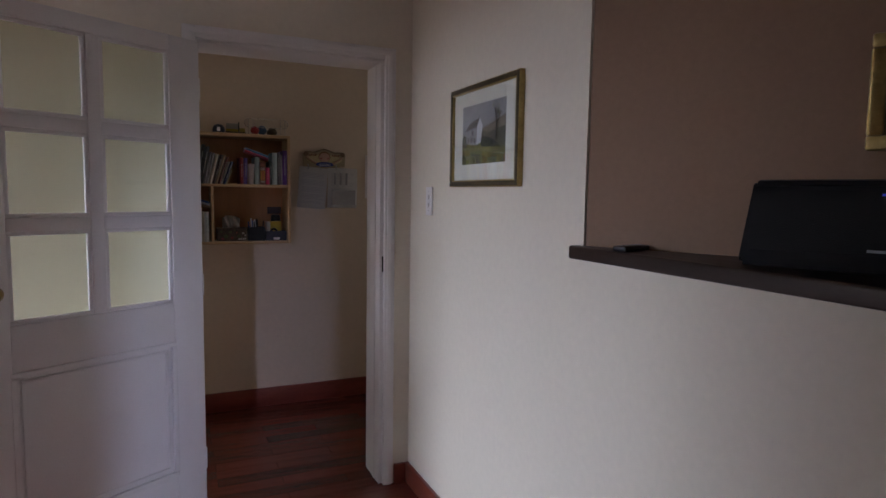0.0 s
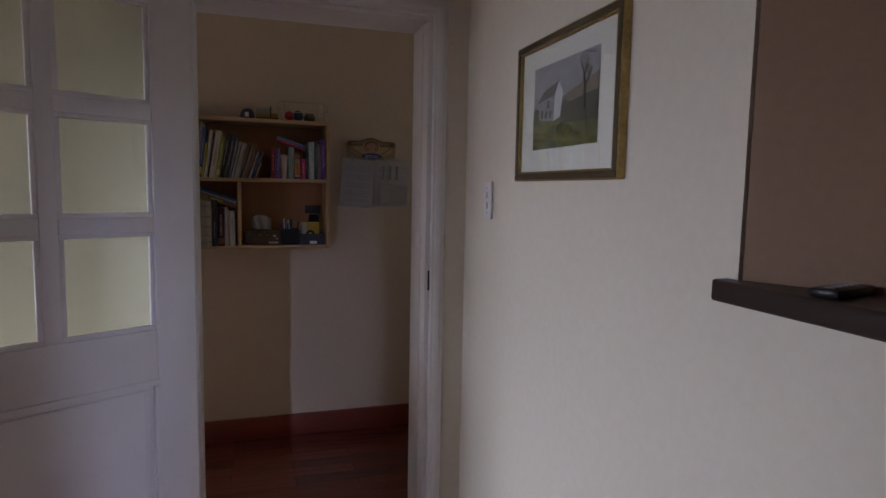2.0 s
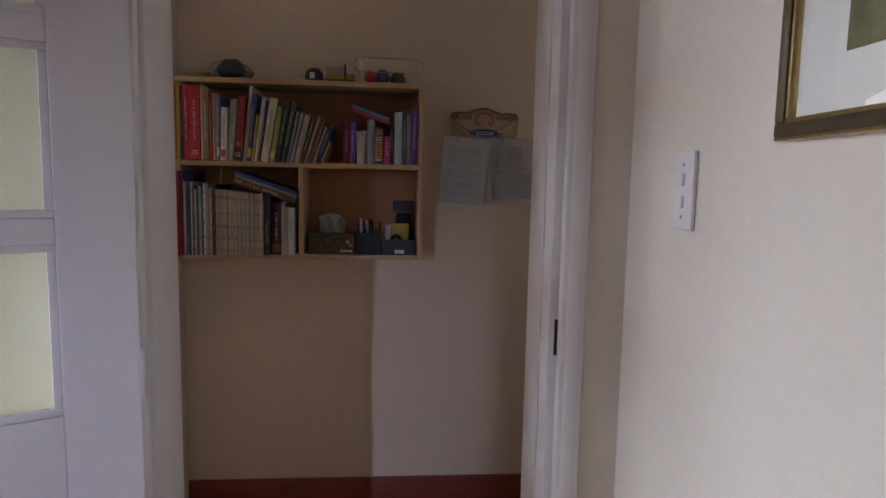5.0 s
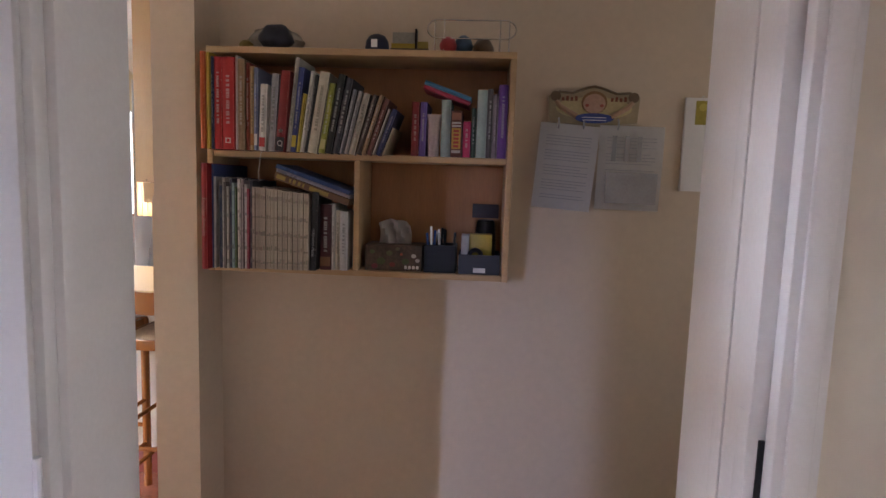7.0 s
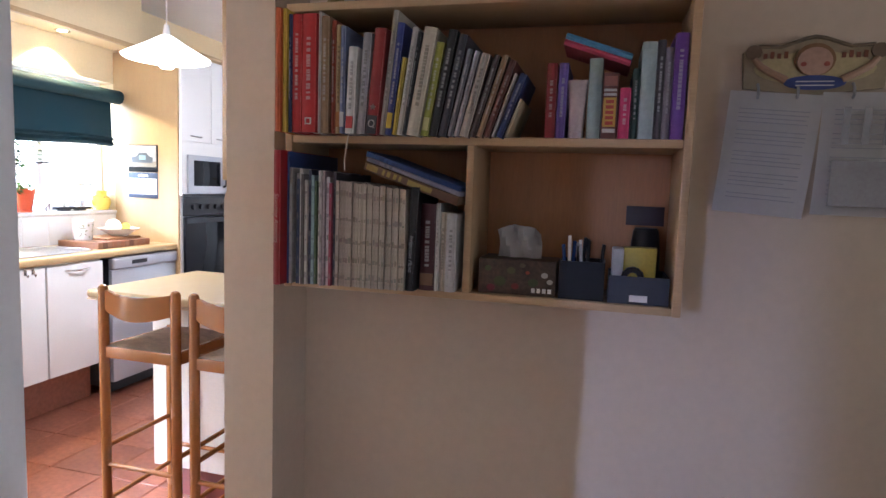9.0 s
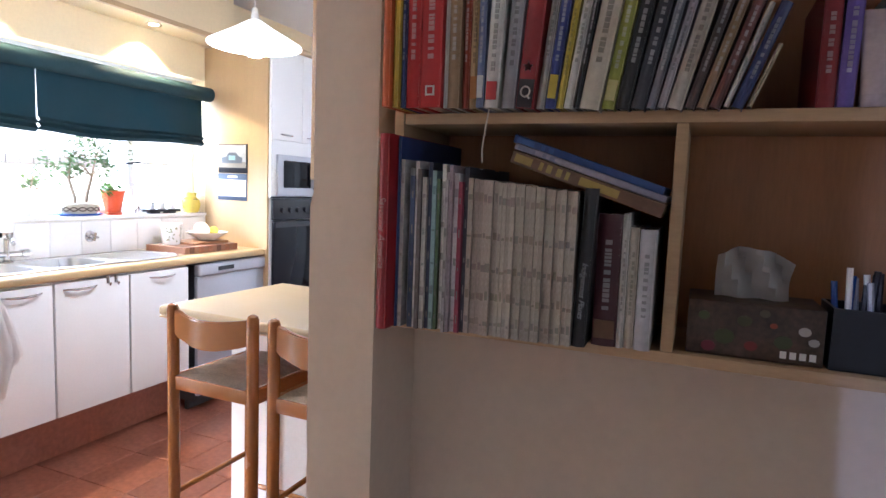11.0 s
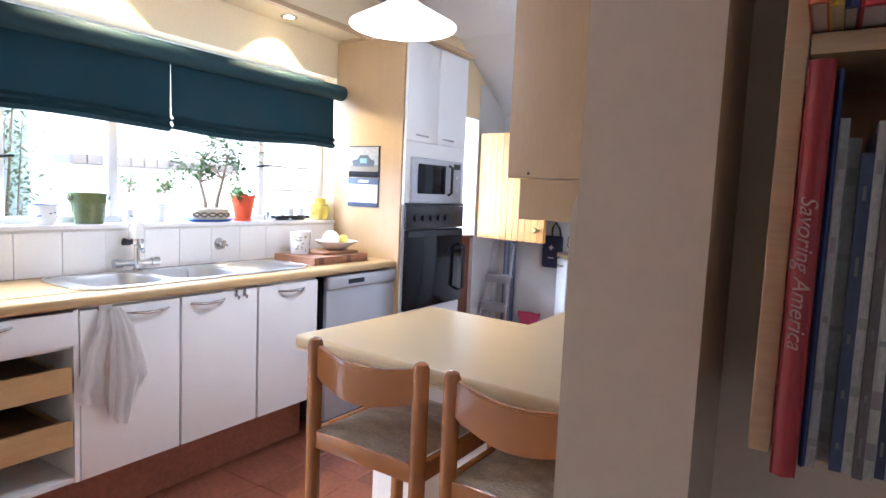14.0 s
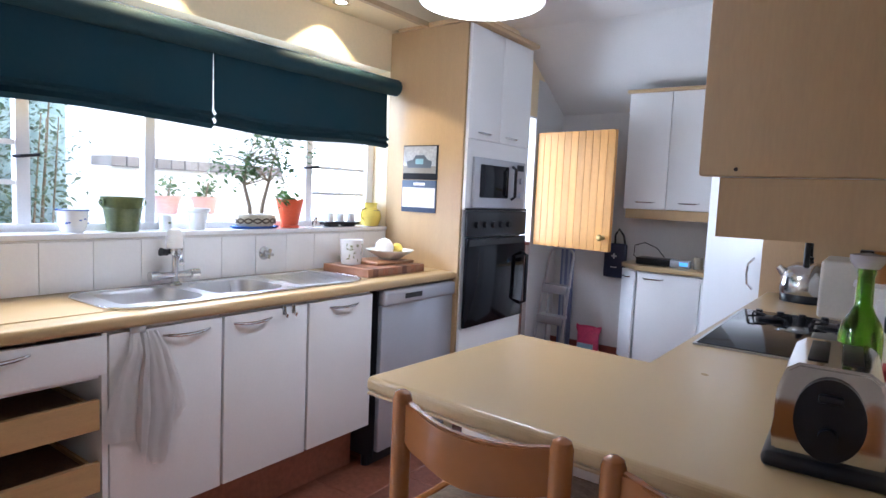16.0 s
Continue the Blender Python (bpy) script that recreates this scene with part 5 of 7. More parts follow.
part("painted_field", flat([(-0.165, -0.105), (0.165, -0.105), (0.165, -0.02), (0.05, -0.03), (-0.02, -0.03), (-0.165, -0.015)], 0.0112), MEADOW, art, "dull green and brown meadow", False)
part("painted_shrubs", flat([(0.01, -0.045), (-0.165, -0.05), (-0.165, 0.018), (-0.09, 0.012), (-0.03, 0.004), (0.0, 0.016), (0.012, 0.0)], 0.0115), mat("painted dark hedge", (0.045, 0.045, 0.03), 0.8, vary=0.8, scale=22), art, "dark hedge", False)
part("painted_shrubs", flat([(0.165, -0.04), (0.125, -0.042), (0.125, 0.0), (0.15, 0.008), (0.165, -0.004)], 0.0115), bpy.data.materials["painted dark hedge"], art, "dark hedge", False)
part("painted_cottage", flat([(0.132, -0.026), (0.044, -0.036), (0.043, 0.034), (0.132, 0.022)], 0.0119), mat("painted grey wall", (0.22, 0.21, 0.22), 0.8, vary=0.4, scale=30), art, "shaded grey cottage front", False)
part("painted_gable", flat([(0.046, -0.036), (0.012, -0.026), (0.0, 0.034), (0.023, 0.062), (0.043, 0.036)], 0.0123), mat("painted white wall", (0.52, 0.53, 0.55), 0.8, vary=0.15, scale=30), art, "white gable", False)
part("painted_roof", flat([(0.140, 0.019), (0.043, 0.031), (0.023, 0.064), (0.105, 0.046)], 0.0127), mat("painted slate roof", (0.085, 0.075, 0.075), 0.8, vary=0.4, scale=30), art, "dark roof", False)
part("painted_chimney", flat([(0.026, 0.060), (0.018, 0.060), (0.018, 0.074), (0.026, 0.074)], 0.0129), paint((0.2, 0.19, 0.19)), art, "grey chimney", False)
for k, zz in ((0, -0.022), (1, -0.024), (2, -0.026), (3, 0.002)):
    x0 = 0.118 - 0.024 * (k % 3) - (0.035 if k == 3 else 0)
    part("painted_window", flat([(x0, zz), (x0 - 0.011, zz), (x0 - 0.011, zz + 0.019), (x0, zz + 0.019)], 0.0125), DARK_INK, art, "", False)
bm = tube([(-0.104, 0.0122, -0.02), (-0.104, 0.0122, 0.03), (-0.098, 0.0122, 0.056), (-0.094, 0.0122, 0.075)], [0.004, 0.003, 0.002, 0.001], 5)
for a, b in (((-0.103, 0.033), (-0.128, 0.055)), ((-0.098, 0.045), (-0.085, 0.05)), ((-0.098, 0.056), (-0.112, 0.082)), ((-0.094, 0.07), (-0.082, 0.09)), ((-0.122, 0.05), (-0.135, 0.07))):
    tube([(a[0], 0.0122, a[1]), (b[0], 0.0122, b[1])], [0.0018, 0.0006], 5, bm)
part("painted_tree", bm, paint((0.05, 0.045, 0.04)), art, "bare tree")
rt = random.Random(31)
for k in range(9):
    part("painted_foliage", disc(-0.097 + rt.uniform(-0.028, 0.028), 0.082 + rt.uniform(-0.018, 0.018), rt.uniform(0.005, 0.011), rt.uniform(0.004, 0.009), 0.0111, 0.0003, 9), mat("painted thin foliage", (0.20, 0.20, 0.15), 0.8, vary=0.4, scale=40) if k == 0 else bpy.data.materials["painted thin foliage"], art, "thin grey-green foliage", False)
gl = part("glass", boxes((-W2 + 0.021, W2 - 0.021, 0.0145, 0.0165, -H2 + 0.021, H2 - 0.021)), ROOMGLASS, pic, "clear picture glass", False)
gl.visible_shadow = False
sw = thing("light_switch", "white narrow light switch plate with two rockers", "light switch", (1.069, 2.70, 1.405), 90)
part("plate", bx(-0.032, 0.032, 0, 0.008, -0.063, 0.063, 0.003), GLOSSWHITE, sw)
for z in (0.018, -0.018):
    part("rocker", bx(-0.007, 0.007, 0.007, 0.013, z - 0.010, z + 0.010, 0.002), GLOSSWHITE, sw)
for z in (-0.042, 0.042):
    part("screw", tube([(0, 0.007, z), (0, 0.0095, z)], 0.003, 8), STEEL, sw)

LZ = 1.2975
spk = thing("speaker", "black slanted tabletop speaker on the dark ledge", "speaker", (1.245, 0.92, LZ), 114)
bm = bmesh.new()
prof = [(-0.06, 0.0), (0.055, 0.0), (0.05, 0.02), (0.015, 0.172), (0.0, 0.18), (-0.06, 0.17)]
L = 0.24
fa = [bm.verts.new((-L, y, z)) for y, z in prof]
fb = [bm.verts.new((L, y, z)) for y, z in prof]
for v in fa + fb:
    v.co.x *= 1 - 0.05 * v.co.z / 0.18
bm.faces.new(fa)
bm.faces.new(fb[::-1])
for k in range(len(prof)):
    bm.faces.new((fa[k], fb[k], fb[(k + 1) % len(prof)], fa[(k + 1) % len(prof)]))
bmesh.ops.bevel(bm, geom=list(bm.edges), offset=0.008, segments=2, affect="EDGES")
part("case", bm, BLACK, spk)
ang = math.atan2(0.035, 0.152)
g = bx(-L * 0.93, L * 0.93, 0, 0.003, 0.01, 0.135, 0.001)
g.transform(pose(0, 0.0475, 0.024, math.degrees(ang), 0, 0))
part("grille", g, mat("black speaker cloth", (0.010, 0.010, 0.011), 0.95, vary=0.3, fine=600, bump=0.4), spk, "black cloth grille")
g = boxes((-0.018, 0.018, 0.003, 0.0045, 0.016, 0.021))
g.transform(pose(0, 0.0475, 0.024, math.degrees(ang), 0, 0))
part("badge", g, SILVER, spk, "small silver maker's bar", False)
g = boxes((-0.003, 0.003, 0.003, 0.0042, 0.125, 0.129))
g.transform(pose(0, 0.0475, 0.024, math.degrees(ang), 0, 0))
part("indicator_lamp", g, glow("blue indicator", (0.05, 0.08, 0.6), 0.6), spk, "tiny blue light", False)
rm = thing("remote_control", "small flat black remote control lying on the ledge", "remote control", (1.10, 1.44, LZ), 15)
part("case", bx(-0.055, 0.055, -0.02, 0.02, 0, 0.013, 0.004), BLACK, rm)
for k in range(5):
    part("button", bx(-0.042 + 0.018 * k, -0.032 + 0.018 * k, -0.006, 0.006, 0.0125, 0.0145, 0.001), SILVER, rm)
p2 = thing("framed_picture", "small gilt-framed picture on the brown wall behind the ledge", "picture", (1.449, 0.865, 1.66), 117.4)
part("frame", picture_ring(0.19, 0.12, 0.03, 0.002, 0.028, 0.006), GOLD, p2)
part("print", boxes((-0.165, 0.165, 0.003, 0.009, -0.095, 0.095)), paint((0.20, 0.15, 0.09)), p2, "dull brown print", False)

# ---- kitchen: on the sill and worktop ----
SZ = WIN_Z0 + 0.0225
SX = -2.895


def pot(profile, name, material, says, y, x=SX, z=SZ, seg=36):
    t = thing(name, says, "plant pot" if "pot" in name else "pot", (x, y, z))
    part("vessel", lathe(profile, seg), material, t)
    return t


t = pot([(0, 0), (0.036, 0), (0.042, 0.01), (0.05, 0.04), (0.05, 0.07), (0.055, 0.082), (0.050, 0.083), (0.045, 0.07), (0.04, 0.02), (0, 0.012)], "plant_pot", CERAMIC, "white china pot with blue painted flowers", 4.663)
for k in range(9):
    a = random.uniform(0, 6.28)
    ob = part("painted_flower", lump(0.006, k, 0.6, 1), BLUEGLAZE, t, "blue painted flower")
    ob.data.transform(pose(0.049 * math.cos(a), 0.049 * math.sin(a), random.uniform(0.03, 0.06)))
part("rim_line", tube([(0.055 * math.cos(k * 0.2618), 0.055 * math.sin(k * 0.2618), 0.082) for k in range(24)], 0.0022, 6, None, True), BLUEGLAZE, t, "blue rim line")
t = pot([(0, 0), (0.055, 0), (0.058, 0.006), (0.068, 0.085), (0.073, 0.09), (0.074, 0.1), (0.078, 0.128), (0.080, 0.133), (0.074, 0.133), (0.066, 0.09), (0.05, 0.02), (0, 0.015)], "plant_pot", GREENPOT, "green glazed ribbed flower pot", 4.845)
for s in (-1, 1):
    part("ring_handle", tube([(0.02 * math.sin(a * 0.785), s * 0.079, 0.112 + 0.012 * math.cos(a * 0.785)) for a in range(8)], 0.004, 6, None, True), GREENPOT, t)
t = pot([(0, 0), (0.032, 0), (0.042, 0.075), (0.05, 0.078), (0.05, 0.092), (0.045, 0.092), (0.038, 0.05), (0, 0.04)], "plant_pot", CERAMIC, "small plain white plant pot", 5.165)
t = pot([(0, 0), (0.026, 0), (0.03, 0.05), (0.028, 0.06), (0.024, 0.06), (0, 0.03)], "mug", CERAMIC, "small white mug with a floral mark", 5.04, -2.93)
part("painted_flower", lump(0.008, 4, 0.6, 1), paint((0.25, 0.3, 0.1)), t).data.transform(pose(0.029, 0.0, 0.025))

# bonsai-like pot plant
bon = thing("bonsai_tree", "leafy twin-stemmed bonsai in a patterned oval pot on a blue tray", "plant", (SX, 5.46, SZ))
part("tray", lathe([(0, 0), (0.11, 0), (0.125, 0.008), (0.122, 0.012), (0.1, 0.006), (0, 0.006)], 36), BLUEGLAZE, bon, "blue glazed tray").data.transform(Matrix.Diagonal((0.5, 1.05, 1, 1)))
pt = part("pot", lathe([(0, 0.007), (0.09, 0.007), (0.105, 0.02), (0.11, 0.05), (0.106, 0.064), (0.098, 0.064), (0.09, 0.05), (0, 0.048)], 36), mat("cream patterned glaze", (0.52, 0.47, 0.36), 0.4, vary=0.2, scale=30), bon)
pt.data.transform(Matrix.Diagonal((0.48, 1, 1, 1)))
for s in (0, math.pi):
    z = part("zigzag_band", tube([(0.0535 * math.cos(a), 0.109 * math.sin(a), 0.036 + 0.010 * math.sin(7 * a + s)) for a in np.linspace(-1.5, 1.5, 60)], 0.0035, 6), paint((0.10, 0.07, 0.04)), pt, "dark woven band")
part("gravel", lump(0.09, 3, 0.2), mat("pale gravel", (0.45, 0.42, 0.36), 0.9, vary=0.6, scale=120, bump=0.6), bon).data.transform(pose(0, 0, 0.050) @ Matrix.Diagonal((0.45, 0.95, 0.8, 1)))


def leaf_cloud(bm, centre, spread, n, size, rnd):
    for _ in range(n):
        c = Vector(centre) + Vector([rnd.gauss(0, s) for s in spread])
        q = Euler((rnd.uniform(-0.9, 0.9), rnd.uniform(-0.9, 0.9), rnd.uniform(0, 6.28))).to_matrix()
        s = size * rnd.uniform(0.6, 1.3)
        pts = [c + q @ Vector(p) * s for p in ((-1, 0, 0), (-0.2, 0.45, 0.12), (1, 0, 0), (-0.2, -0.45, 0.12))]
        vs = [bm.verts.new(p) for p in pts]
        bm.faces.new(vs[:3])
        bm.faces.new((vs[0], vs[2], vs[3]))


rnd = random.Random(11)
limbs = bmesh.new()
crown = bmesh.new()
for path in (((0, -0.03, 0.05), (0.005, -0.035, 0.10), (-0.005, -0.060, 0.20), (0.01, -0.06, 0.31)), ((0, 0.03, 0.05), (-0.004, 0.045, 0.12), (0.004, 0.070, 0.22), (0, 0.10, 0.33))):
    tube(path, [0.011, 0.009, 0.007, 0.004], 8, limbs)
    tip = Vector(path[-1])
    for k in range(12):
        d = Vector((rnd.uniform(-0.04, 0.05), rnd.uniform(-0.15, 0.23), rnd.uniform(-0.03, 0.12)))
        src = Vector(path[-1 - (k % 2)])
        tube([src, src + d * 0.5 + Vector((0, 0, 0.015)), src + d], [0.0035, 0.0025, 0.0012], 5, limbs)
        leaf_cloud(crown, src + d, (0.018, 0.034, 0.030), 26, 0.016, rnd)
part("trunk", limbs, BARK, bon)
part("crown", crown, LEAF, bon, "sparse small green leaves", False)
rp = thing("potted_plant", "orange-red plastic pot with a small green plant", "plant", (SX, 5.665, SZ))
part("pot", lathe([(0, 0), (0.046, 0), (0.047, 0.012), (0.040, 0.014), (0.042, 0.018), (0.066, 0.132), (0.069, 0.133), (0.069, 0.14), (0.062, 0.14), (0.055, 0.11), (0, 0.105)], 32), REDPOT, rp)
bm = bmesh.new()
leaf_cloud(bm, (0, 0, 0.15), (0.022, 0.03, 0.015), 60, 0.02, rnd)
leaf_cloud(bm, (0.03, -0.07, 0.14), (0.01, 0.015, 0.025), 30, 0.018, rnd)
part("foliage", bm, mat("bright green leaf", (0.10, 0.22, 0.04), 0.5, vary=0.4, scale=30), rp, "bright green leaves", False)
part("stem", tube([(0.01, -0.01, 0.10), (0.03, -0.06, 0.14)], 0.003, 6), BARK, rp)
bv = thing("bud_vase", "little glass bud vase with twigs", "vase", (SX, 5.84, SZ))
v = part("vase", lathe([(0, 0), (0.016, 0), (0.02, 0.02), (0.009, 0.05), (0.011, 0.06), (0.008, 0.06), (0, 0.012)], 20), ROOMGLASS, bv)
v.visible_shadow = False
bm = tube([(0, 0, 0.01), (0, 0.008, 0.09), (0, 0.014, 0.13)], 0.0015, 5)
tube([(0, 0, 0.02), (0.004, -0.01, 0.10), (0, -0.006, 0.15)], 0.0015, 5, bm)
leaf_cloud(bm, (0, 0.004, 0.125), (0.006, 0.01, 0.012), 14, 0.011, rnd)
part("twigs", bm, BARK, bv)
ch = thing("candle_holder", "black tray holder with three short white candles", "candle holder", (SX, 6.015, SZ))
part("tray", bx(-0.03, 0.03, -0.125, 0.125, 0.010, 0.026, 0.003), BLACK, ch)
for y in (-0.095, 0.03):
    part("foot", bx(-0.025, 0.025, y, y + 0.06, 0, 0.010, 0.001), BLACK, ch)
for y in (-0.08, 0.0, 0.08):
    c = part("candle", lathe([(0, 0.0265), (0.022, 0.0265), (0.022, 0.072), (0.018, 0.074), (0, 0.070)], 20), CERAMIC, ch, "short white candle")
    part("wick", tube([(0, y, 0.07), (0, y, 0.08)], 0.001, 5), BLACK, c)
    c.data.transform(pose(0, y, 0))
jr = thing("honey_jug", "yellow glazed jug with small dark motifs", "jug", (SX, 6.255, SZ))
part("body", lathe([(0, 0), (0.042, 0), (0.055, 0.02), (0.062, 0.055), (0.055, 0.085), (0.036, 0.102), (0.036, 0.125), (0.042, 0.132), (0.036, 0.133), (0.03, 0.11), (0, 0.10)], 36), YELLOWPOT, jr)
part("handle", tube([(0.0, -0.04, 0.10), (0.0, -0.075, 0.09), (0.0, -0.078, 0.05), (0.0, -0.055, 0.03)], 0.006, 8), YELLOWPOT, jr)
for k in range(3):
    part("motif", lump(0.006, k, 0.6, 1), BLACK, jr, "dark motif").data.transform(pose(0.048, -0.018 + 0.018 * k, 0.086))

WT = 0.9205
cb = thing("chopping_board", "thick striped end-grain chopping board", "chopping board", (-2.60, 5.985, WT), 0)
for k in range(12):
    part("stave", bx(-0.155, 0.155, -0.215 + 0.036 * k, -0.179 + 0.036 * k, 0.0, 0.04, 0.0012, None, 1), (BOARDWOOD, paint((0.13, 0.045, 0.025)), BOARDWOOD)[k % 3] if k % 2 else paint((0.30, 0.14, 0.08)), cb)
b2 = solid("small_board", bx(-0.11, 0.11, -0.145, 0.145, 0, 0.015, 0.004), paint((0.36, 0.17, 0.07)), "thin brown wooden board lying on the chopping board", "board", (-2.62, 6.05, WT + 0.0405))
mg = thing("jug", "white china jar with painted olive sprigs", "jar", (-2.66, 5.87, WT + 0.0405))
part("body", lathe([(0, 0), (0.048, 0), (0.05, 0.004), (0.058, 0.12), (0.06, 0.125), (0.054, 0.125), (0.046, 0.02), (0, 0.012)], 32), CERAMIC, mg)
bm = bmesh.new()
for k in range(26):
    a = rnd.uniform(-1.2, 0.9)
    z = rnd.uniform(0.02, 0.105)
    r = 0.0505 + 0.0075 * z / 0.12
    c = Vector((r * math.cos(a), r * math.sin(a), z))
    tn, up = Vector((-math.sin(a), math.cos(a), 0)), Vector((0, 0, 1))
    th = rnd.uniform(0, 3.14)
    d, e = tn * math.cos(th) + up * math.sin(th), up * math.cos(th) - tn * math.sin(th)
    n = Vector((math.cos(a), math.sin(a), 0)) * 0.0012
    bm.faces.new([bm.verts.new(c + n + q) for q in (-d * 0.010, e * 0.0035, d * 0.010, -e * 0.0035)])
part("painted_sprig", bm, paint((0.24, 0.26, 0.07)), mg, "olive green painted leaves", False)
bo = thing("fruit_bowl", "wide white bowl with a ball of string and fruit", "bowl", (-2.60, 6.10, WT + 0.056))
part("bowl", lathe([(0, 0), (0.05, 0), (0.055, 0.006), (0.12, 0.045), (0.128, 0.052), (0.122, 0.052), (0.09, 0.030), (0.04, 0.014), (0, 0.012)], 36), CERAMIC, bo)
ball = bmesh.new()
bmesh.ops.create_icosphere(ball, subdivisions=3, radius=0.046)
ball.transform(pose(-0.01, -0.035, 0.064))
bs = part("string_ball", ball, CLOTH, bo, "ball of white string")
sb = bmesh.new()
for k in range(16):
    q = Euler((rnd.uniform(0, 3), rnd.uniform(0, 3), 0)).to_matrix()
    tube([Vector((-0.01, -0.035, 0.064)) + q @ Vector((0.047 * math.cos(a * 0.35), 0.047 * math.sin(a * 0.35), 0)) for a in range(18)], 0.0022, 4, sb, True)
part("string", sb, CLOTH, bs)
part("lemon", lump(0.032, 6, 0.85), YELLOWPOT, bo, "yellow lemon").data.transform(pose(0.0, 0.055, 0.034))

# calendar on the tall unit
cal = thing("wall_calendar", "two-leaf wall calendar with a racing car picture", "calendar", (-2.601, 6.334, 1.60))
part("upper_leaf", bx(-0.122, 0.122, -0.006, -0.001, -0.19, 0.0, 0.001), BLACK, cal, "dark-edged picture leaf")
part("picture", boxes((-0.118, 0.112, -0.0075, -0.0062, -0.155, -0.006)), mat("grey photograph", (0.42, 0.42, 0.42), 0.4, vary=0.35, scale=14), cal, "grey photograph", False)
part("picture_road", boxes((-0.118, 0.112, -0.0082, -0.0076, -0.155, -0.115)), paint((0.30, 0.26, 0.20)), cal, "brown road", False)
car = flat([(-0.085, -0.125), (-0.095, -0.09), (-0.05, -0.08), (-0.03, -0.055), (0.03, -0.055), (0.055, -0.08), (0.085, -0.09), (0.08, -0.125)], -0.0088)
part("picture_car", car, paint((0.10, 0.12, 0.14)), cal, "dark car shape", False)
part("picture_car_mark", boxes((-0.03, 0.025, -0.0096, -0.0089, -0.105, -0.075)), paint((0.3, 0.5, 0.55)), cal, "pale blue patch", False)
lw = part("lower_leaf", bx(-0.125, 0.119, -0.006, -0.001, -0.372, -0.194, 0.001), paint((0.07, 0.10, 0.16)), cal, "dark blue month leaf")
part("month_grid", boxes((-0.118, 0.112, -0.0075, -0.0062, -0.345, -0.235)), PAPER, lw, "white day grid", False)
bm = boxes(*[(-0.118 + 0.0329 * k - 0.0006, -0.118 + 0.0329 * k + 0.0006, -0.0082, -0.0076, -0.345, -0.235) for k in range(1, 7)], *[(-0.118, 0.112, -0.0082, -0.0076, -0.345 + 0.022 * k, -0.344 + 0.022 * k) for k in range(1, 5)])
part("grid_lines", bm, GREYINK, lw, "", False)
part("month_title", boxes((-0.04, 0.04, -0.0075, -0.0062, -0.222, -0.208)), PAPER, lw, "unreadable month title", False)

# dish towel hung over a door
tw = bmesh.new()
n, m = 56, 40


def ramp(u, *knots):
    for (a, p), (b, q) in zip(knots, knots[1:]):
        if u <= b:
            return p + (q - p) * (u - a) / (b - a)
    return knots[-1][1]


g = []
for j in range(m + 1):
    s = j / m
    row = []
    for i in range(n + 1):
        u = i / n
        drop = ramp(u, (0, 0.330), (0.36, 0.342), (0.39, 0.395), (0.45, 0.425), (0.51, 0.385), (0.56, 0.435), (0.72, 0.445), (0.79, 0.43), (0.83, 0.34), (1, 0.275))
        wd = ramp(s * drop, (0, 0.085), (0.20, 0.235), (0.28, 0.265), (0.36, 0.235), (0.45, 0.21))
        y = 4.632 + (u - 0.45) * wd + 0.004 * noise.noise((u * 5, s * 4, 7))
        pleat = ramp(u, (0, 0.000), (0.10, 0.006), (0.17, 0.001), (0.30, 0.003), (0.36, 0.000), (0.39, 0.020), (0.47, 0.022), (0.51, 0.002), (0.58, 0.010), (0.66, 0.003), (0.76, 0.013), (0.84, 0.002), (0.93, 0.009), (1, 0.001))
        crease = 0.0035 * abs(math.sin(9 * u + 5 * s + 2 * noise.noise((u * 3, s * 3, 2)))) + 0.002 * noise.noise((u * 16, s * 9, 4))
        row.append(tw.verts.new((-2.334 + 0.024 * (1 - s) * min(1, 6 * s) + 0.70 * pleat * (0.75 + 0.25 * s) + 0.8 * crease, y, 0.862 - drop * s)))
    g.append(row)
for j in range(m):
    for i in range(n):
        tw.faces.new((g[j][i], g[j][i + 1], g[j + 1][i + 1], g[j + 1][i]))
bmesh.ops.solidify(tw, geom=list(tw.faces), thickness=0.002)
tow = thing("dish_towel", "crumpled white dish towel hanging on a cabinet door", "towel")
part("cloth", tw, CLOTH, tow)
part("hanger_clip", bx(-2.342, -2.336, 4.595, 4.645, 0.845, 0.882, 0.002), STEEL, tow, "steel over-door clip")
hc = thing("door_hook", "small chrome over-door hooks", "hook", (-2.34, 5.21, 0.845))
for y in (-0.022, 0.022):
    part("hook", tube([(0.001, y, 0.025), (0.008, y, 0.022), (0.010, y, -0.005), (0.02, y, -0.012), (0.024, y, 0.0)], 0.004, 6), CHROME, hc)
    part("hook_plate", bx(0.0, 0.004, y - 0.008, y + 0.008, -0.005, 0.030, 0.001), CHROME, hc)

# ---- kitchen: hob counter ----
hob = thing("hob", "black glass gas hob set in the counter", "hob", (0, 0, PT))
part("glass_top", bx(-0.897, -0.50, 5.485, 6.235, 0.0005, 0.008, 0.003), BLACKGLASS, hob)
part("edge_trim", boxes((-0.905, -0.898, 5.478, 6.242, 0.0005, 0.006), (-0.898, -0.492, 5.478, 5.484, 0.0005, 0.006), (-0.898, -0.492, 6.236, 6.242, 0.0005, 0.006)), STEEL, hob, "steel edge", False)
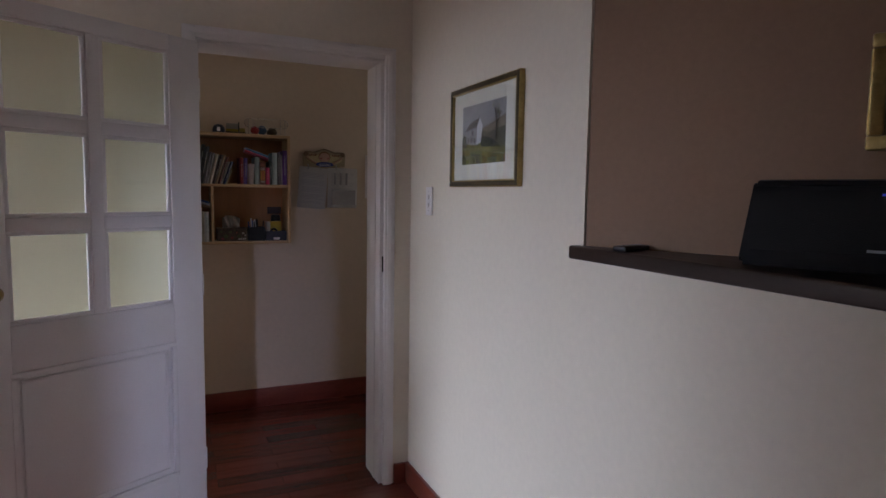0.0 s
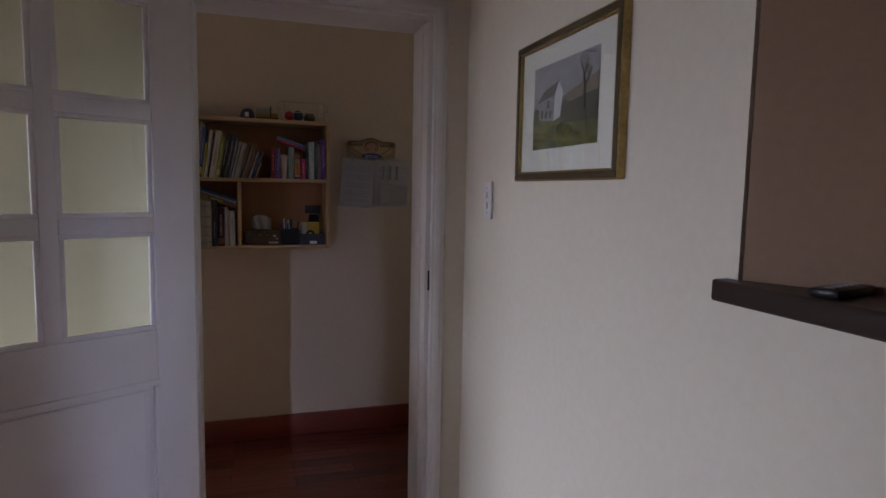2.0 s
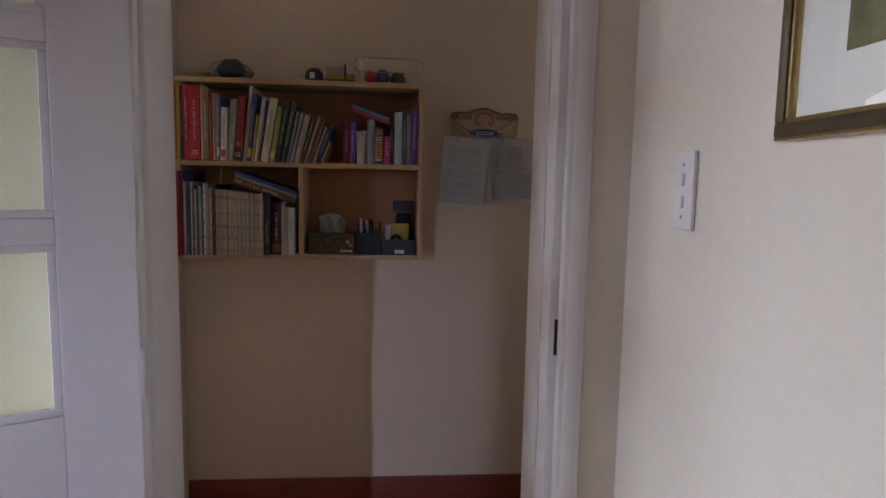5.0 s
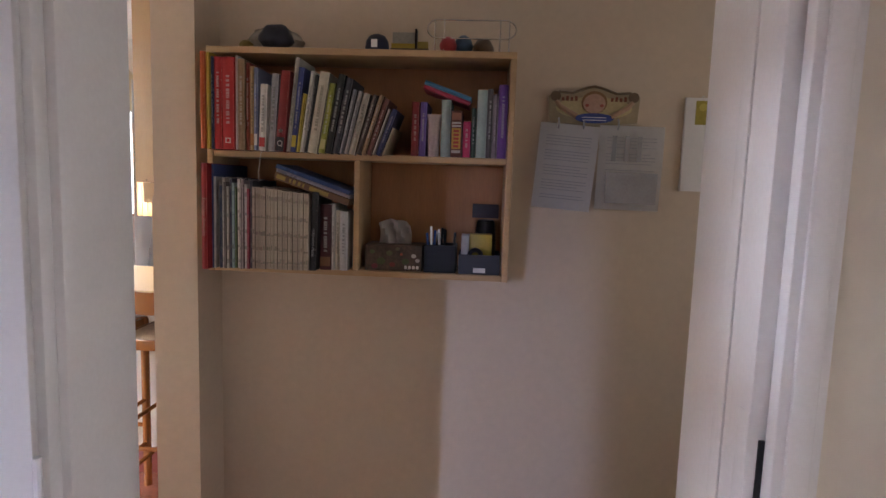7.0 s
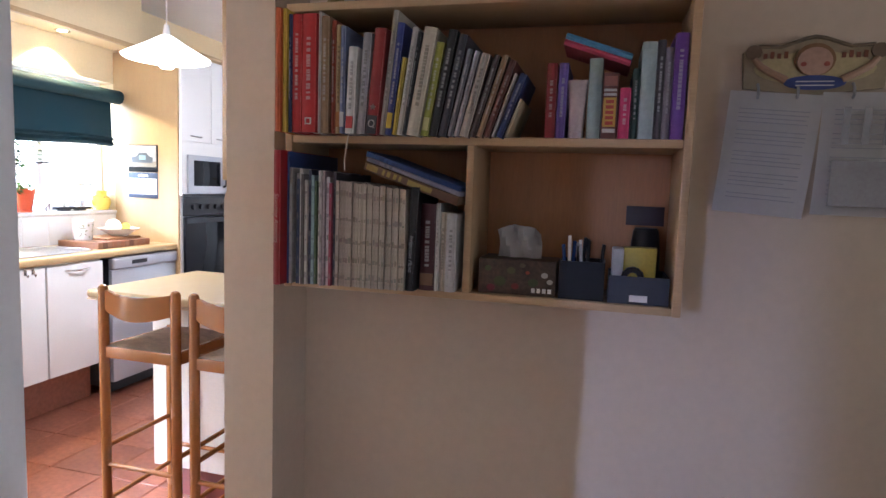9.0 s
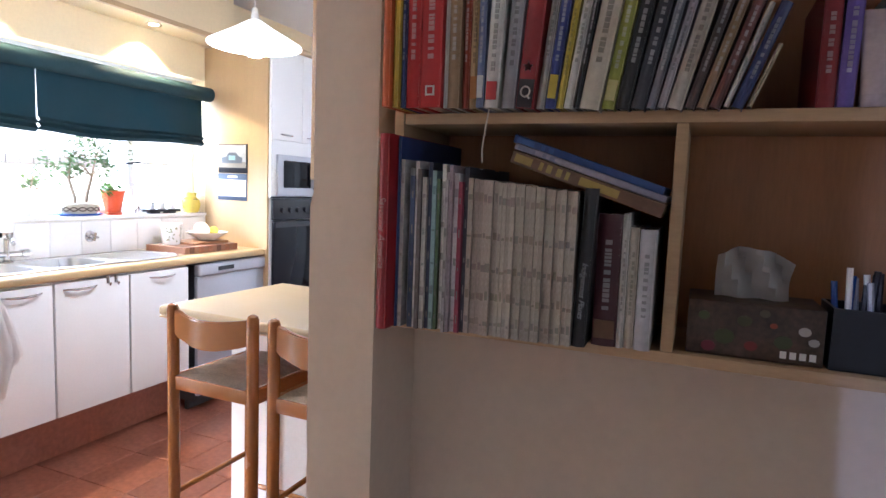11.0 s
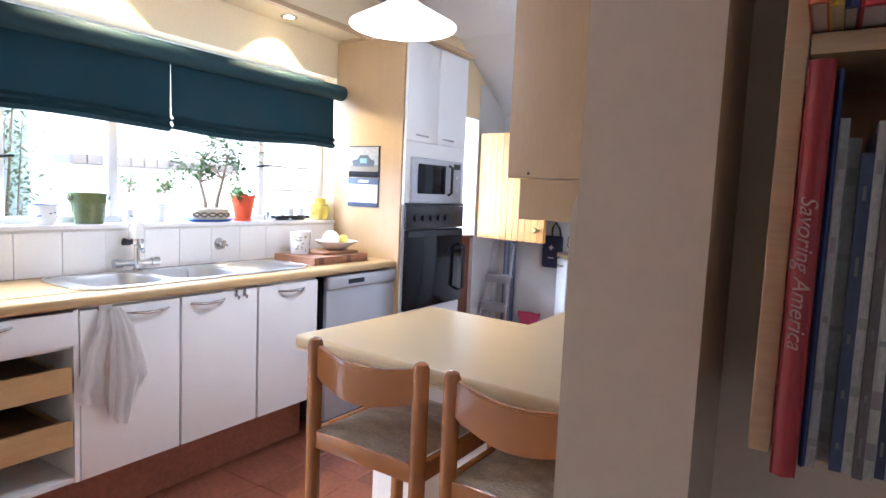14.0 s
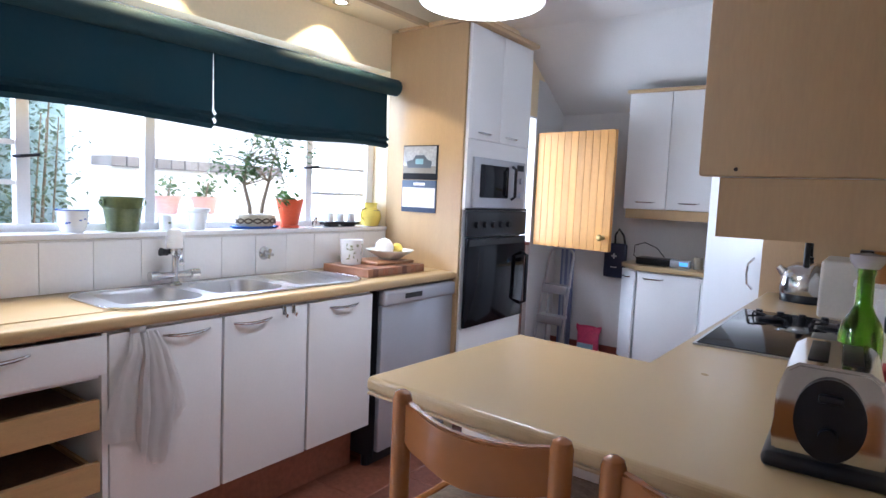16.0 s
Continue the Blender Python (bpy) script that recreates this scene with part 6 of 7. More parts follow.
for cx, cy in ((-0.60, 6.08), (-0.79, 6.08)):
    b = part("burner", lathe([(0, 0.008), (0.045, 0.008), (0.045, 0.011), (0.03, 0.015), (0, 0.016)], 20, None, cx, cy), BLACK, hob)
    bm = bmesh.new()
    for a in range(4):
        c, s = math.cos(a * 1.571 + 0.785), math.sin(a * 1.571 + 0.785)
        tube([(cx + 0.09 * c, cy + 0.09 * s, 0.008), (cx + 0.085 * c, cy + 0.085 * s, 0.017), (cx + 0.02 * c, cy + 0.02 * s, 0.017)], 0.0035, 6, bm)
    part("pan_support", bm, BLACK, b)
for k in range(4):
    part("control_knob", tube([(-0.84 + 0.07 * k, 6.20, 0.008), (-0.84 + 0.07 * k, 6.20, 0.018)], 0.012, 14), BLACK, hob)

kt = thing("kettle", "polished steel whistling-style kettle with a black handle", "kettle", (-0.735, 6.72, PT))
kt.scale = (1.15, 1.15, 1.25)
part("base", lathe([(0, 0), (0.088, 0), (0.09, 0.02), (0.085, 0.028), (0, 0.028)], 32), BLACK, kt)
part("body", lathe([(0, 0.028), (0.09, 0.028), (0.093, 0.045), (0.088, 0.085), (0.070, 0.118), (0.040, 0.135), (0, 0.138)], 36), CHROME, kt)
part("lid_knob", lathe([(0, 0.137), (0.018, 0.137), (0.012, 0.145), (0.016, 0.155), (0, 0.16)], 16), BLACK, kt)
part("handle", tube([(-0.005, 0.055, 0.12), (-0.005, 0.065, 0.16), (-0.005, 0.035, 0.208), (-0.005, -0.03, 0.215), (-0.005, -0.06, 0.18), (-0.005, -0.05, 0.125)], 0.011, 10), BLACK, kt)
part("spout", tube([(-0.07, 0.0, 0.085), (-0.10, 0.0, 0.115)], [0.02, 0.012], 12), CHROME, kt)
wb = thing("wine_bottle", "green glass wine bottle, part full, with a stopper", "bottle", (-0.513, 5.075, PT))
wb.scale = (1.0, 1.0, 0.97)
part("glass", lathe([(0, 0.0), (0.034, 0.0), (0.037, 0.006), (0.037, 0.165), (0.032, 0.192), (0.022, 0.208), (0.015, 0.225), (0.0135, 0.285), (0.0155, 0.287), (0.0155, 0.298), (0.011, 0.298), (0.011, 0.23), (0.030, 0.18), (0.033, 0.01), (0, 0.012)], 32), GREENGLASS, wb)
part("stopper", lathe([(0, 0.299), (0.02, 0.299), (0.03, 0.315), (0.03, 0.325), (0, 0.33)], 20), mat("smoky plastic", (0.45, 0.42, 0.42), 0.2, vary=0.1), wb)

# toaster
ts = thing("toaster", "chrome two-slot toaster with black ends", "toaster", (-0.540, 4.826, PT), 2)
ts.scale = (0.80, 0.98, 0.88)
part("base", bx(-0.105, 0.105, -0.125, 0.135, 0.0, 0.028, 0.012, seg=3), BLACK, ts)
bm = bmesh.new()
prof = [(-0.088, 0.028), (-0.092, 0.06), (-0.088, 0.14), (-0.076, 0.176), (-0.056, 0.189), (0.056, 0.189), (0.076, 0.176), (0.088, 0.14), (0.092, 0.06), (0.088, 0.028)]
fa, fb = [bm.verts.new((x, -0.112, z)) for x, z in prof], [bm.verts.new((x, 0.125, z)) for x, z in prof]
bm.faces.new(fa)
bm.faces.new(fb[::-1])
for k in range(len(prof)):
    bm.faces.new((fa[k], fb[k], fb[(k + 1) % len(prof)], fa[(k + 1) % len(prof)]))
bmesh.ops.bevel(bm, geom=[e for e in bm.edges if abs(e.verts[0].co.y - e.verts[1].co.y) < 0.01], offset=0.006, segments=2, affect="EDGES")
part("shell", bm, mat("polished toaster steel", (0.60, 0.59, 0.58), 0.10, 1.0, vary=0.03, bump=0), ts)
for x in (-0.045, 0.012):
    part("slot", bx(x, x + 0.034, -0.075, 0.09, 0.1885, 0.191, 0.0008), BLACK, ts, "dark bread slot")
bm = disc(0, 0.102, 0.057, 0.070, -0.1225, 0.010, 32)
pl2 = part("end_plate", bm, BLACK, ts, "black oval control plate")
part("lever", bx(-0.02, 0.02, -0.14, -0.1226, 0.135, 0.148, 0.004), BLACK, pl2)
part("lever_slot", boxes((-0.003, 0.003, -0.1235, -0.1228, 0.06, 0.15)), BLACK, pl2, "", False)
part("dial", tube([(0, -0.1226, 0.075), (0, -0.135, 0.075)], 0.016, 18), BLACK, pl2)
part("flex", tube([(0.08, 0.13, 0.012), (0.10, 0.17, 0.01), (0.105, 0.12, 0.03), (0.112, 0.06, 0.06), (0.114, 0.10, 0.12)], 0.004, 6), BLACK, ts)

up = thing("upstand", "white painted half-height upstand beside the hob", "upstand", kind="structure")
part("block", bx(-0.535, -0.4105, 5.40, 5.47, PT + 0.0005, 1.155, 0.003), GLOSSWHITE, up)
part("cap", bx(-0.540, -0.4105, 5.395, 5.474, 1.1552, 1.166, 0.003), GLOSSWHITE, up)
solid("black_tin", bx(-0.028, 0.0, -0.02, 0.02, 0, 0.075, 0.003), BLACK, "square black tin on the white upstand", "tin", (-0.506, 5.435, 1.1665))
bb = thing("bread_bin", "white enamel bread bin on the hob counter, greyed for shade", "bread bin", (-0.50, 6.45, PT))
# the grey puts the wall cabinets' shade into the enamel colour
part("body", bx(-0.165, 0.088, -0.15, 0.18, 0, 0.215, 0.012, seg=3), mat("cream enamel greyed for shade", (0.50, 0.46, 0.40), 0.35, vary=0.06, scale=4, bump=0.01), bb)
part("lid_handle", tube([(-0.03, -0.05, 0.215), (-0.03, -0.05, 0.227), (-0.03, 0.03, 0.227), (-0.03, 0.03, 0.215)], 0.005, 8), BLACK, bb)
jar = solid("amber_jar", lathe([(0, 0), (0.028, 0), (0.03, 0.01), (0.03, 0.05), (0.022, 0.06), (0.024, 0.075), (0, 0.076)], 24), paint((0.40, 0.16, 0.03)), "small amber jar on the white upstand", "jar", (-0.484, 5.435, 1.1665))
jar = solid("black_jar", lathe([(0, 0), (0.03, 0), (0.032, 0.01), (0.032, 0.085), (0.024, 0.09), (0.024, 0.105), (0, 0.106)], 24), BLACK, "black jar on the white upstand", "jar", (-0.443, 5.435, 1.1665))
sk = thing("wall_socket", "white double wall socket with a black plug", "socket", (-0.452, 5.399, 1.085), -90)
part("plate", bx(0.0, 0.010, -0.04, 0.04, -0.045, 0.045, 0.003), GLOSSWHITE, sk)
part("plug", bx(0.010, 0.045, -0.022, 0.006, -0.026, 0.014, 0.006), BLACK, sk, "black plug")
part("plug", bx(0.010, 0.014, 0.016, 0.03, -0.010, 0.014, 0.001), GLOSSWHITE, sk, "white switch")
part("flex", tube([(0.03, 0.004, -0.006), (0.036, 0.02, -0.012), (0.034, 0.032, -0.002), (0.03, 0.036, 0.03)], 0.0035, 6), BLACK, sk, "black flex")
rb = thing("tea_box", "small red and white box on the counter", "box", (-0.440, 5.16, PT))
part("carton", bx(-0.03, 0.028, -0.04, 0.04, 0, 0.07, 0.002), PAPER, rb)
part("lid", bx(-0.032, 0.03, -0.042, 0.042, 0.07, 0.09, 0.002), paint((0.55, 0.02, 0.03)), rb, "red lid")

# black hand blender hung on the wall end, with a bundled flex
hb = thing("hand_blender", "black hand blender hanging on the wall with a bundled flex", "blender", (-0.4215, 4.46, 0))
part("body", lathe([(0, 1.345), (0.013, 1.345), (0.0148, 1.36), (0.0155, 1.46), (0.014, 1.54), (0.011, 1.59), (0, 1.60)], 24), BLACK, hb)
part("collar", lathe([(0, 1.333), (0.0125, 1.333), (0.014, 1.345), (0, 1.3455)], 24), SILVER, hb, "grey collar")
part("trigger", bx(-0.004, 0.002, -0.0165, -0.013, 1.506, 1.5085, 0.0008), YELLOWPOT, hb, "small yellow button")
part("wall_bracket", bx(0.006, 0.0158, -0.014, 0.014, 1.44, 1.50, 0.003), BLACK, hb)
part("flex", tube([(-0.006, -0.012, 1.585), (-0.015, -0.013, 1.48), (-0.016, -0.014, 1.40), (-0.022, -0.014, 1.365), (-0.029, -0.014, 1.335)], 0.0042, 8), BLACK, hb, "black flex")
rl = random.Random(12)
for k in range(9):
    a0, rx, rz = rl.uniform(-1.0, 1.0), rl.uniform(0.015, 0.034), rl.uniform(0.004, 0.018)
    pts = []
    for q in range(16):
        c, s = math.cos(q * 0.3927), math.sin(q * 0.3927)
        u, w = rx * c, rz * s * (1.25 - 0.6 * c)
        pts.append((-0.036 + u * 0.9 - w * 0.45 + rl.uniform(-0.0012, 0.0012), -0.016 + 0.012 * math.sin(q * 0.3927 + a0 * 4), 1.297 + w * 0.9 + u * (0.45 + 0.25 * a0) + rl.uniform(-0.001, 0.001)))
    part("flex_loop", tube(pts, 0.0015, 6, None, True), BLACK, hb, "looped black flex")
part("flex_tie", tube([(-0.034, -0.016, 1.286), (-0.027, -0.016, 1.306)], 0.0085, 10), BLACK, hb, "black tie round the flex")
part("flex", tube([(-0.012, -0.01, 1.30), (0.002, 0.0, 1.27), (0.004, 0.06, 1.22), (0.006, 0.3, 1.19), (0.008, 0.56, 1.17)], 0.003, 6), BLACK, hb, "black flex")

# ---- far end of the kitchen ----
sd = thing("stable_door", "upper half of a yellow pine stable door, standing open", "door", (-2.838, 8.205, 0), -9.5, kind="structure")
random.seed(17)
for k in range(11):
    part("board", bx(0.015 + 0.0641 * k, 0.0786 + 0.0641 * k, -0.034, -0.0145, 0.955, 1.872, 0.0022, None, 1), STABLE, sd)
part("backing", boxes((0.016, 0.72, -0.014, -0.0012, 0.957, 1.870)), STABLE, sd, "", False)
part("knob", lathe([(0, 0), (0.02, 0.002), (0.02, 0.006), (0.009, 0.01), (0.009, 0.03), (0.022, 0.038), (0.026, 0.05), (0.016, 0.062), (0, 0.064)], 20), GOLD, sd, "brass knob").data.transform(pose(0.665, -0.034, 1.06, 90, 0, 0))
part("ledge", bx(0.03, 0.70, 0.0, 0.022, 1.03, 1.13, 0.003), STABLE, sd)
part("ledge", bx(0.03, 0.70, 0.0, 0.022, 1.70, 1.80, 0.003), STABLE, sd)
ld = thing("lower_stable_door", "closed red-brown lower half of the stable door", "door", kind="structure")
part("leaf", bx(-2.92, -2.88, 7.17, 8.14, 0.01, 0.95, 0.003), LOWDOOR, ld)
part("cap", bx(-2.93, -2.845, 7.165, 8.145, 0.95, 0.975, 0.004), LOWDOOR, ld)
fr2 = thing("stable_door_frame", "white painted frame round the stable door", "door frame", kind="structure")
part("jamb", boxes((-3.05, -2.846, 7.151, 7.166, 0, 1.985)), GLOSSWHITE, fr2, smooth=False)
part("jamb", boxes((-3.05, -2.846, 8.145, 8.159, 0, 1.985)), GLOSSWHITE, fr2, smooth=False)
part("head", boxes((-3.05, -2.846, 7.151, 8.159, 1.985, 1.999)), GLOSSWHITE, fr2, smooth=False)

lad = thing("stepladder", "folded aluminium stepladder leaning on the wall", "stepladder", (-2.69, 8.30, 0))
def lp(x, z, y=0.0):
    return (x, y + 0.12 * (1 - z / 0.95) * -0.6 + 0.04, z)
pts = [lp(-0.145, 0.0), lp(-0.065, 0.78), lp(-0.045, 0.89), lp(-0.01, 0.935), lp(0.12, 0.935), lp(0.16, 0.89), lp(0.155, 0.78), lp(0.11, 0.0)]
part("front_frame", tube(pts, 0.011, 8), STEEL, lad)
part("rear_frame", tube([(-0.09, 0.10, 0.0), (-0.07, 0.09, 0.6)], 0.009, 8), STEEL, lad)
part("rear_frame", tube([(0.085, 0.10, 0.0), (0.075, 0.09, 0.6)], 0.009, 8), STEEL, lad)
for z in (0.35, 0.61):
    part("tread", bx(-0.135 + 0.10 * z, 0.115 + 0.05 * z, lp(0, z)[1] - 0.05, lp(0, z)[1] + 0.05, z - 0.012, z + 0.012, 0.004), SILVER, lad)
    part("tread_front", bx(-0.135 + 0.10 * z, 0.115 + 0.05 * z, lp(0, z)[1] - 0.056, lp(0, z)[1] - 0.05, z - 0.06, z + 0.012, 0.002), SILVER, lad)
irb = thing("ironing_board", "blue striped ironing board folded against the wall", "ironing board", (-2.70, 8.625, 0))
part("cover", bx(-0.07, 0.05, -0.02, 0.015, 0.02, 1.0, 0.01), paint((0.20, 0.24, 0.42)), irb)
for x in (-0.045, 0.0):
    part("stripe", bx(x, x + 0.02, -0.0225, -0.0195, 0.04, 0.98, 0.0005), paint((0.45, 0.5, 0.62)), irb, "pale stripe")
fa_ = thing("first_aid_bag", "dark blue first-aid bag with a white cross, hung by a strap", "bag", (-2.29, 8.645, 0.70))
part("bag", bx(-0.085, 0.105, -0.05, 0.0, 0, 0.29, 0.02, seg=3), paint((0.025, 0.035, 0.09)), fa_)
part("cross", boxes((0.0, 0.012, -0.052, -0.0495, 0.16, 0.205), (-0.0165, 0.0285, -0.0524, -0.0499, 0.177, 0.189)), PAPER, fa_, "white cross", False)
part("small_lettering", boxes((-0.02, 0.035, -0.052, -0.0495, 0.085, 0.094)), PAPER, fa_, "unreadable small lettering", False)
part("strap", tube([(0.0, -0.025, 0.285), (0.0, -0.028, 0.36), (0.03, -0.028, 0.41), (0.07, -0.028, 0.36), (0.085, -0.025, 0.285)], 0.009, 8), paint((0.02, 0.02, 0.03)), fa_)
part("peg", tube([(0.03, -0.035, 0.405), (0.03, 0.0, 0.405)], 0.005, 8), STEEL, fa_)
pb = thing("pet_food_bag", "pink and blue printed plastic bag standing on the floor", "bag", (-2.45, 8.56, 0.0))
bm = bmesh.new()
rows = []
for z, hx, hy in ((0.0, 0.085, 0.055), (0.02, 0.10, 0.06), (0.12, 0.095, 0.055), (0.20, 0.098, 0.03), (0.235, 0.11, 0.006), (0.26, 0.115, 0.004)):
    rows.append([bm.verts.new((hx * math.copysign(abs(math.cos(a)) ** 0.6, math.cos(a)) + 0.004 * noise.noise((a, z * 20, 0)), hy * math.sin(a), z + (0.010 * math.sin(3 * a) if z > 0.2 else 0))) for a in np.linspace(0, 2 * math.pi, 25)[:-1]])
for a, b in zip(rows, rows[1:]):
    for k in range(24):
        bm.faces.new((a[k], a[(k + 1) % 24], b[(k + 1) % 24], b[k]))
bm.faces.new(rows[0][::-1])
part("sack", bm, mat("pink printed plastic", (0.60, 0.06, 0.16), 0.3, vary=0.3, scale=14, bump=0.1), pb)
part("print_panel", bx(-0.07, 0.07, -0.0665, -0.057, 0.02, 0.12, 0.002), paint((0.35, 0.55, 0.72)), pb, "pale blue printed panel")
setting("baseboard_far", boxes((-2.84, -2.16, 8.632, 8.649, 0, 0.10)), SKIRT, "red-brown skirting", "baseboard")

setting("wall_return", boxes((-2.8496, -2.8455, 8.1605, 8.6485, 0, 2.3)), bpy.data.materials["grey-white plaster"], "grey-white painted wall beside the back door", "wall")
fc = thing("corner_cabinet", "white far base cabinets with an angled corner door", "cabinet")
part("body", slab([(-2.12, 8.64), (-2.12, 8.42), (-1.955, 8.225), (-1.30, 8.225), (-1.30, 8.64)], 0.10, 0.825), CABWHITE, fc, smooth=False)
bm = bx(0, 0.245, -0.018, 0, 0.11, 0.815, 0.003)
bm.transform(pose(-2.125, 8.41, 0, 0, 0, -49.8))
d = part("door", bm, CABWHITE, fc)
bm = tube([(0.05, -0.018, 0.765), (0.07, -0.04, 0.762), (0.15, -0.04, 0.762), (0.17, -0.018, 0.765)], 0.005, 6)
bm.transform(pose(-2.125, 8.41, 0, 0, 0, -49.8))
part("handle", bm, CHROME, d)
for x0, x1 in ((-1.95, -1.50), (-1.495, -1.30)):
    d = part("door", bx(x0, x1, 8.205, 8.223, 0.11, 0.815, 0.003), CABWHITE, fc)
    part("handle", tube([(x0 + 0.04, 8.205, 0.775), (x0 + 0.06, 8.18, 0.772), (x0 + 0.17, 8.18, 0.772), (x0 + 0.19, 8.205, 0.775)], 0.005, 6), CHROME, d)
part("plinth", slab([(-2.08, 8.64), (-2.08, 8.46), (-1.94, 8.28), (-1.30, 8.28), (-1.30, 8.64)], 0, 0.10), SKIRT, fc, "", False)
solid("far_worktop", slab([(-2.15, 8.645), (-2.15, 8.41), (-1.97, 8.185), (-1.30, 8.185), (-1.30, 8.645)], 0.826, 0.862, 0.008), COUNTER, "cream laminate corner worktop", "worktop")
fu = thing("far_wall_cabinet", "white double wall cabinet with a beech valance and cornice", "cabinet")
part("body", boxes((-2.13, -1.30, 8.32, 8.645, 1.29, 2.07)), CABWHITE, fu, smooth=False)
for x0, x1 in ((-2.13, -1.815), (-1.811, -1.49)):
    d = part("door", bx(x0, x1, 8.30, 8.319, 1.292, 2.165, 0.003), CABWHITE, fu)
    part("handle", tube([(x0 + 0.09, 8.30, 1.345), (x0 + 0.105, 8.278, 1.342), (x0 + 0.225, 8.278, 1.342), (x0 + 0.24, 8.30, 1.345)], 0.005, 6), CHROME, d)
part("valance", bx(-2.12, -1.30, 8.325, 8.343, 1.215, 1.289, 0.003), BEECH, fu, "beech valance")
part("cornice", bx(-2.15, -1.30, 8.28, 8.335, 2.167, 2.192, 0.005), BEECH, fu, "beech cornice")
part("corner_block", bx(-1.488, -1.30, 8.305, 8.319, 1.292, 2.165, 0.003), CABWHITE, fu)
rd = thing("set_top_box", "flat black box with a coiled lead", "set-top box", (-1.86, 8.40, 0.8625))
part("case", bx(-0.15, 0.10, -0.08, 0.08, 0.004, 0.055, 0.006), BLACK, rd)
part("foot", bx(-0.13, 0.08, -0.06, 0.06, 0.0, 0.004, 0.001), BLACK, rd)
part("lead", tube([(-0.15, 0.0, 0.03), (-0.19, -0.01, 0.06), (-0.19, 0.0, 0.14), (-0.12, 0.02, 0.165), (-0.03, 0.04, 0.13), (0.03, 0.05, 0.06)], 0.004, 6), BLACK, rd, "black lead")
ck = thing("clock_radio", "small silver clock radio with a blue lit display", "clock radio", (-1.68, 8.34, 0.8625))
part("case", bx(-0.07, 0.07, -0.035, 0.035, 0, 0.06, 0.006), SILVER, ck)
part("display", boxes((0.0, 0.06, -0.0372, -0.035, 0.018, 0.046)), glow("blue display", (0.15, 0.5, 0.9), 0.8), ck, "lit blue display", False)
cu = solid("beige_mug", lathe([(0, 0), (0.03, 0), (0.034, 0.01), (0.034, 0.09), (0.03, 0.09), (0, 0.02)], 24), paint((0.45, 0.38, 0.28)), "beige mug on the far worktop", "mug", (-1.56, 8.36, 0.8625))

tc = thing("tall_cupboard", "tall white cupboard with its door ajar", "cupboard")
part("body", boxes((-0.945, -0.408, 6.960, 7.54, 0.0, 2.25)), CABWHITE, tc, smooth=False)
part("side_panel", bx(-0.951, -0.4065, 6.938, 6.957, 0.0, 2.25, 0.001), BEECH, tc, "light beech side panel")
part("body", boxes((-1.29, -0.408, 7.56, 8.18, 0.0, 2.2)), CABWHITE, tc, smooth=False)
bm = bx(0, 0.655, -0.02, 0, 0.06, 2.18, 0.003)
bm.transform(pose(-1.315, 7.52, 0, 0, 0, -53.0))
d = part("door", bm, CABWHITE, tc, "white door standing ajar")
bm = tube([(0.55, -0.02, 0.92), (0.55, -0.05, 0.95), (0.55, -0.055, 1.0), (0.55, -0.05, 1.05), (0.55, -0.02, 1.08)], 0.006, 8)
bm.transform(pose(-1.315, 7.52, 0, 0, 0, -53.0))
part("handle", bm, CHROME, d, "bowed chrome handle")

# ---- outside ----
setting("ground", boxes((-400, 400, -400, 400, -0.35, -0.15)), GROUND, "pale paving and ground outside", "ground")
gw = thing("garden_wall", "white painted garden wall with a grey brick coping", "garden wall", kind="structure")
part("wall", boxes((-5.45, -5.2, 0.5, 14.0, -0.15, 1.44), (-5.9, -5.65, -3.0, 16.0, -0.15, 2.9)), OUTWALL, gw, smooth=False)
random.seed(5)
me = None
for k in range(46):
    y = 5.86 + 0.118 * k
    if me is None:
        me = mesh_from(bx(-5.49, -5.16, 0, 0.108, 1.441, 1.52, 0.004, None, 1), "coping_brick", BRICK, False)
    ob = new("coping_brick", me)
    ob.location = (random.uniform(-0.004, 0.004), y, 0)
    ob.parent = gw
nb = thing("garden_post", "blue-grey rendered pier in the garden", "pier", (-4.9, 4.86, -0.15), kind="structure")
# render lightened, with the window glare put into its colour
part("pier", bx(-0.3, 0.3, -1.2, 0.47, 0, 3.0, 0.01), mat("blue-grey render paled for glare", (0.34, 0.45, 0.47), 0.85, vary=0.15), nb)


def shrub(y0, y1, x, z0, z1, n, seed, says):
    r = random.Random(seed)
    t = thing("shrub", says, "shrub", (x, (y0 + y1) / 2, -0.15))
    stems, leaves = bmesh.new(), bmesh.new()
    for k in range(n):
        y = r.uniform(y0, y1) - (y0 + y1) / 2
        top = r.uniform(z0, z1) + 0.15
        tube([(r.uniform(-0.05, 0.05), y * 0.4, 0), (r.uniform(-0.1, 0.1), y * 0.8, top * 0.5), (r.uniform(-0.12, 0.12), y, top)], [0.012, 0.008, 0.003], 5, stems)
        for q in range(9):
            f = r.uniform(0.35, 1.0)
            leaf_cloud(leaves, (r.uniform(-0.15, 0.15), y * (0.6 + 0.4 * f) + r.uniform(-0.06, 0.06), top * f), (0.06, 0.06, 0.06), 16, 0.024, r)
    part("stems", stems, BARK, t)
    # leaf green raised and dulled to carry the outdoor glare
    part("leaves", leaves, mat("garden leaf paled for glare", (0.11, 0.16, 0.10), 0.5, vary=0.4, scale=30, bump=0.03), t, "narrow green leaves", False)


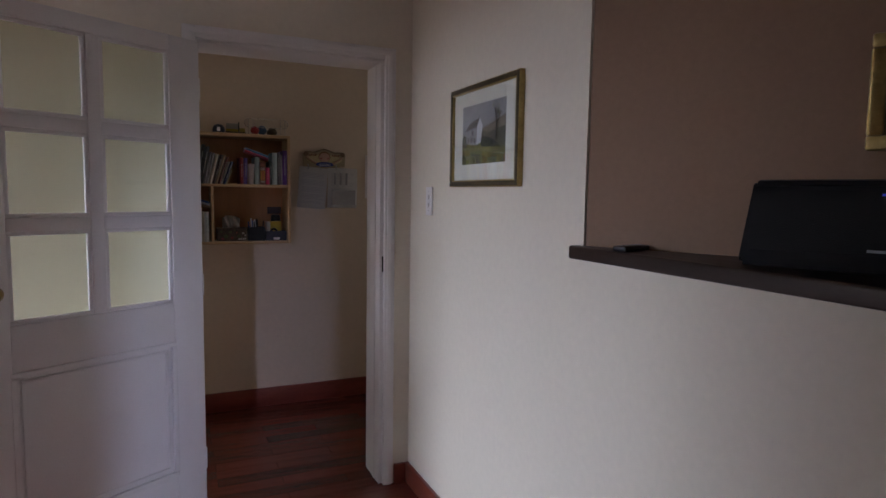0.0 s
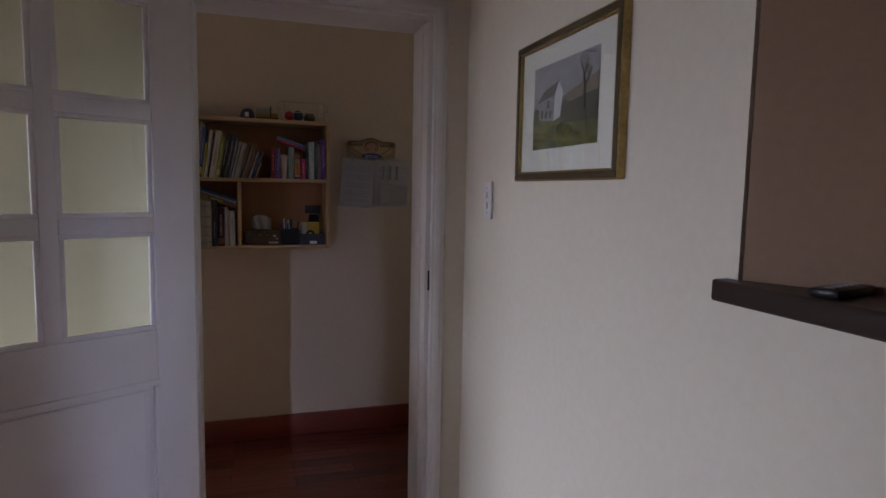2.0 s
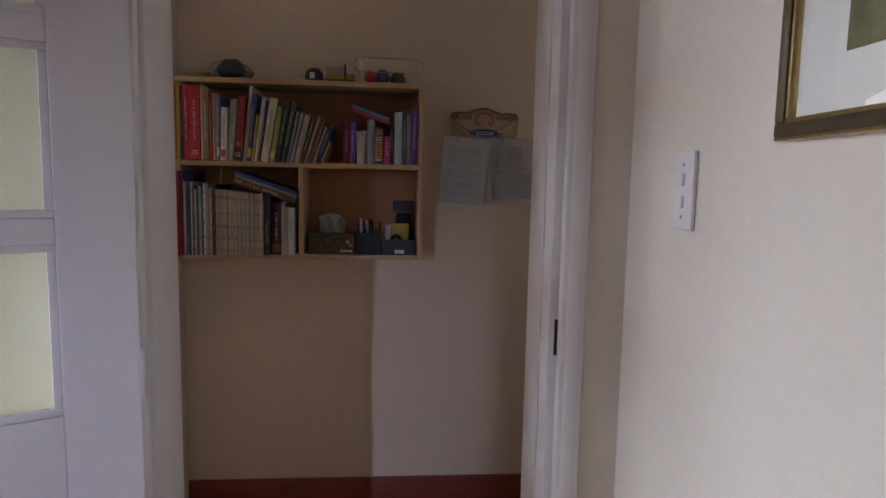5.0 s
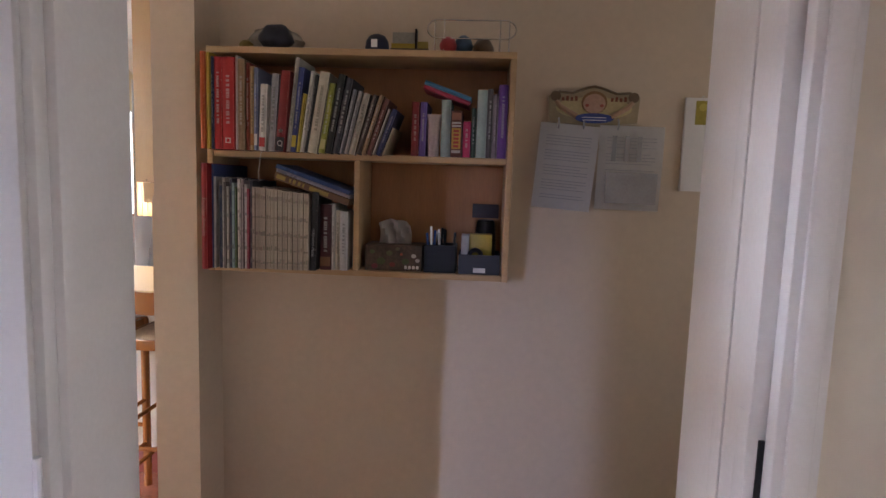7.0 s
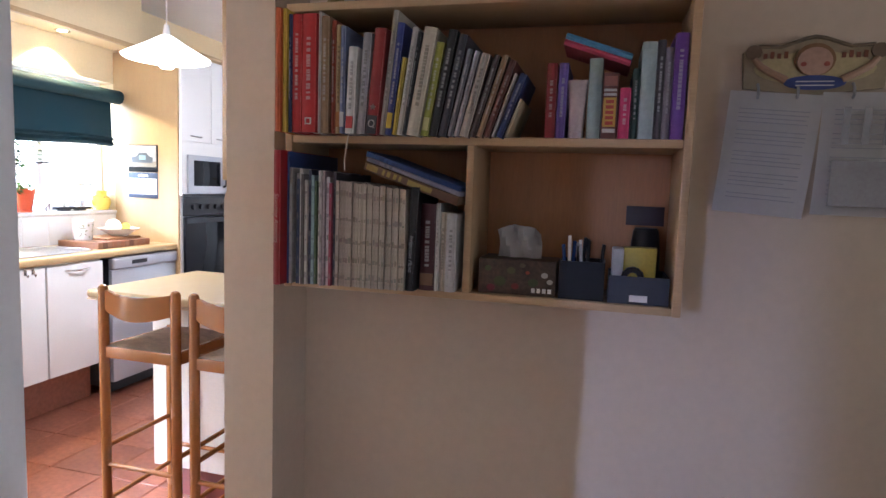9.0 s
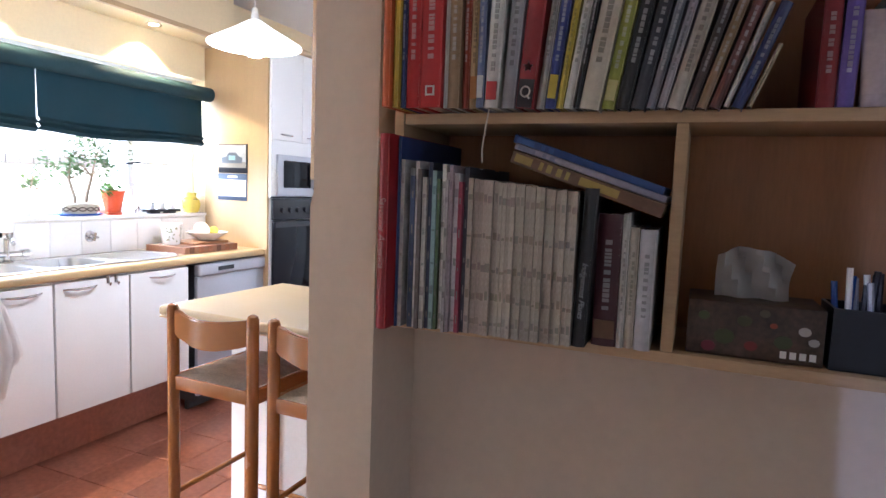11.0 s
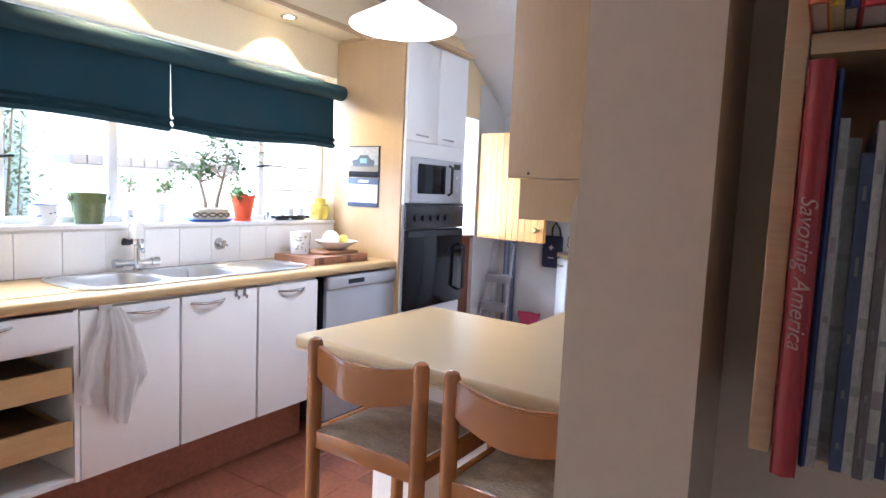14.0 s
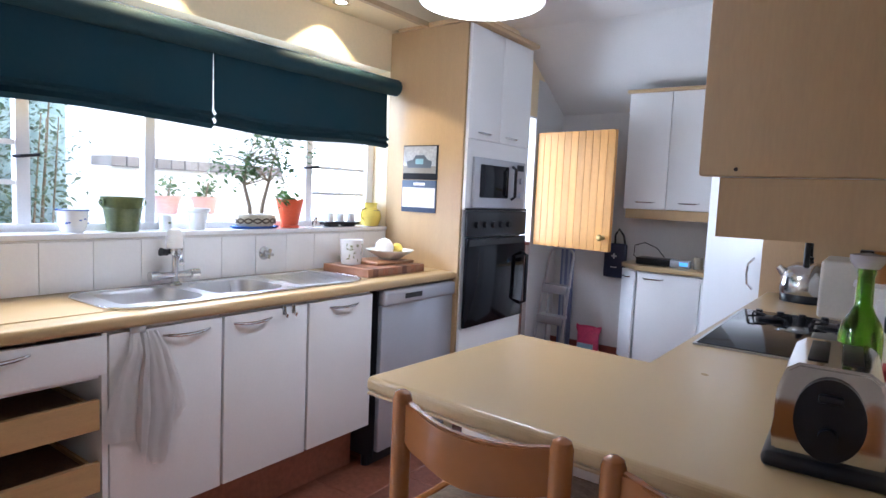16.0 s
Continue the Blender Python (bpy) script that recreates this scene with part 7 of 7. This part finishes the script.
shrub(4.5, 5.24, -4.45, 1.1, 2.2, 20, 21, "loose leafy garden shrub against the pier")
for y, x in ((5.64, -4.0), (5.905, -4.02)):
    t = thing("potted_plant", "terracotta pot with a leafy plant outside on a ledge", "plant", (x, y, 1.145), group="pots outside the window")
    # clay colour washed out to stand in for the glare outside
    part("pot", lathe([(0, 0), (0.058, 0), (0.074, 0.085), (0.082, 0.087), (0.082, 0.108), (0.074, 0.108), (0.068, 0.08), (0, 0.08)], 28), mat("terracotta paled for glare", (0.58, 0.33, 0.28), 0.8, vary=0.15) if "terracotta paled for glare" not in bpy.data.materials else bpy.data.materials["terracotta paled for glare"], t)
    bm = bmesh.new()
    leaf_cloud(bm, (0, 0, 0.16), (0.035, 0.045, 0.04), 60, 0.024, random.Random(int(y * 10)))
    part("foliage", bm, LEAF, t, "green leaves", False)
    part("stem", tube([(0, 0, 0.07), (0.01, 0.02, 0.2)], 0.006, 6), BARK, t)
solid("garden_shelf", boxes((-4.25, -3.85, 5.45, 6.6, 1.105, 1.145), (-4.2, -4.1, 5.5, 5.6, -0.15, 1.105), (-4.2, -4.1, 6.4, 6.5, -0.15, 1.105)), OUTWALL, "white painted garden shelf with legs", "shelf")

# ---- pieces of walls and floors ----
host = bpy.data.objects["wall_window"]
me = None
for k in range(18):
    y = 6.315 - 0.1785 * (k + 1)
    if y < 3.94:
        break
    if me is None:
        me = mesh_from(bx(-2.849, -2.837, 0.001, 0.1777, WT + 0.001, 1.104, 0.0015, None, 1), "tile", WTILE, False)
    ob = new("tile", me)
    ob.location = (0, y, 0)
    ob.parent = host
fl = bpy.data.objects["floor"]
me = mesh_from(bx(0.002, 0.298, 0.002, 0.298, -0.0115, 0.0, 0.003, None, 1), "floor_tile", TERRA, False)
for i in range(9):
    for j in range(19):
        x, y = -0.41 - 0.3 * (i + 1), 3.12 + 0.3 * j
        if x < -3.05 or y > 8.6:
            continue
        ob = new("floor_tile", me)
        ob.location = (x, y, random.uniform(-0.0008, 0.0008))
        ob.parent = fl
random.seed(2)
me = mesh_from(bx(0.0006, 0.5994, 0.0006, 0.0894, -0.0115, 0.0, 0.001, None, 1), "floor_board", REDFLOOR, False)
for j in range(15):
    for i in range(5):
        x, y = -0.405 + 0.6 * i + 0.3 * (j % 2) - 0.3, 2.95 + 0.09 * j
        if x < -0.42:
            x = -0.405
        if x > 1.69:
            continue
        ob = new("floor_board", me)
        ob.location = (x, y, random.uniform(-0.0003, 0.0003) - 0.0006 * (j % 2) * (x == -0.405))
        ob.parent = fl
setting("floor_sitting", boxes((-2.85, 1.07, -2.6, 2.948, -0.0115, 0.0)), REDFLOOR, "dark red polished floor boards", "floor")
